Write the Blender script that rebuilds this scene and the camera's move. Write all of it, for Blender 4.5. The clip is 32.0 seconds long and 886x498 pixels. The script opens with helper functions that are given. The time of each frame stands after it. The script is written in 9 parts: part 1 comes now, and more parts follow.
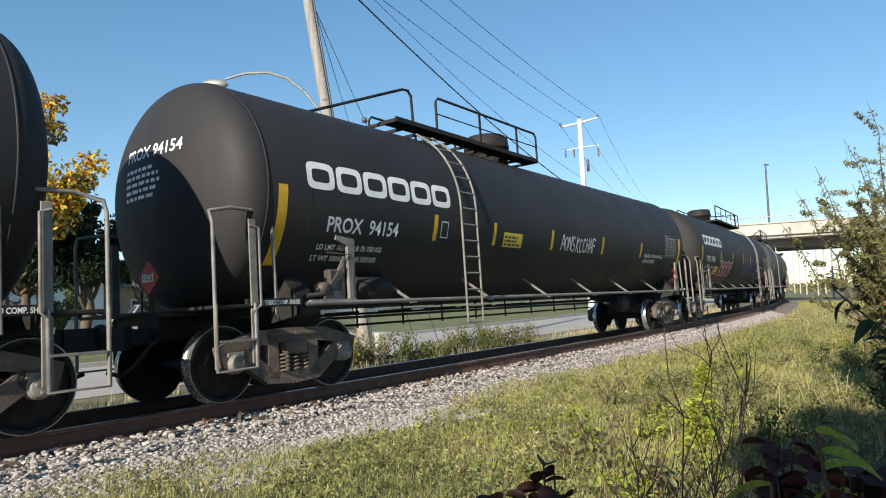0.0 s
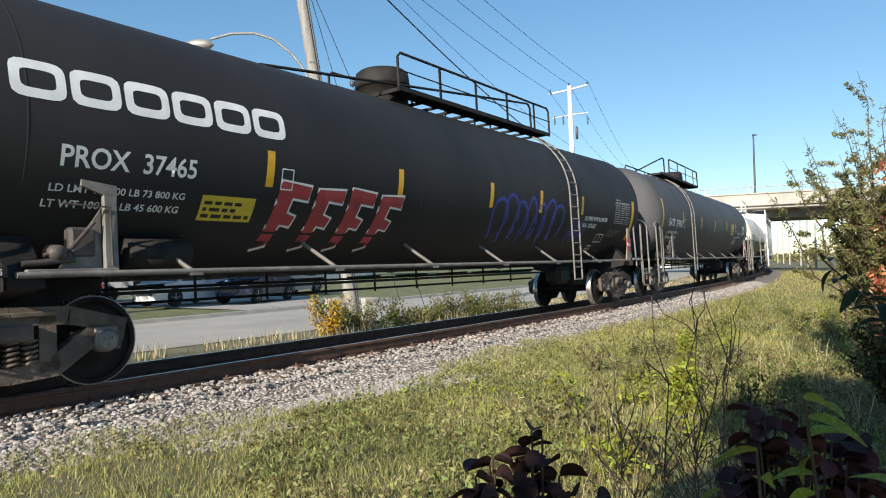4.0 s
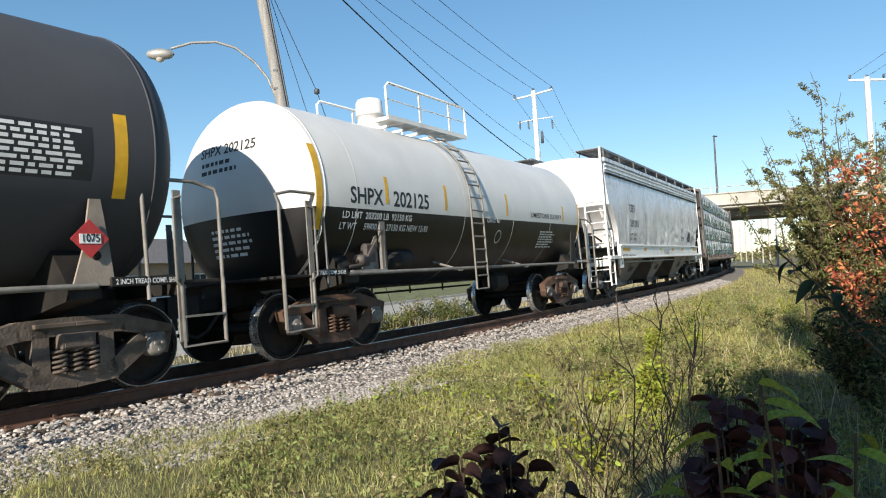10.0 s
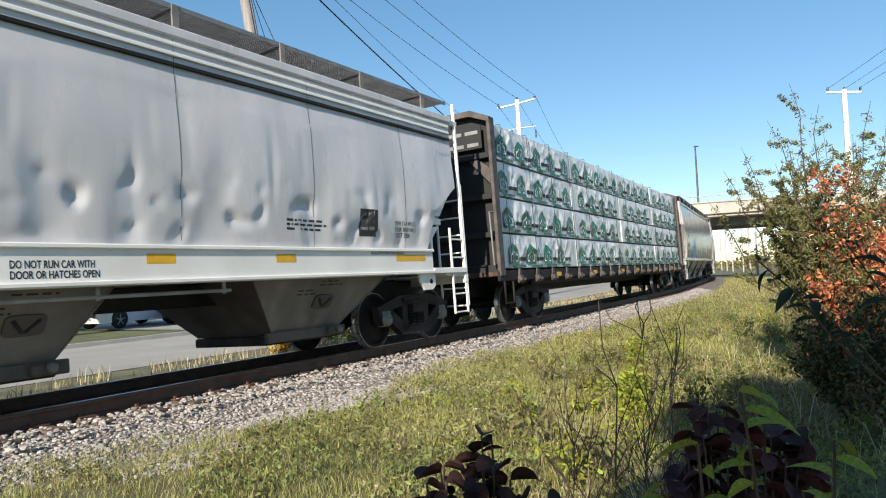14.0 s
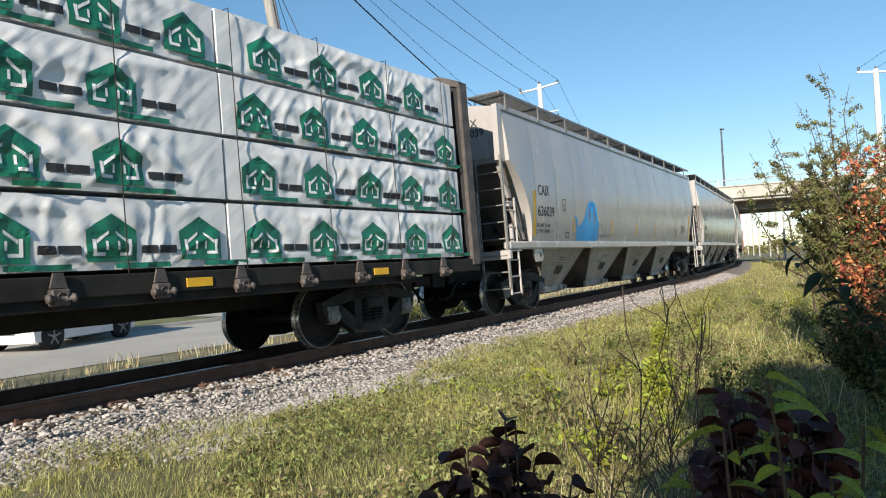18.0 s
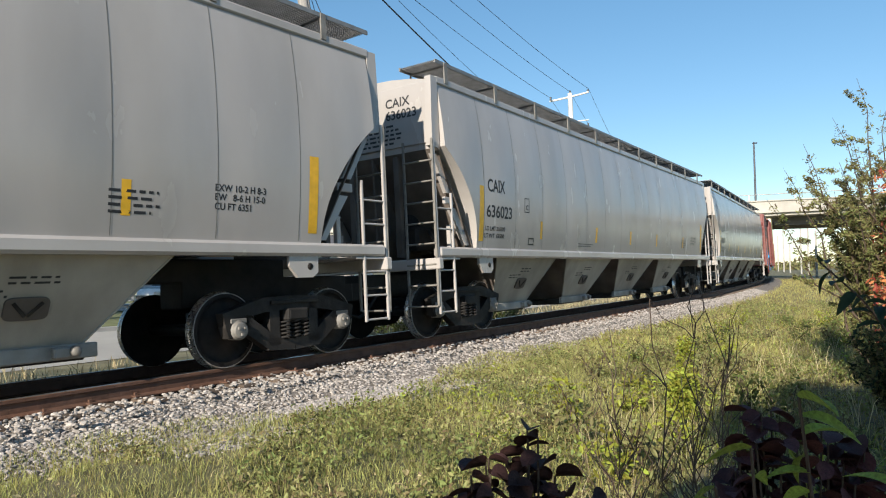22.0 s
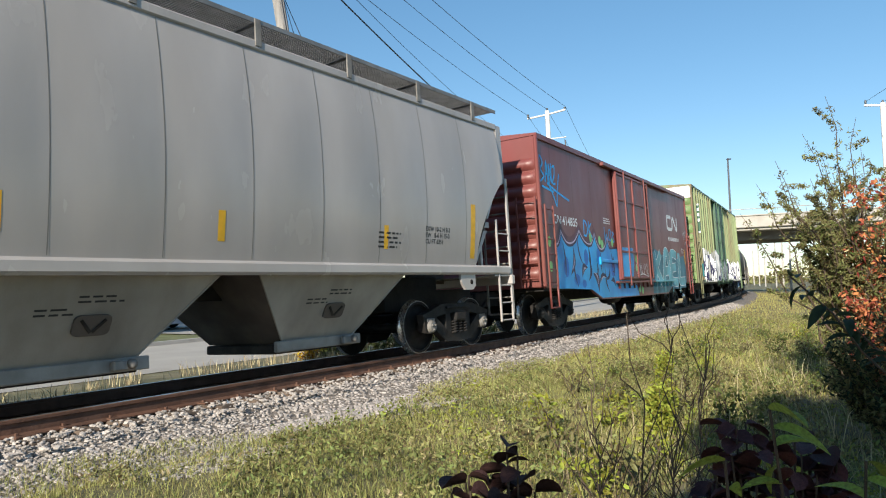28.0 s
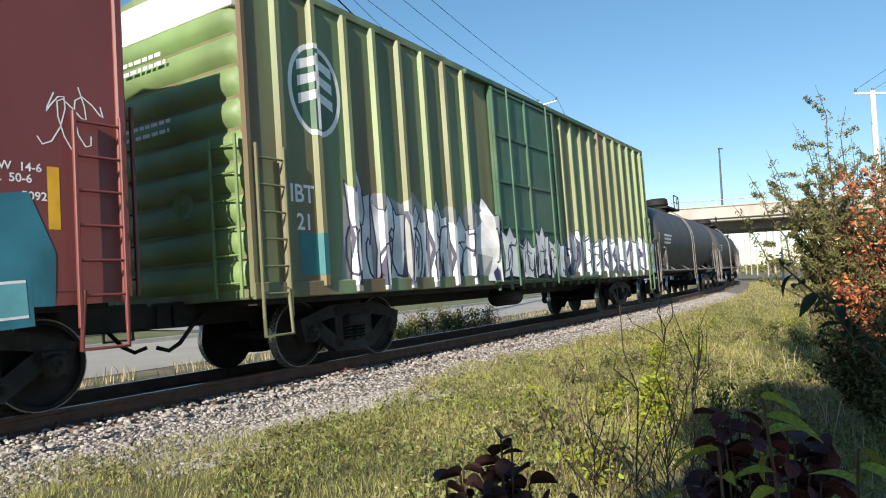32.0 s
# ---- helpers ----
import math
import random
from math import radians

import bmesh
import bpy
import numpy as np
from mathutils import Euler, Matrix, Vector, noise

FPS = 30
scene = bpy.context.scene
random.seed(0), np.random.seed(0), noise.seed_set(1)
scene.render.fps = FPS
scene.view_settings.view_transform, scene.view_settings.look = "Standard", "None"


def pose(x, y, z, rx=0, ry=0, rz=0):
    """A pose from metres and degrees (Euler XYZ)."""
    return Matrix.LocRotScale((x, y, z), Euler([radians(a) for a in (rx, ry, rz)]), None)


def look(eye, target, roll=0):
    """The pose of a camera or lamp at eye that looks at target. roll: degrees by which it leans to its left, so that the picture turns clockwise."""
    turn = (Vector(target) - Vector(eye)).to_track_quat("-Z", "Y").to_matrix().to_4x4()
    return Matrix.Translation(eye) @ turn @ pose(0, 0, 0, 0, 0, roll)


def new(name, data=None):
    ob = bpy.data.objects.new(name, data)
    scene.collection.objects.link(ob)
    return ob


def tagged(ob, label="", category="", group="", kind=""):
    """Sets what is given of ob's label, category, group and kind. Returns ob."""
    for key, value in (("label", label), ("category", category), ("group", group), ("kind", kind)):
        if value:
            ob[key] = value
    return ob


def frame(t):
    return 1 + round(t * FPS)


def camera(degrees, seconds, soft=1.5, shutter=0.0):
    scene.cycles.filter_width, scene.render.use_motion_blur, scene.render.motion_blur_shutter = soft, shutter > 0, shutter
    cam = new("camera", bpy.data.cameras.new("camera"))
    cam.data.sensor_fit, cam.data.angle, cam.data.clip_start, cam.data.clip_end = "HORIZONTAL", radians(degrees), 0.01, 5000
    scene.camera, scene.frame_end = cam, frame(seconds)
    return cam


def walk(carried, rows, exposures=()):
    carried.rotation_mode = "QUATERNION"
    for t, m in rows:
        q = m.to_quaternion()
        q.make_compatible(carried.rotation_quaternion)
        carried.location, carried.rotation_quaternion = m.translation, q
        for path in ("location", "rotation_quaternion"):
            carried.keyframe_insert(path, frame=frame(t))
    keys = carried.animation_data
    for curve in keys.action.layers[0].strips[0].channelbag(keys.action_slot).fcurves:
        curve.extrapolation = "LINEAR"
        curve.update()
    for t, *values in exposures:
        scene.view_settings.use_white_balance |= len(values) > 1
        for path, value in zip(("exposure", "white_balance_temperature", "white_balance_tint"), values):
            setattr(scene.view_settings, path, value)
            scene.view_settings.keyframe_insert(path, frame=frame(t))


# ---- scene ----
cam = camera(65.03, 32.0, soft=1.1)
PATH = [
    (0, pose(-0.001, -0.005, 1.175, 93.95, 1.83, -0.49)),
    (0.5, pose(-0.007, -0.006, 1.172, 92.51, 1.95, 0.16)),
    (1, pose(-0.018, -0.006, 1.174, 92.16, 1.83, 0.33)),
    (1.5, pose(-0.028, -0.004, 1.183, 91.87, 1.75, 0.12)),
    (2, pose(-0.029, -0.001, 1.182, 91.85, 1.66, -0.02)),
    (2.5, pose(-0.022, 0.003, 1.178, 91.84, 1.67, -0.81)),
    (3, pose(-0.021, 0.005, 1.170, 91.62, 1.50, -0.79)),
    (3.5, pose(-0.016, 0.011, 1.175, 91.13, 1.15, -1.77)),
    (5.5, pose(0.003, 0.000, 1.159, 91.41, 1.65, -0.55)),
    (6, pose(0.003, -0.000, 1.159, 91.42, 1.56, -2.26)),
    (6.5, pose(0.003, -0.002, 1.159, 91.29, 1.71, -2.67)),
    (7, pose(0.004, 0.001, 1.158, 91.00, 1.93, -3.23)),
    (7.5, pose(0.004, 0.002, 1.158, 90.80, 2.17, -3.62)),
    (8, pose(0.005, 0.001, 1.158, 90.60, 2.45, -3.14)),
    (8.5, pose(0.005, 0.002, 1.158, 90.74, 2.66, -3.06)),
    (9, pose(0.003, 0.004, 1.157, 90.95, 2.80, -3.10)),
    (9.5, pose(0.004, 0.005, 1.157, 91.31, 2.82, -3.33)),
    (10, pose(0.004, 0.004, 1.157, 91.60, 2.69, -4.07)),
    (10.5, pose(0.003, 0.003, 1.157, 91.93, 2.63, -3.95)),
    (11, pose(0.004, 0.004, 1.156, 92.07, 2.43, -4.32)),
    (11.5, pose(0.004, 0.006, 1.157, 92.25, 2.21, -4.88)),
    (12, pose(0.005, 0.005, 1.157, 92.36, 2.25, -4.84)),
    (12.5, pose(0.004, 0.004, 1.157, 92.29, 2.30, -5.11)),
    (13, pose(0.004, 0.004, 1.157, 92.46, 2.37, -5.04)),
    (13.5, pose(0.004, 0.005, 1.157, 92.46, 2.45, -5.27)),
    (14, pose(0.004, 0.004, 1.156, 92.19, 2.50, -5.44)),
    (14.5, pose(0.004, 0.000, 1.157, 91.87, 2.55, -5.13)),
    (15, pose(0.006, -0.002, 1.158, 91.86, 2.82, -4.46)),
    (15.5, pose(0.008, -0.000, 1.158, 91.70, 3.32, -4.35)),
    (17.5, pose(0.004, 0.005, 1.157, 91.01, 3.43, -4.03)),
    (18, pose(0.004, 0.004, 1.156, 91.14, 2.81, -3.57)),
    (18.5, pose(0.003, 0.003, 1.156, 91.13, 2.53, -3.10)),
    (19, pose(0.002, -0.009, 1.158, 90.97, 2.41, -2.32)),
    (19.5, pose(0.003, -0.010, 1.158, 91.15, 2.34, -2.35)),
    (20, pose(0.002, -0.005, 1.157, 91.27, 2.38, -2.07)),
    (20.5, pose(0.001, -0.001, 1.156, 91.42, 2.22, -2.02)),
    (21, pose(0.001, -0.002, 1.157, 91.57, 1.60, -2.13)),
    (21.5, pose(-0.000, 0.003, 1.156, 91.68, 1.17, -1.73)),
    (22, pose(-0.001, 0.007, 1.155, 91.70, 0.94, -1.55)),
    (22.5, pose(-0.001, 0.008, 1.155, 91.95, 0.90, -1.68)),
    (23, pose(-0.000, 0.008, 1.156, 92.00, 0.86, -1.82)),
    (23.5, pose(-0.000, 0.006, 1.156, 92.00, 0.96, -1.94)),
    (24, pose(0.000, 0.003, 1.156, 92.07, 1.02, -1.84)),
    (24.5, pose(0.001, 0.000, 1.157, 92.28, 1.30, -1.83)),
    (25, pose(0.001, 0.001, 1.157, 92.35, 1.16, -2.31)),
    (25.5, pose(0.001, 0.001, 1.157, 92.21, 1.00, -2.82)),
    (26, pose(0.001, -0.000, 1.157, 92.46, 1.19, -2.55)),
    (26.5, pose(0.001, -0.001, 1.157, 92.68, 1.31, -2.78)),
    (28.5, pose(0.002, -0.011, 1.158, 93.10, 1.54, -3.24)),
    (29, pose(0.005, -0.007, 1.159, 93.06, 1.78, -3.27)),
    (29.5, pose(0.006, -0.009, 1.159, 93.12, 2.09, -3.59)),
    (30, pose(0.005, -0.007, 1.159, 93.07, 2.17, -3.22)),
    (30.5, pose(0.005, -0.006, 1.158, 92.90, 2.38, -3.10)),
    (31, pose(0.005, -0.003, 1.158, 92.74, 2.21, -3.23)),
    (31.5, pose(0.005, -0.003, 1.158, 92.54, 2.25, -3.58)),
    (32, pose(0.005, -0.004, 1.158, 92.46, 2.24, -3.73)),
]
walk(cam, PATH, [(0, 0.22), (32, 0.22)])

# ---- light ----
SUN_AZ = math.atan2(-0.447, -0.895)      # compass-like angle of the sun, x over y
SUN_EL = radians(24)
world = bpy.data.worlds.new("sky")
scene.world = world
world.use_nodes = True
wn = world.node_tree.nodes
sky = wn.new("ShaderNodeTexSky")
sky.sky_type = "NISHITA"
sky.sun_disc = False
sky.sun_elevation = SUN_EL
sky.sun_rotation = SUN_AZ
sky.air_density, sky.dust_density, sky.ozone_density = 0.85, 0.1, 2.0
soft_sky = wn.new("ShaderNodeGamma")
soft_sky.inputs[1].default_value = 0.74
deep_sky = wn.new("ShaderNodeHueSaturation")
deep_sky.inputs["Hue"].default_value, deep_sky.inputs["Saturation"].default_value = 0.494, 1.33
world.node_tree.links.new(sky.outputs[0], soft_sky.inputs[0])
world.node_tree.links.new(soft_sky.outputs[0], deep_sky.inputs["Color"])
world.node_tree.links.new(deep_sky.outputs[0], wn["Background"].inputs[0])
wn["Background"].inputs[1].default_value = 0.205
sun = new("sun", bpy.data.lights.new("sun", "SUN"))
sun.data.energy, sun.data.angle, sun.data.color = 6.8, radians(0.53), (1.0, 0.905, 0.765)
sun_way = Vector((math.sin(SUN_AZ) * math.cos(SUN_EL), math.cos(SUN_AZ) * math.cos(SUN_EL), math.sin(SUN_EL)))
sun.matrix_world = look(sun_way * 60, (0, 0, 0))

# ---- materials ----


def mat(name, col, rough=0.6, metal=0.0, vary=0.25, scale=3.0, bump=0.15, bscale=40.0, dirt=None, dirt_amount=0.35, dscale=0.7,
        spec=0.5, island=0.0, obj=0.0, coat=0.0, stretch=(1, 1, 1), leaf=0.0, turn=0.0):
    m = bpy.data.materials.new(name)
    m.use_nodes = True
    nt = m.node_tree
    n, l = nt.nodes, nt.links
    b = n["Principled BSDF"]
    b.inputs["Roughness"].default_value = rough
    b.inputs["Metallic"].default_value = metal
    b.inputs["Specular IOR Level"].default_value = 0.15 if leaf else spec
    b.inputs["Coat Weight"].default_value = coat
    tc = n.new("ShaderNodeTexCoord")
    mp = n.new("ShaderNodeMapping")
    mp.inputs["Scale"].default_value = stretch
    if turn:
        mp.vector_type = "TEXTURE"
        mp.inputs["Rotation"].default_value = (0, turn, 0)
        mp.inputs["Scale"].default_value = tuple(1 / s for s in stretch)
    l.new(tc.outputs["Object"], mp.inputs[0])

    def tex(s, detail=5.0):
        t = n.new("ShaderNodeTexNoise")
        t.inputs["Scale"].default_value = s
        t.inputs["Detail"].default_value = detail
        l.new(mp.outputs[0], t.inputs["Vector"])
        return t.outputs["Fac"]

    def mixed(fac, a, bcol):
        x = n.new("ShaderNodeMix")
        x.data_type = "RGBA"
        if isinstance(fac, float):
            x.inputs[0].default_value = fac
        else:
            l.new(fac, x.inputs[0])
        for sock, val in ((x.inputs[6], a), (x.inputs[7], bcol)):
            if isinstance(val, tuple):
                sock.default_value = (*val, 1)
            else:
                l.new(val, sock)
        return x.outputs[2]

    def ramp(fac, lo, hi, top=1.0):
        r = n.new("ShaderNodeMapRange")
        r.inputs[1].default_value, r.inputs[2].default_value, r.inputs[4].default_value = lo, hi, top
        l.new(fac, r.inputs[0])
        return r.outputs[0]

    lo = tuple(max(0.0, c * (1 - vary)) for c in col)
    hi = tuple(min(1.0, c * (1 + vary)) for c in col)
    out = mixed(ramp(tex(scale), 0.3, 0.7), lo, hi)
    if dirt:
        out = mixed(ramp(tex(dscale, 8.0), 0.42, 0.75, dirt_amount), out, dirt)
    if island or obj:
        src = n.new("ShaderNodeNewGeometry").outputs["Random Per Island"] if island else n.new("ShaderNodeObjectInfo").outputs["Random"]
        amount = island or obj
        hsv = n.new("ShaderNodeHueSaturation")
        l.new(out, hsv.inputs["Color"])
        l.new(ramp(src, 0, 1, 1.0), hsv.inputs["Value"])
        r = n.new("ShaderNodeMapRange")
        r.inputs[3].default_value, r.inputs[4].default_value = 1 - amount, 1 + amount
        l.new(src, r.inputs[0])
        l.new(r.outputs[0], hsv.inputs["Value"])
        if leaf:
            r2 = n.new("ShaderNodeMapRange")
            r2.inputs[3].default_value, r2.inputs[4].default_value = 0.5 - leaf, 0.5 + leaf
            l.new(src, r2.inputs[0])
            l.new(r2.outputs[0], hsv.inputs["Hue"])
        out = hsv.outputs[0]
    l.new(out, b.inputs["Base Color"])
    rr = n.new("ShaderNodeMapRange")
    rr.inputs[3].default_value, rr.inputs[4].default_value = max(0.02, rough - 0.12), min(1.0, rough + 0.12)
    l.new(tex(scale * 2.3), rr.inputs[0])
    l.new(rr.outputs[0], b.inputs["Roughness"])
    if bump:
        bp = n.new("ShaderNodeBump")
        bp.inputs["Strength"].default_value = bump
        bp.inputs["Distance"].default_value = 0.02
        l.new(tex(bscale), bp.inputs["Height"])
        l.new(bp.outputs[0], b.inputs["Normal"])
    if leaf:
        tr = n.new("ShaderNodeBsdfTranslucent")
        ms = n.new("ShaderNodeMixShader")
        ms.inputs[0].default_value = 0.35
        l.new(out, tr.inputs["Color"])
        l.new(b.outputs[0], ms.inputs[1])
        l.new(tr.outputs[0], ms.inputs[2])
        l.new(ms.outputs[0], n["Material Output"].inputs["Surface"])
    return m


BLACK = mat("tank_black_paint", (0.062, 0.064, 0.072), 0.62, vary=0.14, scale=0.9, bump=0.03, bscale=14, dirt=(0.10, 0.095, 0.088), dirt_amount=0.35, dscale=0.6, stretch=(1, 1, 0.35), spec=0.3)
BLACKER = mat("deep_black_tank_paint", (0.022, 0.022, 0.024), 0.62, vary=0.16, scale=0.9, bump=0.03, bscale=14, dirt=(0.042, 0.039, 0.036), dirt_amount=0.4, dscale=0.6, stretch=(1, 1, 0.35), spec=0.25)
SLURRYB = mat("glossy_black_band_paint", (0.011, 0.011, 0.012), 0.4, vary=0.2, scale=1.2, bump=0.03, dirt=(0.03, 0.028, 0.027), dirt_amount=0.3, stretch=(1, 1, 0.5), spec=0.3)
STEEL = mat("dirty_dark_steel", (0.014, 0.013, 0.0125), 0.7, vary=0.35, scale=5, dirt=(0.045, 0.037, 0.03), dirt_amount=0.4, dscale=3, spec=0.3)
TRUCK = mat("dusty_cast_steel", (0.085, 0.068, 0.056), 0.75, vary=0.4, scale=6, bump=0.4, bscale=30, dirt=(0.26, 0.19, 0.145), dirt_amount=0.6, dscale=2.5)
# Dust tone made pale, with sunlight on the plate put into it.
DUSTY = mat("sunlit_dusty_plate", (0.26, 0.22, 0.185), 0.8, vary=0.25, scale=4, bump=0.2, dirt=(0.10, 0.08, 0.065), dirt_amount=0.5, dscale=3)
TRUCKD = mat("black_cast_steel", (0.015, 0.014, 0.0135), 0.7, vary=0.4, scale=6, bump=0.3, bscale=30, dirt=(0.10, 0.085, 0.075), dirt_amount=0.4, dscale=2.5, spec=0.3)
GALV = mat("worn_grey_handrail", (0.19, 0.18, 0.165), 0.6, vary=0.25, scale=8, dirt=(0.07, 0.06, 0.05), dirt_amount=0.4, dscale=3)
WHEEL = mat("wheel_steel", (0.012, 0.0108, 0.0105), 0.7, vary=0.4, scale=9, dirt=(0.04, 0.03, 0.025), dirt_amount=0.5, dscale=4, spec=0.25)
TREAD = mat("polished_tread", (0.55, 0.54, 0.52), 0.28, metal=0.9, vary=0.1, scale=20, bump=0.05)
RIM = mat("wheel_rim_edge", (0.30, 0.27, 0.25), 0.5, metal=0.3, vary=0.3, scale=20)
WHITE = mat("white_lettering", (0.78, 0.78, 0.77), 0.6, vary=0.08, scale=6, bump=0)
LETTER = mat("black_lettering", (0.02, 0.02, 0.022), 0.6, vary=0.1, scale=6, bump=0)
YELLOW = mat("yellow_reflective_tape", (0.72, 0.40, 0.02), 0.45, vary=0.12, scale=8, bump=0)
LABELY = mat("yellow_placard", (0.70, 0.52, 0.05), 0.5, vary=0.1, scale=8, bump=0)
PLAC = mat("red_placard", (0.45, 0.04, 0.04), 0.5, vary=0.1, scale=8, bump=0)
CREAM = mat("white_tank_paint", (0.64, 0.635, 0.62), 0.4, vary=0.06, scale=1.5, bump=0.04, dirt=(0.5, 0.47, 0.43), dirt_amount=0.3)
HOPG = mat("grey_hopper_paint", (0.39, 0.366, 0.352), 0.24, vary=0.08, scale=1.1, bump=0.06, bscale=8, dirt=(0.26, 0.24, 0.21), dirt_amount=0.4, dscale=0.8, stretch=(1, 1, 0.35))
HOPC = mat("pale_grey_hopper_paint", (0.575, 0.568, 0.588), 0.28, vary=0.08, scale=1.1, bump=0.08, bscale=6, dirt=(0.38, 0.38, 0.38), dirt_amount=0.35, dscale=0.9, stretch=(1, 1, 0.35))
HOPW = mat("white_hopper_paint", (0.80, 0.79, 0.76), 0.45, vary=0.06, scale=2, bump=0.05, dirt=(0.45, 0.4, 0.35), dirt_amount=0.3)
HOPL = mat("dusty_hopper_bay", (0.36, 0.335, 0.295), 0.6, vary=0.15, scale=2.5, bump=0.12, dirt=(0.12, 0.10, 0.085), dirt_amount=0.65, dscale=1.0, stretch=(1, 1, 0.5))
# Darker than the car's paint: under-car shade put in along with grime.
HOPB = mat("shaded_grimy_hopper_bay", (0.21, 0.19, 0.165), 0.65, vary=0.25, scale=2.5, bump=0.15, dirt=(0.06, 0.05, 0.042), dirt_amount=0.8, dscale=1.2, stretch=(1, 1, 0.5))
GRATE = mat("galvanised_grating", (0.22, 0.22, 0.22), 0.55, metal=0.4, vary=0.2, scale=5)
BROWN = mat("brown_boxcar_paint", (0.165, 0.042, 0.039), 0.42, vary=0.15, scale=1.0, bump=0.06, bscale=6, dirt=(0.19, 0.075, 0.056), dirt_amount=0.5, dscale=0.6, stretch=(1, 1, 0.4))
# Post paint is paler than the panels': sun on the ribs put into colour.
GREEN = mat("sunlit_faded_green_paint", (0.21, 0.265, 0.125), 0.55, vary=0.3, scale=1.3, bump=0.1, dirt=(0.15, 0.065, 0.04), dirt_amount=0.9, dscale=1.5, stretch=(1, 1, 0.14))
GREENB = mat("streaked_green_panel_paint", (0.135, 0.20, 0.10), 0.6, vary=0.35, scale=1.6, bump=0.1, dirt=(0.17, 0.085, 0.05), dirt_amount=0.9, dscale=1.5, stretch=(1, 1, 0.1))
GREENE = mat("green_end_paint", (0.17, 0.265, 0.095), 0.55, vary=0.2, scale=1.5, bump=0.08, dirt=(0.10, 0.12, 0.06), dirt_amount=0.5)
GREEND = mat("dark_green_paint", (0.05, 0.125, 0.075), 0.55, vary=0.25, scale=1.5, bump=0.08, dirt=(0.1, 0.08, 0.05), dirt_amount=0.4)
WINCHB = mat("weathered_winch_steel", (0.085, 0.07, 0.065), 0.6, vary=0.4, scale=6, bump=0.25, dirt=(0.03, 0.024, 0.02), dirt_amount=0.7, dscale=4)
# Dark brown that carries the shade below the cars as well as brake dust.
SHADE_GRIME = mat("shade_and_brake_dust", (0.11, 0.092, 0.08), 0.75, vary=0.35, scale=2, bump=0.15, dirt=(0.04, 0.033, 0.028), dirt_amount=0.7, dscale=1.5)
RUSTB = mat("rusty_brown_frame", (0.07, 0.04, 0.028), 0.7, vary=0.4, scale=4, bump=0.3, dirt=(0.17, 0.085, 0.045), dirt_amount=0.6, dscale=2)
WRAP = mat("white_plastic_wrap", (0.68, 0.68, 0.685), 0.35, vary=0.04, scale=3, bump=0.9, bscale=1.5, stretch=(2.6, 1, 0.5), turn=0.85)
WRAPG = mat("green_print", (0.012, 0.14, 0.085), 0.35, vary=0.12, scale=4, bump=0.9, bscale=1.5, stretch=(2.6, 1, 0.5), turn=0.85)
SPRAYB = mat("sky_blue_spray_paint", (0.004, 0.36, 0.76), 0.42, vary=0.25, scale=1.0, bump=0, dirt=(0.004, 0.19, 0.60), dirt_amount=0.95, dscale=1.5)
SPRAYD = mat("deep_blue_spray_paint", (0.02, 0.035, 0.30), 0.5, vary=0.3, scale=3, bump=0)
SPRAYR = mat("red_spray_paint", (0.42, 0.05, 0.06), 0.5, vary=0.25, scale=3, bump=0)
SPRAYC = mat("silver_spray_paint", (0.80, 0.80, 0.80), 0.45, vary=0.2, scale=2.5, bump=0, dirt=(0.30, 0.32, 0.35), dirt_amount=0.85, dscale=1.7)
SPRAYM = mat("mint_spray_paint", (0.13, 0.38, 0.44), 0.5, vary=0.35, scale=2, bump=0)
SPRAYT = mat("teal_spray_paint", (0.03, 0.16, 0.22), 0.5, vary=0.4, scale=1.5, bump=0)
SPRAYN = mat("navy_outline_paint", (0.022, 0.02, 0.07), 0.5, vary=0.2, scale=3, bump=0)
SPRAYK = mat("pale_green_spray_paint", (0.25, 0.62, 0.22), 0.5, vary=0.2, scale=3, bump=0)
RAIL = mat("rusty_rail_side", (0.115, 0.055, 0.034), 0.75, vary=0.35, scale=6, bump=0.3, dirt=(0.08, 0.05, 0.04), dirt_amount=0.5, dscale=3)
HEAD = mat("polished_rail_head", (0.45, 0.44, 0.43), 0.32, metal=0.85, vary=0.12, scale=8, bump=0.03)
TIE = mat("weathered_tie", (0.115, 0.085, 0.065), 0.85, vary=0.4, scale=8, bump=0.6, bscale=25, obj=0.25, stretch=(1, 6, 1))
STONE = mat("ballast_stone", (0.355, 0.325, 0.302), 0.9, vary=0.25, scale=20, bump=0.3, bscale=60, island=0.35)
STONE1 = mat("ballast_stone_single", (0.355, 0.325, 0.302), 0.9, vary=0.25, scale=20, bump=0.3, bscale=60, obj=0.35)
BED = mat("ballast_bed", (0.19, 0.165, 0.142), 0.95, vary=0.5, scale=18, bump=1.0, bscale=22)
ASPH = mat("worn_asphalt", (0.36, 0.34, 0.305), 0.9, vary=0.1, scale=0.6, bump=0.3, bscale=60, dirt=(0.27, 0.255, 0.23), dirt_amount=0.4, dscale=0.25)
# Darker concrete: the deck's shadow put into the girders' colour.
SHADED_CONC = mat("shaded_concrete", (0.17, 0.16, 0.145), 0.9, vary=0.2, scale=1.0, bump=0.25, bscale=15)
CONC = mat("weathered_concrete", (0.42, 0.40, 0.36), 0.85, vary=0.15, scale=1.0, bump=0.25, bscale=15, dirt=(0.22, 0.2, 0.18), dirt_amount=0.4, dscale=0.4)
SOIL = mat("grassy_soil", (0.11, 0.105, 0.05), 0.95, vary=0.5, scale=2.2, bump=1.0, bscale=12, dirt=(0.26, 0.22, 0.14), dirt_amount=0.7, dscale=0.6)
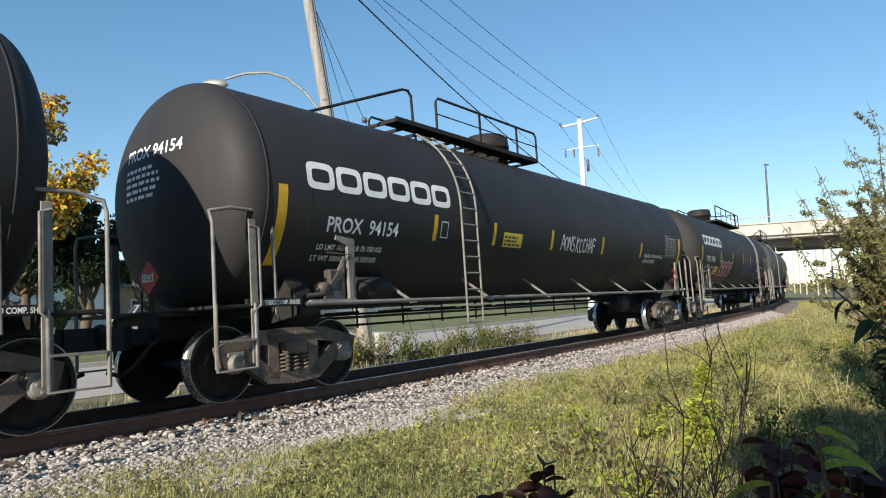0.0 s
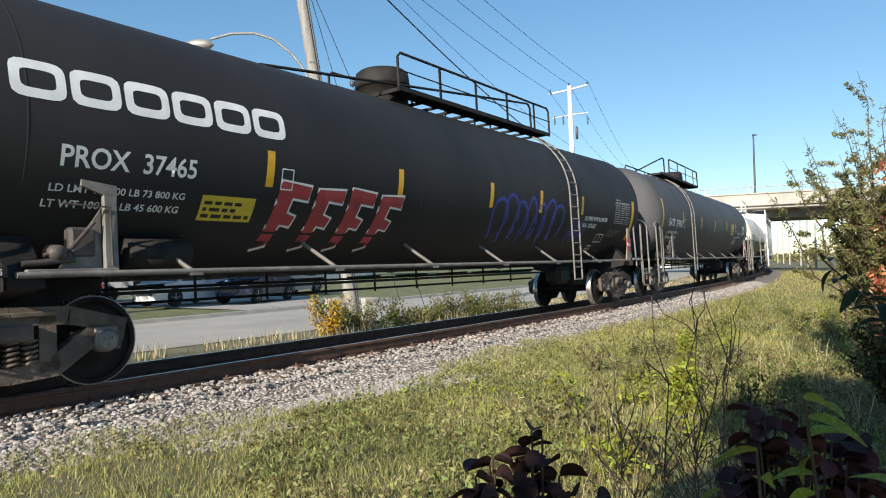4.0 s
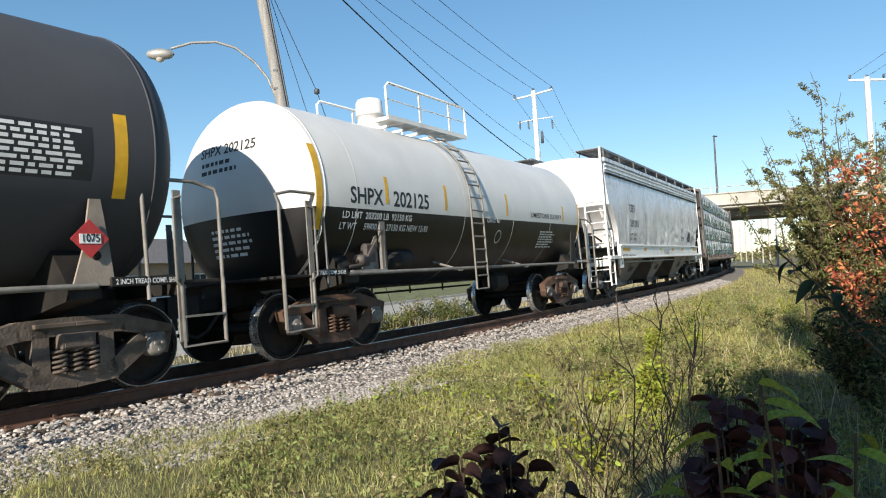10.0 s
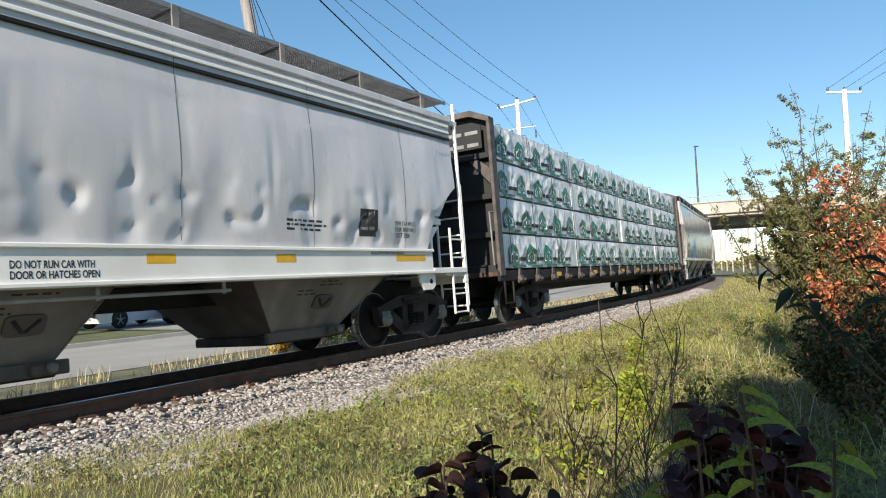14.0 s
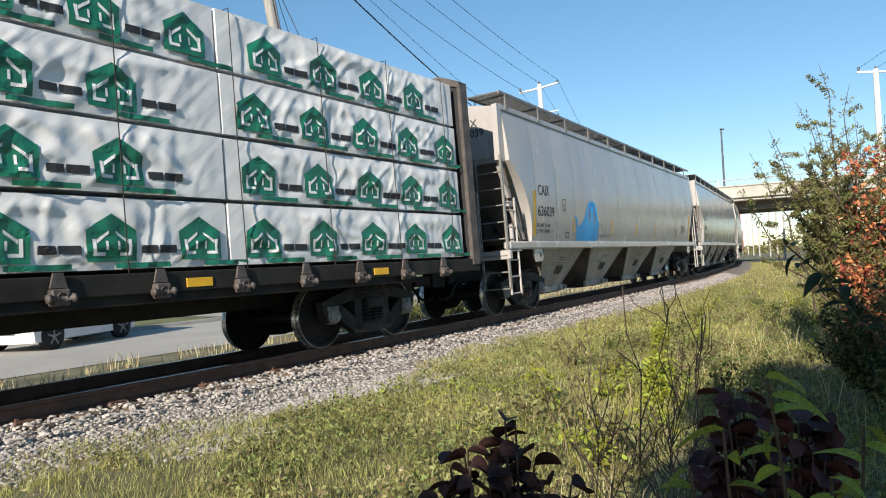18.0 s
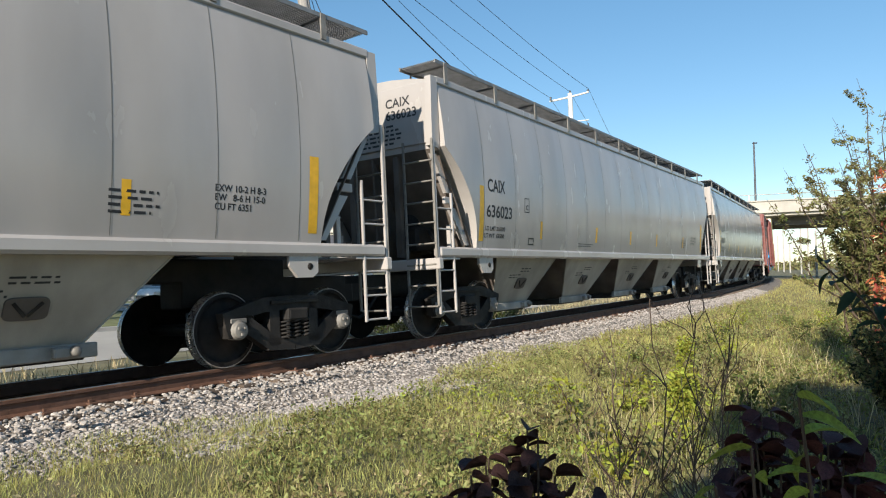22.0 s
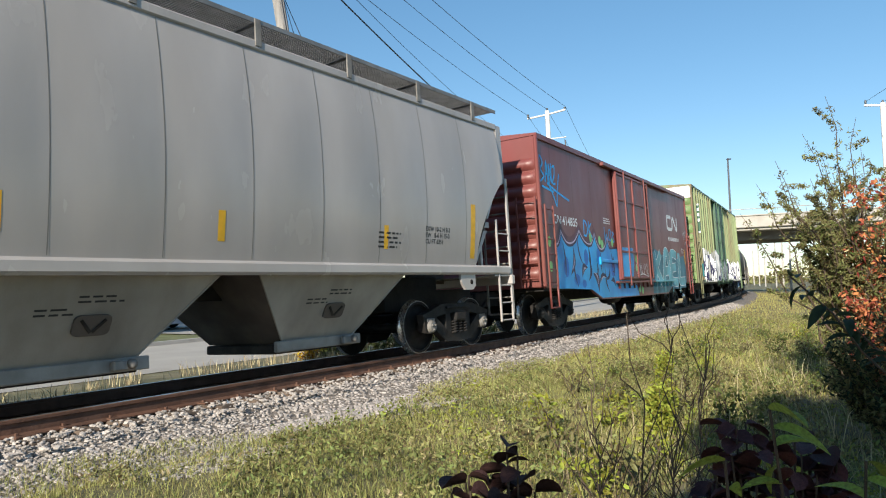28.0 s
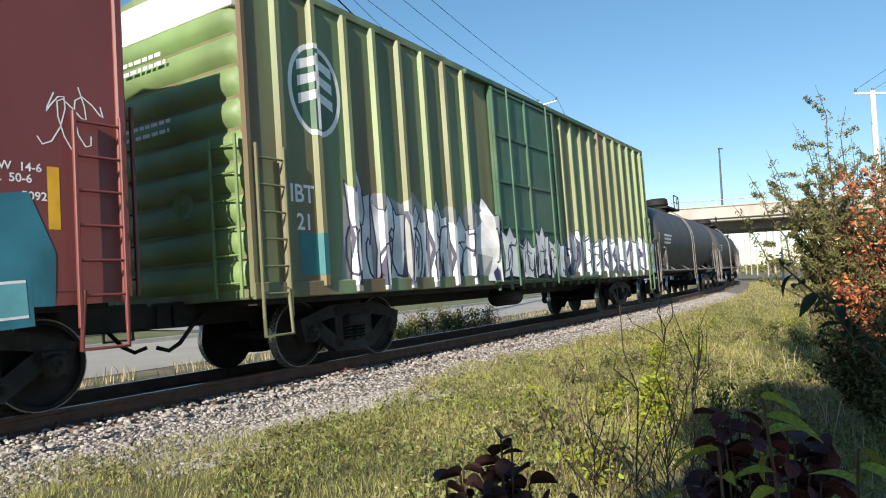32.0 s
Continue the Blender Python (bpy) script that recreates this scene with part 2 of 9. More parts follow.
TURF = mat("green_turf_blades", (0.37, 0.365, 0.135), 0.65, vary=0.3, scale=0.9, bump=0, island=0.45, leaf=0.035, dirt=(0.36, 0.31, 0.15), dirt_amount=0.6, dscale=0.9)
GRASS = mat("grass_blades", (0.36, 0.325, 0.12), 0.65, vary=0.25, scale=0.9, bump=0, island=0.45, leaf=0.035, dirt=(0.37, 0.31, 0.17), dirt_amount=0.6, dscale=0.8)
POLEM = mat("weathered_wooden_pole", (0.30, 0.287, 0.272), 0.85, vary=0.3, scale=4, bump=0.6, bscale=20, dirt=(0.08, 0.06, 0.045), dirt_amount=0.5, dscale=2, stretch=(4, 4, 0.3))
WIRE = mat("black_cable", (0.03, 0.03, 0.035), 0.5, vary=0.1, bump=0)

LEAFG = mat("green_leaves", (0.125, 0.145, 0.045), 0.55, vary=0.25, scale=2, bump=0, island=0.5, leaf=0.04)
LEAFO = mat("olive_leaves", (0.21, 0.195, 0.085), 0.55, vary=0.3, scale=1.5, bump=0, island=0.5, leaf=0.05)
LEAFR = mat("orange_red_leaves", (0.50, 0.165, 0.085), 0.55, vary=0.3, scale=1.5, bump=0, island=0.5, leaf=0.03)
LEAFY = mat("yellow_autumn_leaves", (0.50, 0.29, 0.03), 0.55, vary=0.3, scale=1.2, bump=0, island=0.5, leaf=0.04)
LEAFD = mat("dark_green_leaves", (0.035, 0.055, 0.03), 0.55, vary=0.3, scale=1.2, bump=0, island=0.5, leaf=0.04)
WEEDG = mat("green_weed_leaves", (0.20, 0.215, 0.075), 0.55, vary=0.3, scale=2, bump=0, island=0.5, leaf=0.04)
WEEDO = mat("olive_weed_leaves", (0.29, 0.26, 0.12), 0.55, vary=0.3, scale=1.5, bump=0, island=0.5, leaf=0.05)
LEAFB = mat("bright_weed_leaves", (0.29, 0.31, 0.05), 0.55, vary=0.25, scale=4, bump=0, island=0.4, leaf=0.03)
LEAFP = mat("purple_leaves", (0.042, 0.021, 0.022), 0.7, spec=0.15, vary=0.35, scale=12, bump=0.15, bscale=60, obj=0.35, dirt=(0.085, 0.05, 0.035), dirt_amount=0.5, dscale=14)
LEAFM = mat("maroon_leaves", (0.075, 0.026, 0.03), 0.65, spec=0.2, vary=0.35, scale=12, bump=0.15, bscale=60, obj=0.4, dirt=(0.10, 0.06, 0.04), dirt_amount=0.5, dscale=14)
LEAFL = mat("yellow_green_broad_leaves", (0.30, 0.36, 0.06), 0.5, vary=0.3, scale=12, bump=0.15, bscale=60, obj=0.35, leaf=0.02, dirt=(0.12, 0.05, 0.04), dirt_amount=0.35, dscale=10)
STRAW = mat("dry_straw", (0.50, 0.42, 0.26), 0.8, vary=0.3, scale=3, bump=0, island=0.4, leaf=0.02)
TWIG = mat("brown_twig", (0.075, 0.052, 0.037), 0.8, vary=0.3, scale=6, bump=0.3)
BARK = mat("tree_bark", (0.10, 0.075, 0.055), 0.9, vary=0.35, scale=5, bump=0.8, bscale=18, stretch=(1, 1, 0.3))
CPOLE = mat("pale_concrete_pole", (0.68, 0.67, 0.64), 0.8, vary=0.1, scale=2, bump=0.15)
DULLW = mat("faded_white_stencil", (0.40, 0.40, 0.40), 0.65, vary=0.3, scale=9, bump=0)
DARKM = mat("dark_painted_metal", (0.06, 0.065, 0.075), 0.5, vary=0.2, scale=4)
ZINC = mat("galvanised_arm", (0.34, 0.33, 0.31), 0.5, metal=0.4, vary=0.2, scale=5)
LENS = mat("lamp_glass", (0.55, 0.5, 0.42), 0.2, vary=0.1, scale=8, bump=0)
BRICK = mat("tan_brick", (0.36, 0.24, 0.16), 0.85, vary=0.2, scale=9, bump=0.3, bscale=20)
SIDING = mat("white_siding", (0.74, 0.74, 0.72), 0.7, vary=0.06, scale=3, bump=0.1)
ROOF = mat("grey_shingles", (0.14, 0.13, 0.13), 0.9, vary=0.25, scale=6, bump=0.4)
GLASS = mat("dark_window_glass", (0.03, 0.035, 0.045), 0.08, vary=0.2, scale=2, bump=0, spec=0.8)
CARW = mat("white_car_paint", (0.72, 0.73, 0.74), 0.25, vary=0.04, scale=2, bump=0, coat=0.6)
CARB = mat("navy_car_paint", (0.02, 0.03, 0.075), 0.25, vary=0.1, scale=2, bump=0, coat=0.6)
CARS = mat("silver_car_paint", (0.48, 0.49, 0.50), 0.3, metal=0.4, vary=0.06, scale=2, bump=0, coat=0.6)
TYRE = mat("tyre_rubber", (0.02, 0.02, 0.02), 0.85, vary=0.2, scale=9)
LAWN = mat("mown_lawn", (0.13, 0.14, 0.055), 0.9, vary=0.35, scale=1.5, bump=0.6, bscale=30)
KERB = mat("kerb_concrete", (0.40, 0.39, 0.37), 0.85, vary=0.12, scale=2, bump=0.2)
GATE = mat("pale_worn_gate_steel", (0.30, 0.295, 0.28), 0.6, vary=0.2, scale=3, bump=0.1, dirt=(0.10, 0.085, 0.07), dirt_amount=0.6, dscale=2)
SEAMG = mat("grey_panel_seam", (0.15, 0.145, 0.135), 0.7, vary=0.2, scale=3, bump=0)
SEAMB = mat("brown_panel_seam", (0.075, 0.02, 0.018), 0.7, vary=0.2, scale=3, bump=0)
SPRAYG = mat("dull_grey_spray_paint", (0.33, 0.34, 0.34), 0.55, vary=0.35, scale=1.5, bump=0, dirt=(0.16, 0.17, 0.15), dirt_amount=0.7, dscale=1.2)
SPRAYH = mat("thin_blue_overspray", (0.24, 0.34, 0.48), 0.5, vary=0.2, scale=3, bump=0)
SPRAYP = mat("pale_pink_outline_paint", (0.55, 0.45, 0.56), 0.5, vary=0.2, scale=3, bump=0)
SPRAYV = mat("thin_purple_overspray", (0.115, 0.036, 0.045), 0.5, vary=0.3, scale=2, bump=0)
SPRAYW = mat("purple_overspray", (0.09, 0.045, 0.085), 0.5, vary=0.3, scale=2, bump=0)
SPRAYQ = mat("royal_blue_spray_paint", (0.006, 0.13, 0.48), 0.5, vary=0.3, scale=3, bump=0)
TEAL = mat("teal_patch_paint", (0.02, 0.16, 0.17), 0.55, vary=0.15, scale=3, bump=0)

# ---- mesh tools ----


class M:
    """A mesh in the making: corners, faces, smooth flags."""

    def __init__(self):
        self.v, self.f, self.s = [], [], []

    def add(self, verts, faces, smooth=False):
        k = len(self.v)
        self.v += [tuple(p) for p in verts]
        self.f += [tuple(i + k for i in q) for q in faces]
        self.s += [smooth] * len(faces)
        return self

    def box(self, c, size, rot=None, bev=0.0):
        hx, hy, hz = (a / 2 for a in size)
        if bev:
            b = min(bev, hx * 0.49, hy * 0.49, hz * 0.49)
            vs, ix = [], {}
            for sx in (-1, 1):
                for sy in (-1, 1):
                    for sz in (-1, 1):
                        for a in range(3):
                            p = [sx * (hx - b), sy * (hy - b), sz * (hz - b)]
                            p[a] = (sx * hx, sy * hy, sz * hz)[a]
                            ix[sx, sy, sz, a] = len(vs)
                            vs.append(Vector(p))
            fs = []
            for a in range(3):
                o = [q for q in range(3) if q != a]
                for s in (-1, 1):
                    ring = []
                    for d in ((-1, -1), (1, -1), (1, 1), (-1, 1)):
                        k = [0, 0, 0]
                        k[a], k[o[0]], k[o[1]] = s, d[0], d[1]
                        ring.append(ix[(*k, a)])
                    fs.append(ring if (s > 0) == (a != 1) else ring[::-1])
            for a in range(3):
                o = [q for q in range(3) if q != a]
                for s0 in (-1, 1):
                    for s1 in (-1, 1):
                        k0, k1 = [0, 0, 0], [0, 0, 0]
                        k0[a], k1[a] = -1, 1
                        for k in (k0, k1):
                            k[o[0]], k[o[1]] = s0, s1
                        fs.append([ix[(*k0, o[0])], ix[(*k1, o[0])], ix[(*k1, o[1])], ix[(*k0, o[1])]])
            for sx in (-1, 1):
                for sy in (-1, 1):
                    for sz in (-1, 1):
                        fs.append([ix[sx, sy, sz, a] for a in range(3)])
        else:
            vs = [Vector((x, y, z)) for x in (-hx, hx) for y in (-hy, hy) for z in (-hz, hz)]
            fs = [(0, 1, 3, 2), (4, 6, 7, 5), (0, 4, 5, 1), (2, 3, 7, 6), (0, 2, 6, 4), (1, 5, 7, 3)]
        if rot is not None:
            vs = [rot @ p for p in vs]
        c = Vector(c)
        return self.add([p + c for p in vs], fs)

    def tube(self, pts, r, n=8, caps=True, radii=None):
        pts = [Vector(p) for p in pts]
        rings, vs, fs = [], [], []
        up = None
        for i, p in enumerate(pts):
            d = (pts[min(i + 1, len(pts) - 1)] - pts[max(i - 1, 0)]).normalized()
            if up is None:
                up = d.orthogonal().normalized()
            up = (up - d * up.dot(d))
            up = up.normalized() if up.length > 1e-5 else d.orthogonal().normalized()
            side = d.cross(up)
            rr = radii[i] if radii else r
            for k in range(n):
                a = 2 * math.pi * k / n
                vs.append(p + (up * math.cos(a) + side * math.sin(a)) * rr)
        for i in range(len(pts) - 1):
            for k in range(n):
                a, b = i * n + k, i * n + (k + 1) % n
                fs.append((a, b, b + n, a + n))
        self.add(vs, fs, True)
        if caps:
            self.add(vs[:n], [tuple(range(n - 1, -1, -1))])
            self.add(vs[-n:], [tuple(range(n))])
        return self

    def lathe(self, prof, n=24, axis="x", c=(0, 0, 0), smooth=True, a0=0.0, a1=2 * math.pi):
        """prof: pairs (along the axis, radius)."""
        vs, fs = [], []
        full = abs(a1 - a0 - 2 * math.pi) < 1e-6
        cols = n if full else n + 1
        for h, r in prof:
            for k in range(cols):
                a = a0 + (a1 - a0) * k / n
                q = (h, r * math.cos(a), r * math.sin(a))
                if axis == "y":
                    q = (q[1], h, q[2])
                elif axis == "z":
                    q = (q[1], q[2], h)
                vs.append((q[0] + c[0], q[1] + c[1], q[2] + c[2]))
        for i in range(len(prof) - 1):
            for k in range(n):
                a, b = i * cols + k, i * cols + (k + 1) % cols
                fs.append((a, b, b + cols, a + cols))
        return self.add(vs, fs, smooth)

    def prism(self, poly, y0, y1, plane="xz"):
        """A flat polygon made thick: in the plane xz along y, yz along x, or xy along z."""
        n = len(poly)
        vs = []
        for y in (y0, y1):
            for a, b in poly:
                vs.append({"xz": (a, y, b), "yz": (y, a, b), "xy": (a, b, y)}[plane])
        fs = [tuple(range(n)), tuple(range(2 * n - 1, n - 1, -1))]
        fs += [(i, i + n, (i + 1) % n + n, (i + 1) % n) for i in range(n)]
        return self.add(vs, fs)

    def grid(self, rows, smooth=True, closed=False):
        """rows of equally many points."""
        n = len(rows[0])
        fs = []
        for i in range(len(rows) - 1):
            for k in range(n if closed else n - 1):
                fs.append((i * n + k, i * n + (k + 1) % n, (i + 1) * n + (k + 1) % n, (i + 1) * n + k))
        return self.add([p for r in rows for p in r], fs, smooth)

    def mesh(self, name):
        me = bpy.data.meshes.new(name)
        me.from_pydata(self.v, [], self.f)
        me.polygons.foreach_set("use_smooth", self.s)
        me.update()
        return me


def mended(me):
    """Outward normals."""
    b = bmesh.new()
    b.from_mesh(me)
    bmesh.ops.recalc_face_normals(b, faces=b.faces)
    b.to_mesh(me)
    b.free()
    return me


def part(name, m, material, parent=None, label="", at=None):
    me = m if isinstance(m, bpy.types.Mesh) else mended(m.mesh(name))
    if not me.materials:
        me.materials.append(material)
    ob = new(name, me)
    if parent:
        ob.parent = parent
    if at is not None:
        ob.matrix_basis = at
    if label:
        ob["label"] = label
    return ob


def empty(name, label, category, group="", at=None):
    ob = new(name)
    ob.empty_display_size = 0.3
    if at is not None:
        ob.matrix_basis = at
    return tagged(ob, label, category, group)


def lettering(body, size, surface, x, z, material, parent, name="lettering", wide=1.0, slices=6, label="", width=None):
    """Words laid on a surface: surface(u, w) gives the place of a point u along and w up."""
    cu = bpy.data.curves.new(name, "FONT")
    cu.body, cu.size = body, size / 0.73
    cu.space_line = 0.95
    cu.resolution_u = 3
    cu.offset = 0.018 * cu.size
    tmp = new("tmp_text", cu)
    dg = bpy.context.evaluated_depsgraph_get()
    me = bpy.data.meshes.new_from_object(tmp.evaluated_get(dg))
    bpy.data.objects.remove(tmp)
    if width:
        wide = width / max(v.co.x for v in me.vertices)
    return laid(me, surface, x, z, material, parent, name, wide, slices, label)


def laid(me, surface, x, z, material, parent, name, wide=1.0, slices=6, label="", xcut=0.0):
    b = bmesh.new()
    b.from_mesh(me)
    ys = [v.co.y for v in b.verts]
    if not ys:
        b.free()
        return None
    lo, hi = min(ys), max(ys)
    for i in range(1, slices):
        y = lo + (hi - lo) * i / slices
        bmesh.ops.bisect_plane(b, geom=b.verts[:] + b.edges[:] + b.faces[:], plane_co=(0, y, 0), plane_no=(0, 1, 0))
    if xcut:
        xs = [v.co.x for v in b.verts]
        u = min(xs) + xcut
        while u < max(xs):
            bmesh.ops.bisect_plane(b, geom=b.verts[:] + b.edges[:] + b.faces[:], plane_co=(u, 0, 0), plane_no=(1, 0, 0))
            u += xcut
    for v in b.verts:
        v.co = Vector(surface(x + v.co.x * wide, z + v.co.y))
    b.to_mesh(me)
    b.free()
    me.materials.clear()
    return part(name, me, material, parent, label)


def flat_mesh(polys):
    """Polygons in a plane, each a list of pairs."""
    me = bpy.data.meshes.new("flat")
    vs, fs, seen = [], [], {}
    for p in polys:
        face = []
        for a, b in p:
            k = (round(a, 5), round(b, 5))
            if k not in seen:
                seen[k] = len(vs)
                vs.append((a, b, 0))
            if seen[k] not in face:
                face.append(seen[k])
        if len(face) > 2:
            fs.append(tuple(face))
    me.from_pydata(vs, [], fs)
    me.update()
    return me


def bar(x, z, w, h, slant=0.0):
    return [(x, z), (x + w, z), (x + w + slant, z + h), (x + slant, z + h)]


def ring(cx, cz, w, h, t, n=28, power=4.0, a0=0.0, a1=2 * math.pi):
    """A rounded ring, or part of one, as four-sided pieces."""
    out = []

    def pt(a, rx, rz):
        c, s = math.cos(a), math.sin(a)
        k = (abs(c) ** power + abs(s) ** power) ** (-1 / power)
        return (cx + c * k * rx, cz + s * k * rz)
    for i in range(n):
        a, b = a0 + (a1 - a0) * i / n, a0 + (a1 - a0) * (i + 1) / n
        out.append([pt(a, w / 2, h / 2), pt(b, w / 2, h / 2), pt(b, w / 2 - t, h / 2 - t), pt(a, w / 2 - t, h / 2 - t)])
    return out


def frame4(cx, cz, w, h, t):
    """A thin upright rectangle outline."""
    return [bar(cx - w / 2, cz - h / 2, w, t), bar(cx - w / 2, cz + h / 2 - t, w, t), bar(cx - w / 2, cz - h / 2 + t, t, h - 2 * t), bar(cx + w / 2 - t, cz - h / 2 + t, t, h - 2 * t)]


def stroke(pts, w):
    """A ribbon of even width along a line of pairs."""
    out = []
    P = [Vector((*p, 0)) for p in pts]
    left, right = [], []
    for i, p in enumerate(P):
        d = (P[min(i + 1, len(P) - 1)] - P[max(i - 1, 0)]).normalized()
        nrm = Vector((-d.y, d.x, 0)) * w / 2
        left.append(p + nrm)
        right.append(p - nrm)
    for i in range(len(P) - 1):
        out.append([tuple(q[:2]) for q in (right[i], right[i + 1], left[i + 1], left[i])])
    return out


def smooth_line(pts):
    out = []
    for i in range(len(pts) - 1):
        p0, p1, p2, p3 = (Vector((*pts[min(max(i + d, 0), len(pts) - 1)], 0)) for d in (-1, 0, 1, 2))
        for j in range(6):
            t = j / 6
            v = 0.5 * (2 * p1 + (p2 - p0) * t + (2 * p0 - 5 * p1 + 4 * p2 - p3) * t * t + (3 * p1 - p0 - 3 * p2 + p3) * t ** 3)
            out.append((v.x, v.y))
    return out + [pts[-1]]


def wiggle(rng, x0, z0, x1, z1, n=14, amp=0.1):
    """A loose sprayed line between two places."""
    pts = []
    ph = rng.random() * 6
    for i in range(n + 1):
        t = i / n
        pts.append((x0 + (x1 - x0) * t + amp * math.sin(ph + 7.3 * t) * 0.7, z0 + (z1 - z0) * t + amp * math.sin(ph * 2 + 9 * t)))
    return pts


# ---- the line of the track: one wide curve ----
FOOT, NEAR, BEND = radians(52.0), 7.204, 343.37       # way to its nearest point, distance of the near rail, its radius
U = Vector((-math.sin(FOOT), math.cos(FOOT)))
W = Vector((math.cos(FOOT), math.sin(FOOT)))
MID = U * (NEAR + BEND)
GAUGE = 1.505
CANT = 2.2


def on_track(s, off):
    """The place s metres along, off metres from the near rail towards the viewer."""
    a = s / BEND
    p = MID + (BEND + off) * (-U * math.cos(a) + W * math.sin(a))
    return p.x, p.y


def heading(s):
    a = s / BEND
    d = U * math.sin(a) + W * math.cos(a)
    return math.degrees(math.atan2(d.y, d.x))


def track_pose(s, off, z, tilt=0.0):
    x, y = on_track(s, off)
    return pose(x, y, z) @ pose(0, 0, 0, 0, 0, heading(s)) @ pose(0, 0, 0, tilt, 0, 0)


def cross_z(off):
    """Height of the ground across the line, from the near rail towards the viewer."""
    pts = [(-400, -0.9), (-32, -0.75), (-14.5, -0.62), (-13.5, -0.55), (-6.2, -0.55), (-4.6, -0.5), (-3.2, -0.47), (-2.6, -0.6), (-1.9, -0.6),
           (0.75, -0.6), (1.3, -0.45), (1.75, -0.36), (4.5, -0.42), (9, -0.5), (60, -0.6), (400, -0.9)]
    for (a, za), (b, zb) in zip(pts, pts[1:]):
        if a <= off <= b:
            return za + (zb - za) * (off - a) / (b - a)
    return -0.9


def off_of(x, y):
    return (Vector((x, y)) - MID).length - BEND


def ground_z(x, y):
    z = cross_z(off_of(x, y))
    return z + (0.0 if -15 < off_of(x, y) < -5.5 else 0.05) * noise.noise((x * 0.6, y * 0.6, 0))


# ---- ground, road, ballast, rails ----
rng = random.Random(4)
g = M()
offs = [-2500, -900, -300, -120, -60, -32, -24, -14.2, -13.5, -10, -6.6, -6.0, -5.2, -4.6, -3.9, -3.2, -2.6, -1.9, -1.2, 0, 0.55, 1.15, 1.45, 1.8, 2.3, 2.8, 3.4, 4, 4.7, 5.5, 6.3, 7.2, 8.5, 10, 13, 18, 30, 60, 150, 600, 2500]
ang = [-40, -30, -22, -16, -12, -9, -6, -4, -3] + [i * 0.75 for i in range(-3, 60)] + [46, 48, 51, 55, 60, 66, 74, 84, 100, 125, 150, 180, 220, 270]
rows = []
for s in ang:
    row = []
    for o in offs:
        far = abs(o) > 250
        x, y = on_track(min(max(s, -330), 330), o if o > -330 else -330 + (o + 330) * 0.0)
        row.append((x, y, ground_z(x, y) if not far else -0.9))
    rows.append(row)
g.grid(rows)
ground = tagged(part("ground", g, SOIL), "rough grassy verge with bare soil patches", "ground", kind="structure")
far = M()
far.lathe([(-1.2, 30), (-1.2, 4200)], 48, "z")
tagged(part("ground_distance", far, SOIL), "flat grassy land running to the horizon", "ground", kind="structure")


def strip(name, o0, o1, z, s0, s1, step, material, parent=None, thick=0.0):
    m = M()
    rows = []
    s = s0
    while s <= s1:
        r = []
        for o in (o0, o1):
            x, y = on_track(s, o)
            r.append((x, y, z))
        rows.append(r)
        s += step
    m.grid(rows, False)
    return part(name, m, material, parent)


road = tagged(strip("road", -13.2, -6.4, -0.535, -60, 200, 2.0, ASPH), "pale worn asphalt road beside the railway", "road", kind="structure")
# ballast bed, raised, with sloped shoulders
bed = M()
rows = []
s = -30.0
while s <= 150:
    r = []
    for o, z in ((1.5, -0.40), (1.1, -0.30), (0.62, -0.20), (0.1, -0.215), (-1.6, -0.27), (-2.1, -0.28), (-2.9, -0.46)):
        x, y = on_track(s, o)
        r.append((x, y, z + 0.015 * noise.noise((s * 3, o * 5, 1))))
    rows.append(r)
    s += 0.5
bed.grid(rows)
ballast = tagged(part("ballast_bed", bed, BED), "grey crushed stone ballast bed under the rails", "ballast", kind="structure")

# stones
def stone_shape(r, rg):
    b = bmesh.new()
    bmesh.ops.create_icosphere(b, subdivisions=1, radius=1.0)
    vs = []
    sx, sy, sz = r * rg.uniform(0.8, 1.45), r * rg.uniform(0.65, 1.15), r * rg.uniform(0.5, 0.85)
    for v in b.verts:
        k = rg.uniform(0.62, 1.2)
        vs.append((v.co.x * sx * k, v.co.y * sy * k, v.co.z * sz * k))
    fs = [tuple(v.index for v in f.verts) for f in b.faces]
    b.free()
    return np.array(vs), fs


shapes = [stone_shape(1.0, rng) for _ in range(9)]


def bed_z(o):
    pts = [(-2.9, -0.46), (-2.1, -0.28), (-1.6, -0.27), (0.1, -0.215), (0.62, -0.20), (1.1, -0.30), (1.6, -0.42)]
    for (a, za), (b, zb) in zip(pts, pts[1:]):
        if a <= o <= b:
            return za + (zb - za) * (o - a) / (b - a)
    return -0.42


vs, fs, n0 = [], [], 0
for i in range(30000):
    s = 1.5 + 40 * rng.random() ** 1.7
    o = rng.triangular(-0.5, 1.85, 0.85) if rng.random() < 0.86 else rng.uniform(-2.8, -0.3)
    if abs(o) < 0.08:
        continue
    r = 0.010 + 0.020 * rng.random() ** 1.4
    x, y = on_track(s, o)
    pv, pf = shapes[i % 9]
    a = rng.random() * 6.28
    ca, sa = math.cos(a), math.sin(a)
    z = bed_z(o) + r * 0.25
    for px, py, pz in pv:
        vs.append((x + r * (px * ca - py * sa), y + r * (px * sa + py * ca), z + r * pz))
    fs += [(p[0] + n0, p[1] + n0, p[2] + n0) for p in pf]
    n0 += len(pv)
me = bpy.data.meshes.new("ballast_stones")
me.from_pydata(vs, [], fs)
me.update()
tagged(part("ballast_stones", me, STONE, ballast), kind="stuff")

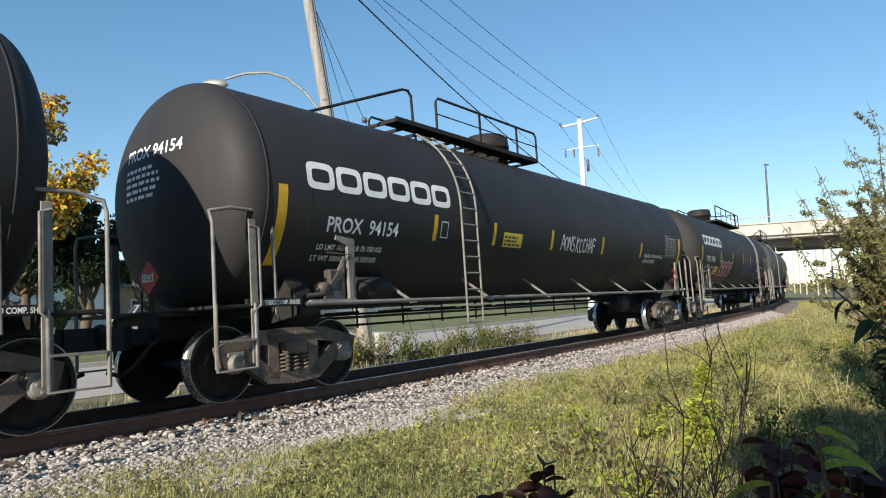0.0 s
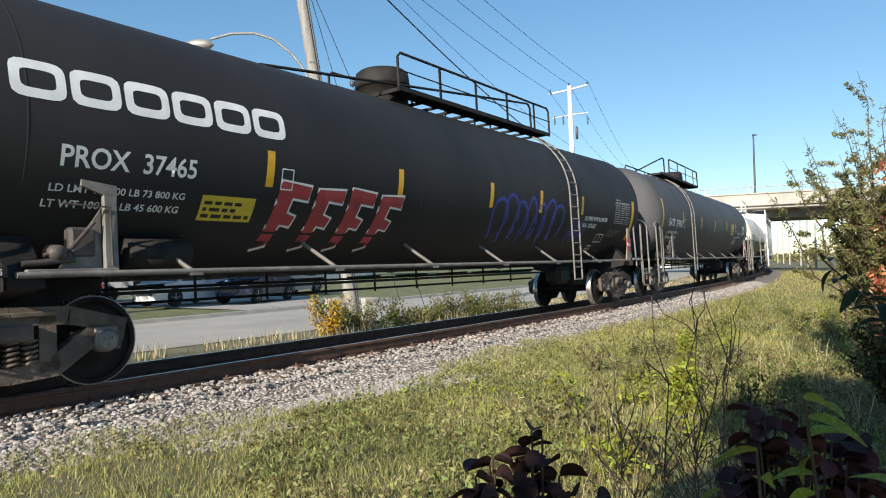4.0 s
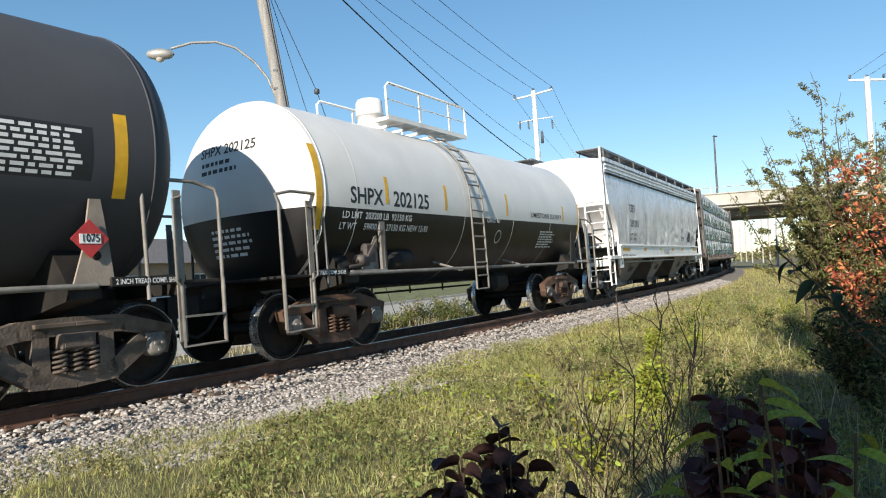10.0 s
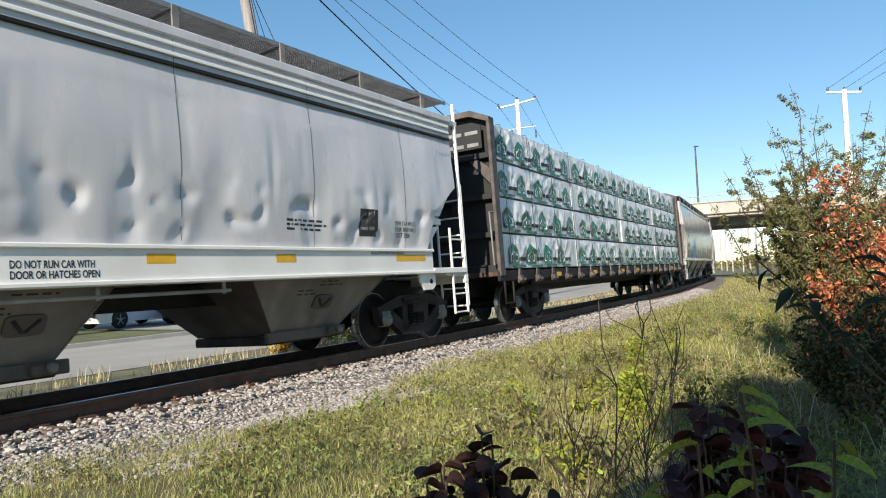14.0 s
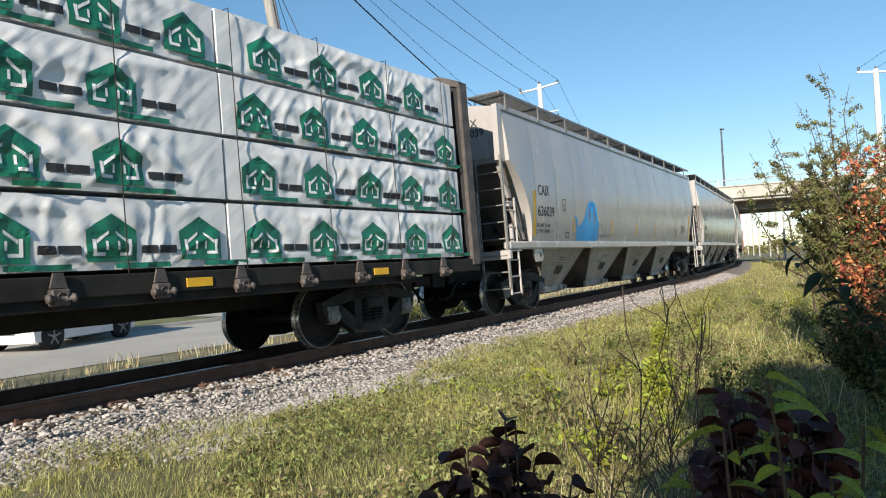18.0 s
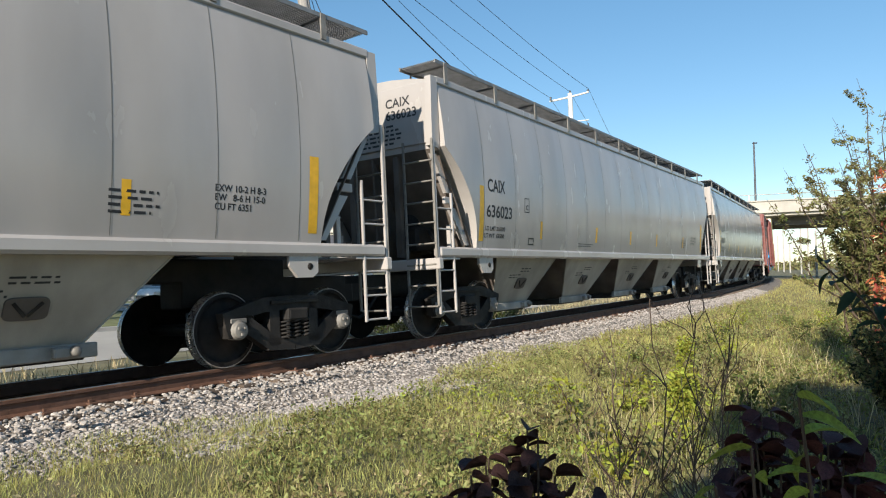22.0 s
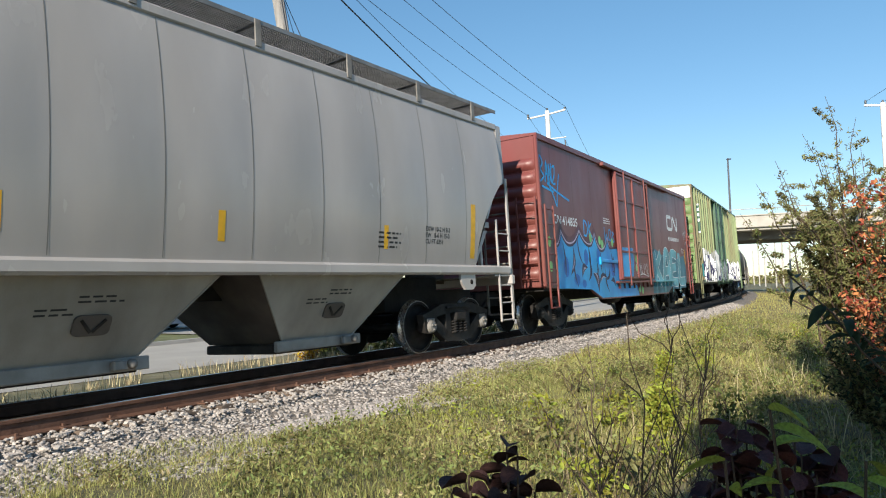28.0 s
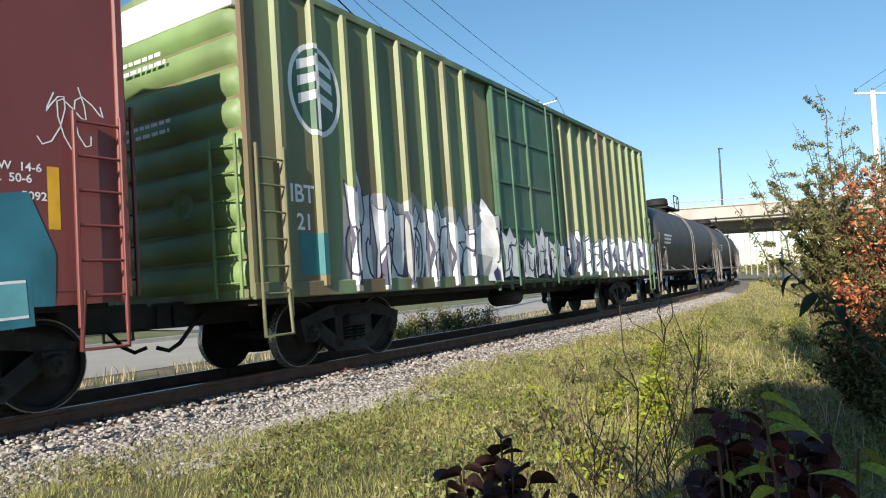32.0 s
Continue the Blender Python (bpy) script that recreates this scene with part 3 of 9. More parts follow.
# rails, each on its own, with a polished head strip
def rail_at(name, off, ztop):
    prof = [(-0.07, -0.172), (0.07, -0.172), (0.07, -0.16), (0.012, -0.14), (0.012, -0.045), (0.036, -0.035), (0.036, -0.006), (0.028, 0.0),
            (-0.028, 0.0), (-0.036, -0.006), (-0.036, -0.035), (-0.012, -0.045), (-0.012, -0.14), (-0.07, -0.16)]
    m, h = M(), M()
    rows, hrows = [], []
    s = -25.0
    while s <= 140:
        rr = []
        for o, z in prof:
            x, y = on_track(s, off + o)
            rr.append((x, y, ztop + z))
        rows.append(rr)
        hr = []
        for o, z in ((-0.03, -0.002), (-0.024, 0.003), (0.024, 0.003), (0.03, -0.002)):
            x, y = on_track(s, off + o)
            hr.append((x, y, ztop + z))
        hrows.append(hr)
        s += 1.0
    m.grid(rows, False, True)
    h.grid(hrows, False)
    rail = part(name, m, RAIL)
    part("rail_head", h, HEAD, rail, "bright polished running surface")
    return tagged(rail, "rusty steel rail with a polished head on wooden ties", "rail", "rails", "structure")


rail_near = rail_at("rail_near", 0.0, 0.0)
rail_far = rail_at("rail_far", -GAUGE, -0.058)
tie_mesh = mended(M().box((0, 0, 0), (0.22, 2.5, 0.17), bev=0.012).mesh("tie"))
plate_mesh = mended(M().box((0, 0, 0), (0.19, 0.36, 0.02), bev=0.004).box((0.05, 0.1, 0.02), (0.03, 0.03, 0.035)).box((-0.05, -0.1, 0.02), (0.03, 0.03, 0.035)).mesh("tie_plate"))
s = -8.0
while s < 70:
    m = track_pose(s + rng.uniform(-0.04, 0.04), -GAUGE / 2 + rng.uniform(-0.06, 0.06), -0.285, -CANT)
    t = part("tie", tie_mesh, TIE, ballast, at=m @ pose(0, 0, 0, 0, 0, rng.uniform(-1, 1)))
    if s < 24:
        part("tie_plate", plate_mesh, RAIL, t, at=pose(0, -GAUGE / 2, 0.098))
    s += 0.53

# the stones nearest to the viewer, one by one
STONE_MESH = []
for pv, pf in shapes:
    sm_ = bpy.data.meshes.new("stone")
    sm_.from_pydata(pv.tolist(), [], pf)
    sm_.materials.append(STONE1)
    STONE_MESH.append(sm_)
for i in range(290):
    o = rng.uniform(0.35, 1.65)
    x, y = on_track(rng.uniform(2.2, 7.5), o)
    r = rng.uniform(0.018, 0.032)
    st_ = new("stone", STONE_MESH[i % 9])
    st_.parent = ballast
    st_.matrix_basis = Matrix.Translation((x, y, bed_z(o) + r * 0.35)) @ Euler((rng.uniform(-0.5, 0.5), rng.uniform(-0.5, 0.5), rng.random() * 6.28)).to_matrix().to_4x4() @ Matrix.Scale(r, 4)

# stones strewn wide over the shoulder where no grass grows
vs, fs, n0 = [], [], 0
for i in range(7500):
    sp_ = rng.triangular(3.0, 8.4, 6.2)
    o = 1.25 + 0.95 * rng.random() ** 1.3
    x, y = on_track(sp_, o)
    r = 0.010 + 0.019 * rng.random() ** 1.4
    pv, pf = shapes[i % 9]
    a = rng.random() * 6.28
    ca, sa = math.cos(a), math.sin(a)
    z = max(bed_z(o), ground_z(x, y)) + r * 0.2
    for px, py, pz in pv:
        vs.append((x + r * (px * ca - py * sa), y + r * (px * sa + py * ca), z + r * pz))
    fs += [(p[0] + n0, p[1] + n0, p[2] + n0) for p in pf]
    n0 += len(pv)
me = bpy.data.meshes.new("ballast_stones")
me.from_pydata(vs, [], fs)
me.update()
tagged(part("ballast_stones", me, STONE, ballast), kind="stuff")

# stones lying over the tie ends
vs, fs, n0 = [], [], 0
for i in range(2600):
    o = rng.uniform(0.14, 0.85)
    x, y = on_track(1.5 + 26 * rng.random() ** 1.4, o)
    r = 0.012 + 0.024 * rng.random()
    pv, pf = shapes[i % 9]
    a = rng.random() * 6.28
    ca, sa = math.cos(a), math.sin(a)
    z = -0.155 - 0.05 * max(0.0, o - 0.5)
    for px, py, pz in pv:
        vs.append((x + r * (px * ca - py * sa), y + r * (px * sa + py * ca), z + r * pz))
    fs += [(p[0] + n0, p[1] + n0, p[2] + n0) for p in pf]
    n0 += len(pv)
me = bpy.data.meshes.new("ballast_stones")
me.from_pydata(vs, [], fs)
me.update()
tagged(part("ballast_stones", me, STONE, ballast), kind="stuff")

# ---- railway cars: x runs to the rear, y away from the viewer's side, z up from the rail ----
WHEEL_R = 0.457
wheelsets = []


def wheel_mesh(sgn):
    """One wheel with its web, polished tread and bright rim edge."""
    prof = [(0.067, 0.0), (0.067, 0.10), (0.067, 0.17), (0.035, 0.20), (0.02, 0.33), (0.03, 0.385), (0.062, 0.40)]
    back = [(0.062, WHEEL_R), (-0.03, WHEEL_R + 0.004), (-0.045, WHEEL_R + 0.025), (-0.06, WHEEL_R + 0.02), (-0.067, 0.42), (-0.03, 0.38), (-0.04, 0.07)]
    y0 = sgn * GAUGE / 2
    web, tread, rim = M(), M(), M()
    web.lathe([(y0 + sgn * a, r) for a, r in prof], 32, "y")
    web.lathe([(y0 + sgn * a, r) for a, r in back[3:]], 32, "y")
    tread.lathe([(y0 + sgn * a, r) for a, r in back[:4]], 40, "y")
    rim.lathe([(y0 + sgn * 0.063, WHEEL_R), (y0 + sgn * 0.065, WHEEL_R - 0.012)], 40, "y")
    web.lathe([(y0 + sgn * 0.062, 0.40), (y0 + sgn * 0.062, WHEEL_R - 0.012)], 40, "y")
    b = bmesh.new()
    for i, m in enumerate((web, tread, rim)):
        k = len(b.faces)
        b.from_mesh(mended(m.mesh("piece")))
        b.faces.ensure_lookup_table()
        for fc in b.faces[k:]:
            fc.material_index = i
    bmesh.ops.remove_doubles(b, verts=b.verts[:], dist=0.0004)
    me = bpy.data.meshes.new("wheel")
    b.to_mesh(me)
    b.free()
    for m in (WHEEL, TREAD, RIM):
        me.materials.append(m)
    return me


WHEEL_M = [wheel_mesh(s) for s in (-1, 1)]
AXLE_M = mended(M().lathe([(-0.95, 0.075), (0.95, 0.075)], 14, "y").mesh("axle"))


def frame_mesh(sgn):
    """One cast side frame, with its windows open."""
    m = M()
    y = sgn * 1.0
    y0, y1 = y - 0.07, y + 0.07

    def beam(a, b, h0, h1):
        ax, az = a
        bx, bz = b
        d = Vector((bx - ax, bz - az))
        nx, nz = -d.y / d.length, d.x / d.length
        m.prism([(ax - nx * h0 / 2, az - nz * h0 / 2), (bx - nx * h1 / 2, bz - nz * h1 / 2), (bx + nx * h1 / 2, bz + nz * h1 / 2), (ax + nx * h0 / 2, az + nz * h0 / 2)], y0, y1)
    for k in (-1, 1):
        beam((k * 1.10, 0.60), (k * 0.52, 0.735), 0.13, 0.18)
        beam((k * 0.54, 0.735), (0, 0.755), 0.18, 0.17)
        beam((k * 0.82, 0.56), (k * 0.40, 0.27), 0.20, 0.19)
        beam((k * 0.44, 0.25), (0, 0.215), 0.16, 0.15)
        beam((k * 0.33, 0.22), (k * 0.33, 0.76), 0.17, 0.15)
        m.box((k * 0.20, y + (0.08 if y > 0 else -0.08), 0.765), (0.4, 0.05, 0.05), bev=0.01)
        m.prism([(k * 0.72, 0.62), (k * 1.08, 0.60), (k * 1.08, 0.50), (k * 1.03, 0.36), (k * 0.98, 0.36), (k * 0.98, 0.53), (k * 0.80, 0.53), (k * 0.76, 0.44), (k * 0.68, 0.52)], y0, y1)
    return mended(m.mesh("side_frame"))


def cap_mesh(sgn):
    m = M()
    for x in (0.0,):
        m.lathe([(sgn * 0.93, 0.12), (sgn * 1.08, 0.12), (sgn * 1.085, 0.10), (sgn * 1.12, 0.098), (sgn * 1.125, 0.085), (sgn * 1.13, 0.0)], 18, "y", (x, 0, WHEEL_R))
        for k in range(3):
            a = 2.1 * k + 0.5
            m.box((x + 0.05 * math.cos(a), sgn * 1.135, WHEEL_R + 0.05 * math.sin(a)), (0.03, 0.025, 0.03))
        m.box((x, sgn * 1.0, WHEEL_R + 0.11), (0.24, 0.16, 0.06), bev=0.01)
    return mended(m.mesh("bearing_cap"))


def spring_mesh(sgn):
    m = M()
    for x in (-0.16, 0.0, 0.16):
        for y in (0.93, 1.07):
            pts = []
            for i in range(49):
                a = i / 48 * 2 * math.pi * 5
                pts.append((x + 0.062 * math.cos(a), sgn * y + 0.062 * math.sin(a), 0.29 + 0.24 * i / 48))
            m.tube(pts, 0.016, 5)
    return mended(m.mesh("coil_spring"))


def bolster_mesh():
    m = M()
    m.box((0, 0, 0.60), (0.36, 2.3, 0.16), bev=0.02)
    m.box((0, 0, 0.74), (0.4, 0.6, 0.14), bev=0.02)
    for x in (-0.42, 0.42):
        m.tube([(x, -0.85, 0.40), (x * 0.92, 0, 0.40), (x, 0.85, 0.40)], 0.045, 6)
        for y in (-0.75, 0.75):
            m.box((x * 1.02, y, 0.45), (0.06, 0.10, 0.30), bev=0.01)
    m.box((0, -1.13, 0.60), (0.30, 0.05, 0.13), bev=0.015)
    m.box((0, 1.13, 0.60), (0.30, 0.05, 0.13), bev=0.015)
    return mended(m.mesh("truck"))


BOL_M, FRAME_M, CAP_M, SPR_M = bolster_mesh(), [frame_mesh(s) for s in (-1, 1)], [cap_mesh(s) for s in (-1, 1)], [spring_mesh(s) for s in (-1, 1)]


def sub(name, me, material, parent, at=None):
    """An object on a shared mesh, its material kept by the object."""
    ob = new(name, me)
    if not me.materials:
        me.materials.append(None)
    ob.material_slots[0].link = "OBJECT"
    ob.material_slots[0].material = material
    ob.parent = parent
    if at is not None:
        ob.matrix_basis = at
    return ob


def add_trucks(car, tc, material, cap=None):
    for k in (-1, 1):
        tr = sub("truck", BOL_M, material, car, pose(k * tc / 2, 0, 0, 0, 0, k * math.degrees(tc / 2 / BEND)))
        for i in (0, 1):
            sub("side_frame", FRAME_M[i], material, tr)
            for x in (-0.889, 0.889):
                sub("bearing_cap", CAP_M[i], cap or material, tr, pose(x, 0, 0))
            sub("coil_spring", SPR_M[i], material, tr)
        for x in (-0.889, 0.889):
            sub("axle", AXLE_M, WHEEL, tr, pose(x, 0, WHEEL_R))
            for me in WHEEL_M:
                ws = new("wheel", me)
                ws.parent = tr
                ws.matrix_basis = pose(x, 0, WHEEL_R)
                wheelsets.append((ws, x))


def coupler_mesh():
    m = M()
    m.box((0.30, 0, 0.84), (0.75, 0.16, 0.20), bev=0.02)
    m.prism([(-0.12, -0.16), (0.05, -0.2), (0.2, -0.1), (0.2, 0.14), (0.0, 0.2), (-0.14, 0.1), (-0.02, 0.06), (-0.02, -0.06)], 0.70, 0.98, "xy")
    m.box((-0.1, -0.09, 0.84), (0.1, 0.1, 0.26), bev=0.03)
    return mended(m.mesh("coupler"))


COUPLER = coupler_mesh()
HOSE = mended(M().tube([(0.5, -0.28, 0.85), (0.3, -0.3, 0.72), (0.12, -0.26, 0.5), (0.0, -0.2, 0.42), (-0.12, -0.12, 0.47)], 0.028, 6).mesh("air_hose"))


def add_couplers(car, L, material):
    for k in (-1, 1):
        at = pose(-L / 2 + 0.08, 0, 0) if k < 0 else pose(L / 2 - 0.08, 0, 0, 0, 0, 180)
        sub("coupler", COUPLER, material, car, at)
        sub("air_hose", HOSE, STEEL, car, at)


def ladder(m, x0, x1, z0, z1, n, yfun, r=0.014, flat=True):
    """Two stiles and rungs."""
    for x in (x0, x1):
        zs = [z0 + (z1 - z0) * i / 8 for i in range(9)]
        m.tube([(x, yfun(z), z) for z in zs], r * 1.4, 6)
    for i in range(n):
        z = z0 + (z1 - z0) * (i + 0.5) / n
        m.tube([(x0, yfun(z), z), (x1, yfun(z), z)], r, 6)
    return m




def car_empty(name, label, kind, group):
    return empty(name, label, kind, group)


def dish(q, head):
    """How far a dished tank end stands out at the share q of its radius: a shallow crown and a tight knuckle."""
    return head * (0.62 * (1 - q * q) + 0.38 * math.sqrt(max(0.0, 1 - q ** 12)))


def tank_car(name, label, L, tc, r=1.5, zc=2.60, cyl=8.3, head=0.55, paint=None, lower=None, truckmat=None, ladder_x=(-4.3, -3.85), plat=(-5.0, 0.1),
             dome_x=-0.65, arm=None, struts=(), trim=None, topmat=None, z_pipe=1.12, band=0.4, dome_r=0.46, group="tank cars"):
    paint, trim, topmat = paint or BLACK, trim or GALV, topmat or STEEL
    car = car_empty(name, label, "tank car", group)
    prof = []
    n = 22
    qs = [math.sin(math.pi / 2 * i / n) for i in range(n + 1)]
    prof += [(-cyl - dish(q, head), max(0.002, r * q)) for q in qs]
    prof += [(-cyl + 2 * cyl * i / 8, r) for i in range(1, 8)]
    prof += [(cyl + dish(q, head), max(0.002, r * q)) for q in qs[::-1]]
    tank = part("tank", M().lathe(prof, 128, "x", (0, 0, zc)), paint, car)
    # weld seams round the shell
    for x in (-cyl + 0.02, -cyl + 0.72, -cyl * 0.2, cyl * 0.22, cyl * 0.62, cyl - 0.02):
        e = 0.009 if abs(x) > cyl - 0.1 else 0.002
        part("weld_seam", M().lathe([(x - 0.014, r - 0.002), (x - 0.008, r + e), (x + 0.008, r + e), (x + 0.014, r - 0.002)], 128, "x", (0, 0, zc)), paint, tank)
    if lower:
        # lower band of another colour
        band = M().lathe([(-cyl, r + 0.0014), (cyl, r + 0.0014)], 90, "x", (0, 0, zc), a0=math.pi + band, a1=2 * math.pi - band)
        part("lower_band", band, lower, tank, "black lower half of the shell")
    # stub sills, bolsters, end platforms
    for k in (-1, 1):
        sill = M().box((k * (L / 2 - 1.9), 0, 0.95), (2.7, 0.46, 0.36), bev=0.02)
        part("stub_sill", sill, STEEL, car)
        bol = M()
        for y in (-1, 1):
            bol.prism([(y * 0.25, 0.80), (y * 1.36, 1.0), (y * 1.36, 1.12), (y * 1.05, 1.5), (y * 0.9, 1.4), (y * 0.25, 1.2)], k * tc / 2 - 0.16, k * tc / 2 + 0.16, "yz")
        part("bolster", bol, STEEL, car)
        for y in (-1, 1):
            xb = k * tc / 2
            if k > 0:
                gus = M().prism([(xb - 0.14, 1.12), (xb + 0.28, 1.12), (xb + 0.24, 1.5), (xb + 0.17, 1.98), (xb + 0.06, 1.98), (xb - 0.02, 1.5)], y * 1.38, y * 1.41)
                gp = part("bolster_gusset", gus, DUSTY if truckmat is TRUCK else STEEL, car, "tapered dusty placard plate, sunlit tone in its colour")
                part("plate_hole", M().lathe([(y * 1.413, 0.0), (y * 1.413, 0.05), (y * 1.409, 0.05)], 14, "y", (xb + 0.1, 0, 1.42)), WHEEL, gp)
            else:
                gus = M().box((xb + 0.78, y * 1.37, 1.52), (0.14, 0.05, 0.78), bev=0.01)
                gus.box((xb + 0.42, y * 1.37, 1.135), (0.86, 0.06, 0.07), bev=0.008)
                gus.prism([(xb + 0.72, 1.17), (xb + 0.72, 1.75), (xb + 0.3, 1.17)], y * 1.30, y * 1.315)
                gus.prism([(xb + 0.85, 1.88), (xb + 0.85, 1.98), (xb + 0.5, 2.02), (xb + 0.5, 1.96), (xb + 0.72, 1.88)], y * 1.345, y * 1.395)
                part("bolster_post", gus, GALV, car, "grey upright bolster post")
        part("shoe_marking_beam", M().box((k * (L / 2 - 1.32), -1.40, 1.15), (0.86, 0.06, 0.10), bev=0.01), STEEL, car)
        lettering("2 INCH TREAD COMP. SHOES", 0.055, lambda u, w: (u, -1.4325, w), k * (L / 2 - 1.32) - 0.38, 1.125, WHITE, car, name="shoe_lettering", slices=1, width=0.76)
        xe = k * (L / 2 - 0.72)
        plat_m = M().box((xe, 0, 1.12), (0.5, 2.9, 0.04), bev=0.01)
        part("end_platform", plat_m, STEEL, car)
        part("platform_beam", M().box((xe - k * 0.27, 0, 1.06), (0.05, 2.9, 0.16), bev=0.01), STEEL, car)
        for y in (-1, 1):
            rail = M()
            x0, x1 = xe - k * 0.28, xe + k * 0.28
            rail.tube([(x1, y * 1.46, 0.45), (x1, y * 1.46, 2.05), (x1, y * 1.40, 2.18), (xe, y * 1.40, 2.24), (x0 - k * 0.2, y * 1.38, 2.24), (x0 - k * 0.34, y * 1.38, 2.12), (x0 - k * 0.34, y * 1.42, 0.95)], 0.022, 8)
            part("handrail", rail, trim, car)
            part("grab_iron", M().tube([(x0 + k * 0.06, y * 1.47, 2.05), (x0 - k * 0.05, y * 1.49, 2.02), (x0 - k * 0.05, y * 1.49, 1.12), (x0 + k * 0.06, y * 1.47, 1.05)], 0.016, 6), trim, car)
            st = M()
            st.tube([(x0 + k * 0.02, y * 1.47, 1.15), (x0 + k * 0.02, y * 1.47, 0.42), (x1, y * 1.47, 0.42), (x1, y * 1.47, 1.15)], 0.022, 8)
            st.box(((x0 + x1) / 2, y * 1.47, 0.74), (0.5, 0.06, 0.025))
            st.box((x0 + k * 0.02, y * 1.455, 1.62), (0.10, 0.02, 1.0), bev=0.005)
            st.box((x0 + k * 0.02, y * 1.45, 0.78), (0.10, 0.02, 0.62), bev=0.005)
            part("corner_step", st, trim, car)
    # running pipe and its struts on both sides
    for y in (-1, 1):
        pipe = M().tube([(-tc / 2 - 0.1, y * 1.40, z_pipe), (tc / 2 + 0.1, y * 1.40, z_pipe)], 0.03, 8)
        part("side_pipe", pipe, trim, car)
        for x in struts:
            zt = zc - math.sqrt(max(0.0, r * r - 1.0))
            sm = M()
            d = Vector((0.28, y * 0.40, z_pipe - zt - 0.02))
            a = Vector((x + 0.06, y * 1.0, zt))
            sm.tube([a, a + d], 0.03, 4)
            sm.box(a + d, (0.16, 0.05, 0.05))
            part("strut", sm, trim, car)
    # brake rods and hangers under the belly
    rig = M()
    for y, z in ((-0.35, 0.92), (0.35, 0.92), (0.9, 0.98), (0.9, 0.78)):
        rig.tube([(-tc / 2 + 1.2, y, z), (tc / 2 - 1.2, y, z)], 0.022, 6)
    x = -tc / 2 + 2.0
    while x < tc / 2 - 1.5:
        rig.box((x, 0.9, 0.93), (0.03, 0.03, 0.42))
        rig.box((x, 0.0, 1.0), (0.03, 0.74, 0.03))
        x += 1.35
    part("brake_rigging", rig, STEEL, car)
    cylm = M().lathe([(0, 0.0), (0, 0.18), (0.75, 0.18), (0.78, 0.14), (0.8, 0.0)], 18, "x", (-tc / 2 + 1.05, -1.08, 1.32))
    part("air_reservoir", cylm, STEEL, car)
    vm = M().box((tc / 2 - 2.6, -0.55, 0.82), (0.7, 0.4, 0.42), bev=0.1)
    part("brake_valve", vm, STEEL, car)
    # hand brake stand at the front
    hx = -tc / 2 + 0.42
    hb = part("hand_brake", M().box((hx + 0.12, -1.26, 1.42), (0.26, 0.14, 0.30), bev=0.03), WINCHB, car, "worn steel hand brake gear")
    part("brake_lever", M().tube([(hx - 0.25, -1.32, 1.30), (hx - 0.02, -1.36, 1.36), (hx + 0.2, -1.38, 1.62)], 0.022, 6), WINCHB, hb)
    part("brake_pipe", M().tube([(hx - 0.45, -1.34, 1.22), (hx - 0.2, -1.36, 1.24), (hx + 0.02, -1.34, 1.26)], 0.03, 6), WINCHB, hb)
    part("valve_body", M().lathe([(-1.40, 0.0), (-1.40, 0.07), (-1.24, 0.09), (-1.2, 0.0)], 12, "y", (hx - 0.14, 0, 1.32)), WINCHB, hb)
    part("bleed_rod", M().tube([(hx - 0.1, -1.40, 1.78), (hx + 0.34, -1.42, 1.76), (hx + 0.36, -1.40, 1.2)], 0.012, 5), WINCHB, hb)
    # ladder, top platform, dome
    def yfun(z):
        d = (r + 0.10) ** 2 - (z - zc) ** 2
        return -math.sqrt(max(d, 0.30)) if z > zc else -(r + 0.10)
    lad = M()
    ztop = zc + r + 0.02
    for xx in ladder_x:
        lad.tube([(xx, yfun(z), z) for z in [0.72, 1.1, 1.6, 2.2, zc] + [zc + (r - 0.1) * i / 8 for i in range(1, 9)]], 0.02, 6)
    for i in range(13):
        z = 0.72 + (ztop - 0.9) * i / 12.0
        z = min(z, zc + r - 0.12)
        lad.tube([(ladder_x[0], yfun(z), z), (ladder_x[1], yfun(z), z)], 0.016, 6)
    part("side_ladder", lad, GALV, car)
    p0, p1 = plat
    deck = M()
    zd = zc + r + 0.06
    for yy in (-0.62, 0.62):
        deck.box(((p0 + p1) / 2, yy, zd), (p1 - p0, 0.36, 0.03))
        deck.box(((p0 + p1) / 2, yy * 1.3, zd), (p1 - p0, 0.03, 0.08))
    for i in range(int((p1 - p0) / 0.5) + 1):
        deck.box((p0 + 0.5 * i, 0, zd - 0.03), (0.05, 1.6, 0.05))
    part("top_platform", deck, topmat, car)
    for yy in (-0.8, 0.8):
        rails = M()
        zr = zd + 0.62
        a = max(p0, ladder_x[1] + 0.15) if ladder_x[0] - p0 < 1.2 else p0
        rails.tube([(a, yy, zd), (a, yy, zr - 0.08), (a + 0.08, yy, zr), (p1 - 0.08, yy, zr), (p1, yy, zr - 0.08), (p1, yy, zd)], 0.024, 8)
        k = max(1, int((p1 - a) / 1.3))
        for i in range(1, k + 1):
            xx = a + (p1 - a) * i / (k + 0.6)
            rails.box((xx, yy, (zd + zr) / 2), (0.06, 0.02, zr - zd))
        rails.tube([(a, yy, zd + 0.32), (p1, yy, zd + 0.32)], 0.012, 6)
        part("platform_rail", rails, topmat, car)
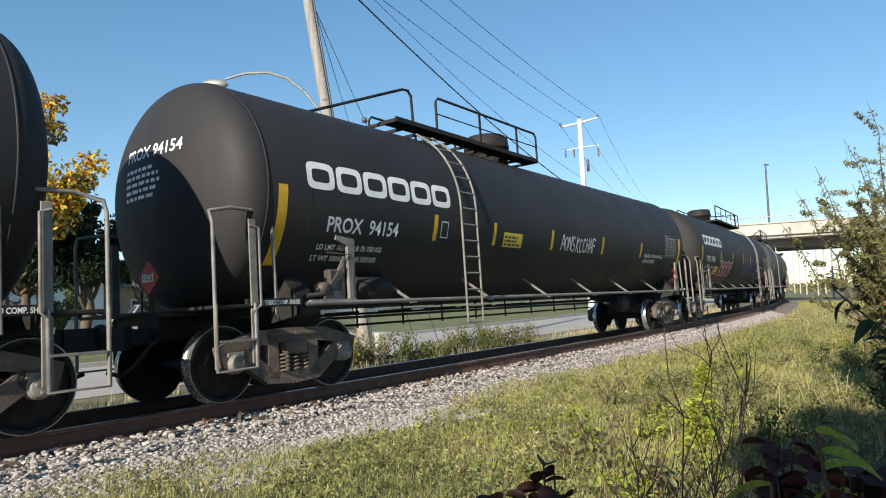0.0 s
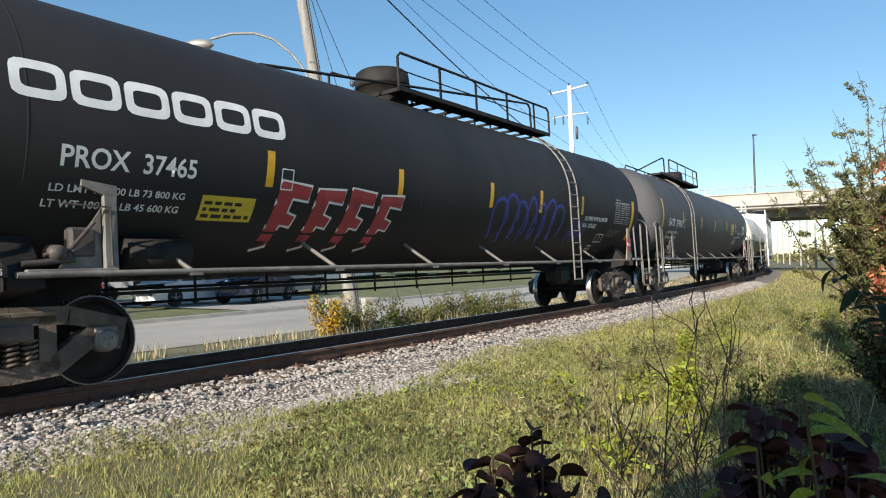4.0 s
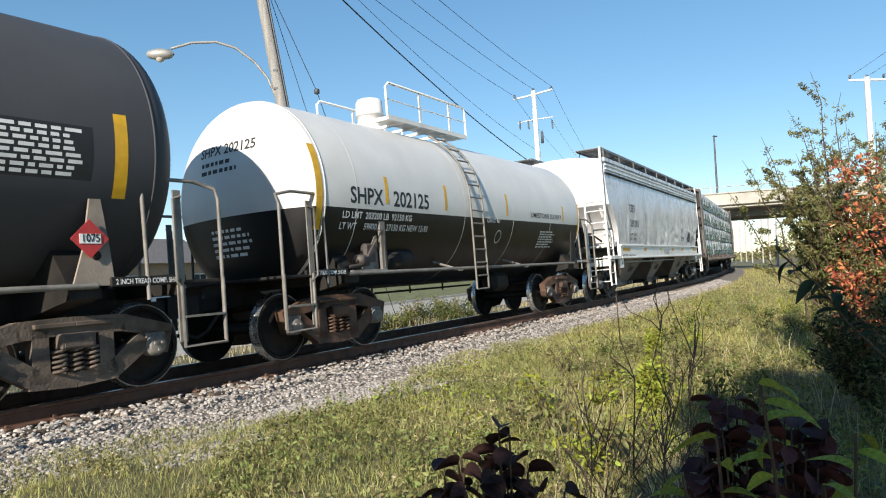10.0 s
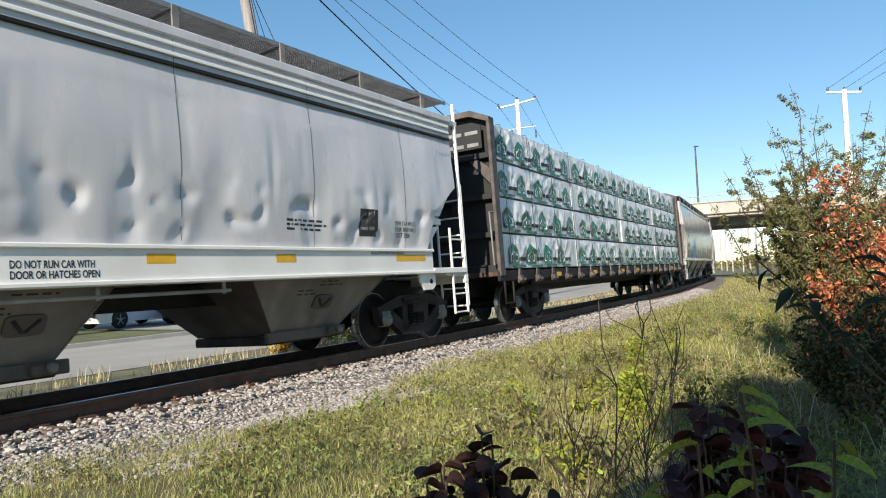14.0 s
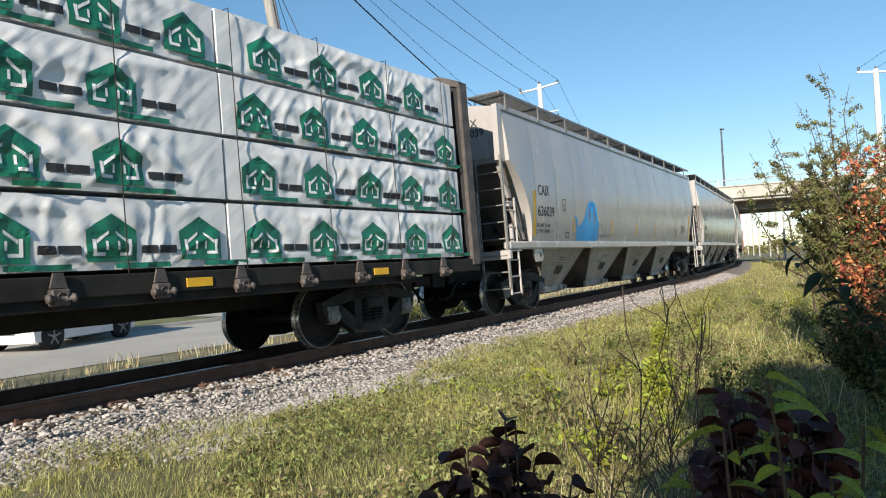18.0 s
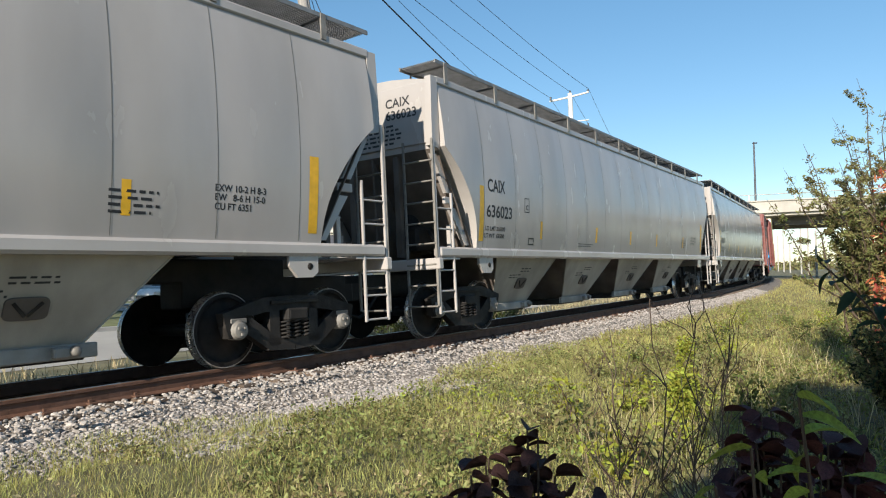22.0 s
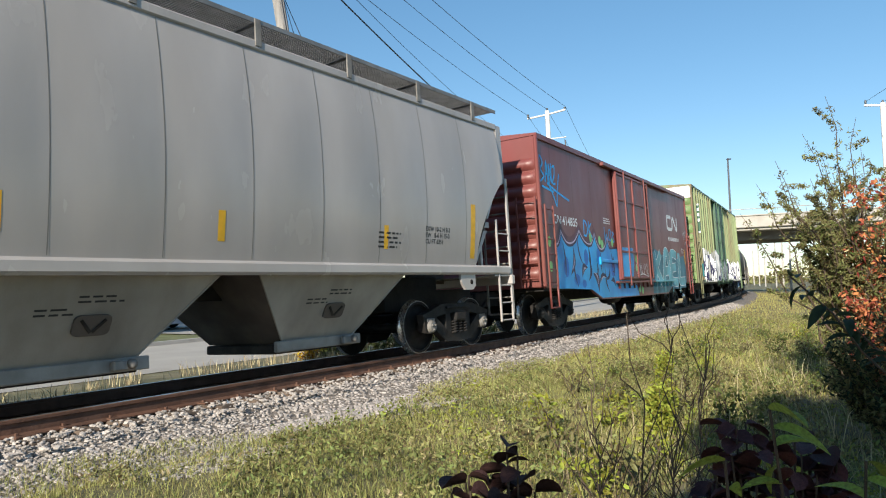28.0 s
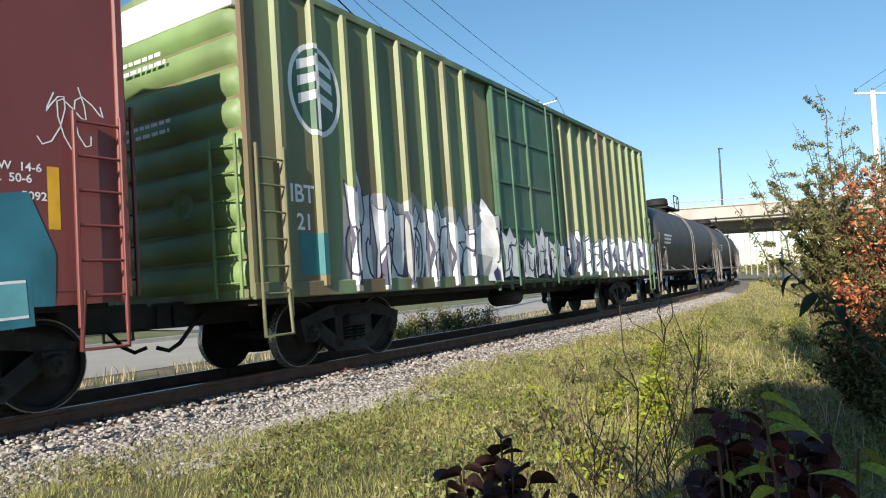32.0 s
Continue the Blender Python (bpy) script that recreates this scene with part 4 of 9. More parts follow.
    if arm:
        am = M()
        for yy in (-0.8,):
            am.tube([(arm, yy * 0.4, zc + r - 0.02), (ladder_x[0] - 0.35, yy, zd + 0.55), (ladder_x[0] - 0.2, yy, zd + 0.56), (ladder_x[0] - 0.12, yy, zd + 0.48), (ladder_x[0] - 0.1, yy, zd)], 0.024, 8)
        part("grab_arm", am, topmat, car)
    dm = M().lathe([(zc + r - 0.05, dome_r), (zc + r + 0.30, dome_r), (zc + r + 0.30, dome_r * 1.09), (zc + r + 0.35, dome_r * 1.09), (zc + r + 0.56, dome_r * 1.04), (zc + r + 0.61, dome_r * 0.9), (zc + r + 0.63, 0.0)], 28, "z", (dome_x, 0, 0))
    dm.box((dome_x + 0.5, 0, zc + r + 0.3), (0.12, 0.16, 0.2), bev=0.02)
    part("valve_dome", dm, topmat, car)
    add_trucks(car, tc, truckmat or TRUCKD, GALV)
    add_couplers(car, L, STEEL)

    def surface(u, w):
        return (u, -math.sqrt(max(0.0, (r + 0.0025) ** 2 - (w - zc) ** 2)), w)
    return car, tank, surface


def tape(surface, tank, x, z0, z1, w=0.11, material=None, name="reflective_strip"):
    return laid(flat_mesh([bar(-w / 2, 0, w, z1 - z0)]), surface, x, z0, material or YELLOW, tank, name, slices=8)


def small_lines(surface, parent, x, z, w, n, dz=0.07, h=0.035, material=None, seed=1, name="small_print"):
    """Unreadable small print as rows of short bars."""
    rg = random.Random(seed)
    polys = []
    for i in range(n):
        u = 0.0
        end = w * rg.uniform(0.7, 1.0)
        while u < end:
            k = rg.uniform(0.05, 0.16)
            polys.append(bar(u, -i * dz, min(k, end - u + 0.02), h))
            u += k + 0.035
    return laid(flat_mesh(polys), surface, x, z, material or WHITE, parent, name, slices=1)


def placard(surface, tank, x, z, w, h, material, lines=None, seed=3):
    p = laid(flat_mesh([bar(0, 0, w, h)]), surface, x, z, material, tank, "placard", slices=6)
    if lines:
        def up(u, v):
            a = Vector(surface(u, v))
            return (a.x, a.y - 0.0015, a.z)
        small_lines(up, p, x + 0.04, z + h - 0.1, w - 0.1, lines, (h - 0.06) / lines, (h - 0.06) / lines * 0.55, LETTER, seed)
    return p


def data_panel(surface, tank, x, z, w, h, rows, seed):
    """A stencilled table: thin frame, a column rule and faint rows of bars."""
    grid = frame4(w / 2, h / 2, w, h, 0.012) + [bar(w * 0.4, 0.01, 0.008, h - 0.02), bar(w * 0.7, 0.01, 0.008, h - 0.02)]
    p = laid(flat_mesh(grid), surface, x, z, DULLW, tank, "data_panel", slices=6, label="thin stencilled white data table")
    for k, (a, b) in enumerate(((0.03, 0.37), (0.42, 0.67), (0.72, 0.95))):
        small_lines(surface, p, x + w * a, z + h - 0.045, w * (b - a), rows, (h - 0.03) / rows, 0.022, DULLW, seed + k)
    small_lines(surface, p, x + 0.02, z + h + 0.04, 0.34, 1, 0.05, 0.028, DULLW, seed + 5)
    return p


def diamond(car, x, y, z, normal_x, size=0.19):
    """A hazard diamond in a holder, facing the side or the end."""
    m = M()
    if normal_x:
        m.prism([(y - size, z), (y, z - size), (y + size, z), (y, z + size)], x - 0.012, x, "yz")
    else:
        m.prism([(x - size, z), (x, z - size), (x + size, z), (x, z + size)], y - 0.012, y)
    p = part("hazard_placard", m, PLAC, car, "red diamond hazard placard")
    k = M()
    if normal_x:
        k.box((x - 0.016, y, z), (0.006, size * 1.1, size * 0.5))
        lettering("1075", size * 0.42, lambda u, w: (x - 0.022, -u, w), -y - size * 0.48, z - size * 0.16, LETTER, p, name="placard_number", slices=1, width=size * 0.96)
        part("placard_stand", M().box((x + 0.02, y, (z + 1.0) / 2), (0.03, 0.06, z - 1.0), bev=0.005).box((x + 0.3, y, 1.08), (0.6, 0.06, 0.05), bev=0.01), STEEL, p)
    else:
        k.box((x, y - 0.016, z), (size * 1.1, 0.006, size * 0.5))
        lettering("1075", size * 0.42, lambda u, w: (u, y - 0.022, w), x - size * 0.48, z - size * 0.16, LETTER, p, name="placard_number", slices=1, width=size * 0.96)
    part("number_panel", k, WHITE, p)
    return p


def side_width(x, z, sgn, x0, z_bot, eave, half, pillow, pitch, dent):
    """Half width of a hopper body, with its bulging panels and dents."""
    w = half(z) + pillow * (abs(math.sin(math.pi * (x - x0) / pitch)) - 0.5) * math.sin(math.pi * min(1, max(0, (z - z_bot) / (eave - z_bot))))
    if dent:
        w += dent * noise.noise((x * 0.9, sgn * 3, z * 1.1)) * (1 if z < eave - 0.7 else 0.2) - dent * 1.2 * max(0, noise.noise((x * 2.3, 5 + sgn, z * 0.8))) * max(0.15, min(1.0, (2.9 - z) * 1.6))
        if dent > 0.02:
            low = max(0.0, 1 - abs(z - 2.0) / 0.55)
            w -= 0.11 * low * max(0.0, noise.noise((x * 3.3 + 4, 9 + sgn, z * 3.9)) - 0.16) * (1.0 if x > -1 else 0.4)
            w -= 0.05 * max(0.0, 1 - abs(z - 2.4) / 0.9) * max(0.0, noise.noise((x * 4.5, 2 + sgn, z * 0.5)) - 0.35)
    return w


def hull(x0, x1, z_cut, z_bot, x_in, eave, half, roof=0.18, nx=150, nz=18, pillow=0.0, pitch=1.5, dent=0.0):
    """A hopper body: vertical ends above z_cut, sloping in by x_in towards z_bot."""
    m = M()
    rows = []
    xs = sorted(set([x0 + (x1 - x0) * i / nx for i in range(nx + 1)] + [x0 + x_in * (1 - (1 - i / 16) ** 2) for i in range(17)] + [x1 - x_in * (1 - (1 - i / 16) ** 2) for i in range(17)]))
    for x in xs:
        d = min(x - x0, x1 - x)
        zb = z_bot if d >= x_in else z_bot + (z_cut - z_bot) * (1 - d / x_in) ** 0.48
        col = []
        for sgn in (-1, 1):
            side = []
            for i in range(nz + 1):
                z = zb + (eave - zb) * i / nz
                w = side_width(x, z, sgn, x0, z_bot, eave, half, pillow, pitch, dent)
                side.append((x, sgn * w, z))
            if sgn < 0:
                col += side
                for k in range(1, 6):
                    y = -half(eave) + 2 * half(eave) * k / 6
                    col.append((x, y, eave + roof * (1 - (y / half(eave)) ** 2)))
            else:
                col += side[::-1]
        rows.append(col)
    m.grid(rows, True, True)
    n = len(rows[0])
    m.add(rows[0], [tuple(range(n))])
    m.add(rows[-1], [tuple(range(n - 1, -1, -1))])
    me = mended(m.mesh("body"))
    return me


def hopper_car(name, label, L, tc, paint, endpaint, sillpaint, baypaint, x_front, z_cut, x_in, z_bot, sill, eave, half, bays, truckmat, gatepaint, pillow, pitch, dent, deep_sill=False, board=0.46, group="covered hopper cars"):
    car = car_empty(name, label, "hopper car", group)
    x0, x1 = -L / 2 + x_front, L / 2 - x_front
    body = part("body", hull(x0, x1, z_cut, z_bot, x_in, eave, half, pillow=pillow, pitch=pitch, dent=dent, nx=300 if dent > 0.02 else 150, nz=40 if dent > 0.02 else 18), paint, car)
    body.data.polygons.foreach_set("use_smooth", [True] * len(body.data.polygons))
    body.data.set_sharp_from_angle(angle=radians(32))

    def surface(u, w):
        return (u, -(side_width(u, w, -1, x0, z_bot, eave, half, pillow, pitch, dent) + 0.0025), w)
    # panel seams
    x = x0 + pitch
    while x < x1 - 0.5:
        zb = z_bot + 0.02 if min(x - x0, x1 - x) > x_in else z_cut
        laid(flat_mesh([bar(-0.005, 0, 0.010, eave - 0.1 - zb)]), lambda u, w: (u, -(side_width(u, w, -1, x0, z_bot, eave, half, pillow, pitch, dent) + 0.003), w), x, zb, SEAMG, body, "panel_seam", slices=20)
        x += pitch
    # eave rail and sills on both sides
    for y in (-1, 1):
        w = half(eave)
        part("eave_rail", M().box((0, y * (w + 0.0), eave - 0.02), (x1 - x0 + 0.1, 0.09, 0.13), bev=0.02), paint, car)
        s0, s1 = sill
        ws = half(s1) + 0.04
        sm = M()
        if deep_sill:
            ls = x1 - x0 - 2 * x_in + 0.12
            sm.box((0, y * (ws - 0.04), (s0 + s1) / 2), (ls, 0.10, s1 - s0), bev=0.012)
            for zf in (s1 - 0.03, s0 + 0.03):
                part("sill_flange", M().box((0, y * (ws - 0.02), zf), (ls, 0.14, 0.05), bev=0.01), sillpaint, car)
            for k in (-1, 1):
                part("end_floor", M().box((k * (ls / 2 + L / 2 - 0.62) / 2, y * (ws - 0.09), s0 + 0.05), (L / 2 - 0.62 - ls / 2, 0.24, 0.10), bev=0.01), sillpaint, car)
        else:
            sm.box((0, y * (ws - 0.06), (s0 + s1) / 2), (L - 1.3, 0.16, s1 - s0), bev=0.035)
        part("side_sill", sm, sillpaint, car, "long side sill channel")
    # ends: white top panels, corner posts, ladders, braces, centre sill, end platform
    for k in (-1, 1):
        xe = k * (L / 2 - x_front)
        panel = M().box((xe + k * 0.015, 0, (z_cut + eave) / 2 + 0.05), (0.03, 2 * half(eave) - 0.1, eave - z_cut - 0.1), bev=0.005)
        part("end_panel", panel, endpaint, car, "white painted end panel")
        # The end slope's shade and its dirt share one dark colour.
        if not deep_sill:
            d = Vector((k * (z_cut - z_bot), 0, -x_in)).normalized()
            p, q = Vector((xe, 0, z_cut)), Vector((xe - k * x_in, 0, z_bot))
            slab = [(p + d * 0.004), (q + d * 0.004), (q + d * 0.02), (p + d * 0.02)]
            part("slope_sheet", M().prism([(v.x, v.z) for v in slab], -half(z_bot) + 0.06, half(z_bot) - 0.06), SHADE_GRIME, car, "sloping end sheet, dark with painted shade and grime")
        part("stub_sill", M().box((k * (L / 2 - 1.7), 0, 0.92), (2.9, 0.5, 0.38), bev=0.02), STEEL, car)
        # Plate darkened to give the shadow under the end slope.
        part("shear_plate", M().prism([(xe + k * 0.02, z_cut - 0.03), (xe - k * (x_in + 0.3), z_bot), (xe - k * (x_in + 0.3), sill[0] - 0.1), (k * (L / 2 - 0.9), sill[0] - 0.1)], -0.02, 0.02), SHADE_GRIME, car, "upright shear plate, painted dark for shade under the end slope")
        pf = M().box((k * (L / 2 - 0.62), 0, sill[0] - 0.1), (0.12, 3.0, 0.18), bev=0.015)
        pf.box((k * (L / 2 - 0.95), 0, sill[0] - 0.02), (0.6, 2.9, 0.03))
        part("end_sill", pf, sillpaint, car)
        for y in (-1, 1):
            post = M()
            wy = half(eave) - 0.02
            if deep_sill:
                post.box((k * (L / 2 - 0.62), y * wy, (eave + board + sill[0]) / 2), (0.06, 0.06, eave + board - sill[0]), bev=0.012)
                post.box(((xe + k * (L / 2 - 0.60)) / 2, y * wy, eave - 0.05), (0.36, 0.06, 0.10), bev=0.012)
            else:
                post.prism([(xe + k * 0.02, eave + 0.02), (xe + k * 0.20, eave + 0.02), (xe + k * 0.24, z_cut), (xe + k * 0.02, z_cut - 0.06)], y * wy - 0.06, y * wy + 0.06)
            part("corner_post", post, endpaint, car, "bright corner post")
            lad = M()
            ya = y * (half(sill[1]) + 0.02)
            xa, xb = k * (L / 2 - 0.62), k * (L / 2 - 1.08)
            for xx in (xa, xb):
                top = z_cut + 0.1 if xx == xa else z_cut - 0.75
                lad.box((xx, ya, (top + 0.42) / 2), (0.045, 0.04, top - 0.42), bev=0.01)
            for i in range(8):
                z = 0.45 + i * 0.335
                if z < z_cut - 0.7:
                    lad.tube([(xa, ya - y * 0.0, z), (xb, ya, z)], 0.016, 6)
            part("corner_ladder", lad, endpaint, car)
            el = M()
            yb = y * (half(sill[1]) - 0.55)
            for yy in (ya, yb):
                el.box((k * (L / 2 - 0.58), yy, (z_cut + 0.45) / 2 + 0.1), (0.035, 0.045, z_cut - 0.45), bev=0.01)
            for i in range(8):
                z = 0.55 + i * 0.335
                if z < z_cut:
                    el.tube([(k * (L / 2 - 0.56), ya, z), (k * (L / 2 - 0.56), yb, z)], 0.016, 6)
            part("end_ladder", el, endpaint if deep_sill else GALV, car)
            br = M()
            a, b = Vector((xe + k * 0.0, y * 1.30, z_cut - 0.1)), Vector((xe - k * (x_in - 0.1), y * 1.34, sill[1] + 0.05))
            c = a.lerp(b, 0.42)
            e = a.lerp(b, 0.5) + Vector((0, 0, -0.12))
            for p, q in ((a, c), (e, b)):
                br.prism([(p.x + k * 0.09, p.z), (p.x - k * 0.09, p.z), (q.x - k * 0.09, q.z), (q.x + k * 0.09, q.z)], y * 1.24, y * 1.31)
            part("end_brace", br, endpaint, car, "bent channel brace")
            part("brace_bracket", M().box((c.x - k * 0.02, y * 1.27, (c.z + e.z) / 2), (0.3, 0.06, 0.12), bev=0.01), endpaint, car)
            part("sill_post", M().box((k * (L / 2 - 1.35), y * 1.2, sill[1] + 0.2), (0.08, 0.08, 0.4), bev=0.01), endpaint, car)
            # Post takes the same shade-dark colour as the plate.
            part("end_post", M().box((k * (L / 2 - 0.9), y * 0.5, (sill[0] + z_cut) / 2), (0.10, 0.12, z_cut - sill[0] - 0.1), bev=0.01), SHADE_GRIME, car)
    vm = M().box((-L / 2 + 1.25, -0.55, sill[1] + 0.2), (0.55, 0.5, 0.4), bev=0.05)
    vm.tube([(-L / 2 + 0.9, -1.2, sill[1] + 0.1), (-L / 2 + 1.2, -0.9, sill[1] + 0.3), (-L / 2 + 1.8, -0.6, sill[1] + 0.12)], 0.03, 6)
    vm.lathe([(-0.0, 0.0), (0.0, 0.17), (0.6, 0.17), (0.6, 0.0)], 16, "x", (-L / 2 + 1.4, -0.3, sill[1] + 0.5))
    part("brake_equipment", vm, STEEL, car)
    for k in (-1, 1):
        xj, zj, yj = k * (tc / 2 - 0.1), sill[0], -half(sill[1]) + 0.01
        pad = part("jacking_pad", M().prism([(xj - 0.24, zj + 0.03), (xj + 0.24, zj + 0.03), (xj + 0.24, zj - 0.2), (xj + 0.15, zj - 0.27), (xj - 0.1, zj - 0.27), (xj - 0.24, zj - 0.12)], yj - 0.02, yj + 0.03), sillpaint, car)
        part("pad_hole", M().lathe([(yj - 0.024, 0.0), (yj - 0.024, 0.045), (yj - 0.018, 0.045)], 14, "y", (xj + 0.1, 0, zj - 0.13)), WHEEL, pad)
    # discharge bays: side sheets leaning inwards, cross slopes dark with painted shade and grime, a gate below
    for i, (xa, xb, ba, bb) in enumerate(bays):
        zt, zb, lean = sill[0] + 0.05, 0.42, 0.53
        cx, mid = (ba + bb) / 2, (bb - ba) / 2
        y0, y1 = 1.32, 1.32 - lean
        bay = part("discharge_bay", M().add([(xa, -y0, zt), (xb, -y0, zt), (bb, -y1, zb), (ba, -y1, zb)], [(0, 3, 2, 1)]).add([(xa, y0, zt), (xb, y0, zt), (bb, y1, zb), (ba, y1, zb)], [(0, 1, 2, 3)]).add([(ba, -y1, zb), (bb, -y1, zb), (bb, y1, zb), (ba, y1, zb)], [(3, 2, 1, 0)]), baypaint, car, "sloping discharge hopper")
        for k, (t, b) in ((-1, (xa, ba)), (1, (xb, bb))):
            part("cross_slope", M().add([(t, -y0, zt), (t, y0, zt), (b, y1, zb), (b, -y1, zb)], [(0, 1, 2, 3) if k < 0 else (3, 2, 1, 0)]), SHADE_GRIME, bay, "cross slope sheet, dark with painted shade and grime")
            part("edge_flange", M().tube([(t, -y0, zt), (b, -y1, zb)], 0.016, 5), baypaint, bay)
        part("outlet_gate", M().box((cx, 0, zb - 0.07), (mid * 2 + 0.2, 1.5, 0.13), bev=0.02), TRUCKD, bay)
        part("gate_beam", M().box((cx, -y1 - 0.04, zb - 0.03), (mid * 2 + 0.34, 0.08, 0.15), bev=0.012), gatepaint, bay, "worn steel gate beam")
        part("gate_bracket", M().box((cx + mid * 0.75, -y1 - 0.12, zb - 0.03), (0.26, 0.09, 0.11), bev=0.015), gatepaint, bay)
        part("gate_capstan", M().lathe([(-y1 - 0.23, 0.0), (-y1 - 0.23, 0.04), (-y1 - 0.2, 0.055), (-y1 - 0.16, 0.055), (-y1 - 0.16, 0.0)], 12, "y", (cx + mid * 0.85, 0, zb - 0.02)), GALV, bay)
        on_bay = lambda u, w: (u, -y0 - 0.004 + (zt - w) / (zt - zb) * lean, w)
        small_lines(on_bay, bay, cx - 0.5, 1.0, 0.45, 2, 0.05, 0.02, LETTER, i + 70)
        small_lines(on_bay, bay, cx - 0.1, 1.12, 0.5, 2, 0.05, 0.02, LETTER, i + 80)
        slope = math.degrees(math.atan2(lean, zt - zb))
        at = pose(cx + 0.1, on_bay(0, 0.84)[1] - 0.012, 0.84, slope)
        hat = part("bay_hatch", M().prism([(0.2 * math.copysign(abs(math.cos(a)) ** 0.4, math.cos(a)), 0.12 * math.copysign(abs(math.sin(a)) ** 0.4, math.sin(a))) for a in [2 * math.pi * q / 28 for q in range(28)]], -0.012, 0.02), SHADE_GRIME, bay, "rounded grimy inspection hatch", at)
        for q in (-1, 1):
            part("hatch_bar", M().box((q * 0.07, -0.018, 0), (0.035, 0.012, 0.19), Euler((0, q * 0.7, 0)).to_matrix(), bev=0.003), TRUCKD, hat)
    if deep_sill:
        part("brake_pipe", M().tube([(-6.1, -1.36, sill[0] - 0.10), (-2.2, -1.36, sill[0] - 0.11), (2.1, -1.36, sill[0] - 0.10)], 0.022, 8), GATE, car, "long pale pipe below the sill")
        for x in (-5.6, -2.2, 0.4, 2.0):
            part("pipe_hanger", M().box((x, -1.36, sill[0] - 0.06), (0.05, 0.03, 0.16), bev=0.005), GATE, car)
        part("hanging_lever", M().box((-2.2, -1.37, sill[0] - 0.28), (0.035, 0.02, 0.3), bev=0.005), GATE, car)
    part("centre_sill", M().box((0, 0, sill[0] - 0.12), (L - 3.0, 0.5, 0.3), bev=0.02), STEEL, car)
    # roof hatches and running boards
    part("roof_hatch", M().box((0, 0, eave + 0.24), (L - 3.2, 0.62, 0.12), bev=0.04), paint, car)
    for y in (-1, 1):
        wb = M()
        z = eave + board
        yc = y * 1.06
        for e in range(-9, 10):
            wb.box((0, yc + 0.037 * e, z), (x1 - x0 + 0.1, 0.009, 0.02))
        for e in (-0.36, 0.36):
            wb.box((0, yc + e, z - 0.01), (x1 - x0 + 0.1, 0.025, 0.06))
        x = x0
        while x < x1:
            wb.box((x, yc, z), (0.009, 0.70, 0.018))
            x += 0.04
        part("running_board", wb, GRATE, car, "expanded metal roof running board")
        x = x0 + 0.25
        while x < x1:
            pm = M().box((x, y * 1.43, (z + eave - 0.02) / 2), (0.10, 0.025, z - eave + 0.06), bev=0.005)
            pm.tube([(x, y * 1.42, z - 0.03), (x, y * 0.72, z - 0.05), (x, y * 0.70, eave + 0.1)], 0.022, 4)
            part("board_bracket", pm, GALV, car)
            x += 1.72
    add_trucks(car, tc, truckmat, GALV)
    add_couplers(car, L, STEEL)
    return car, body, surface


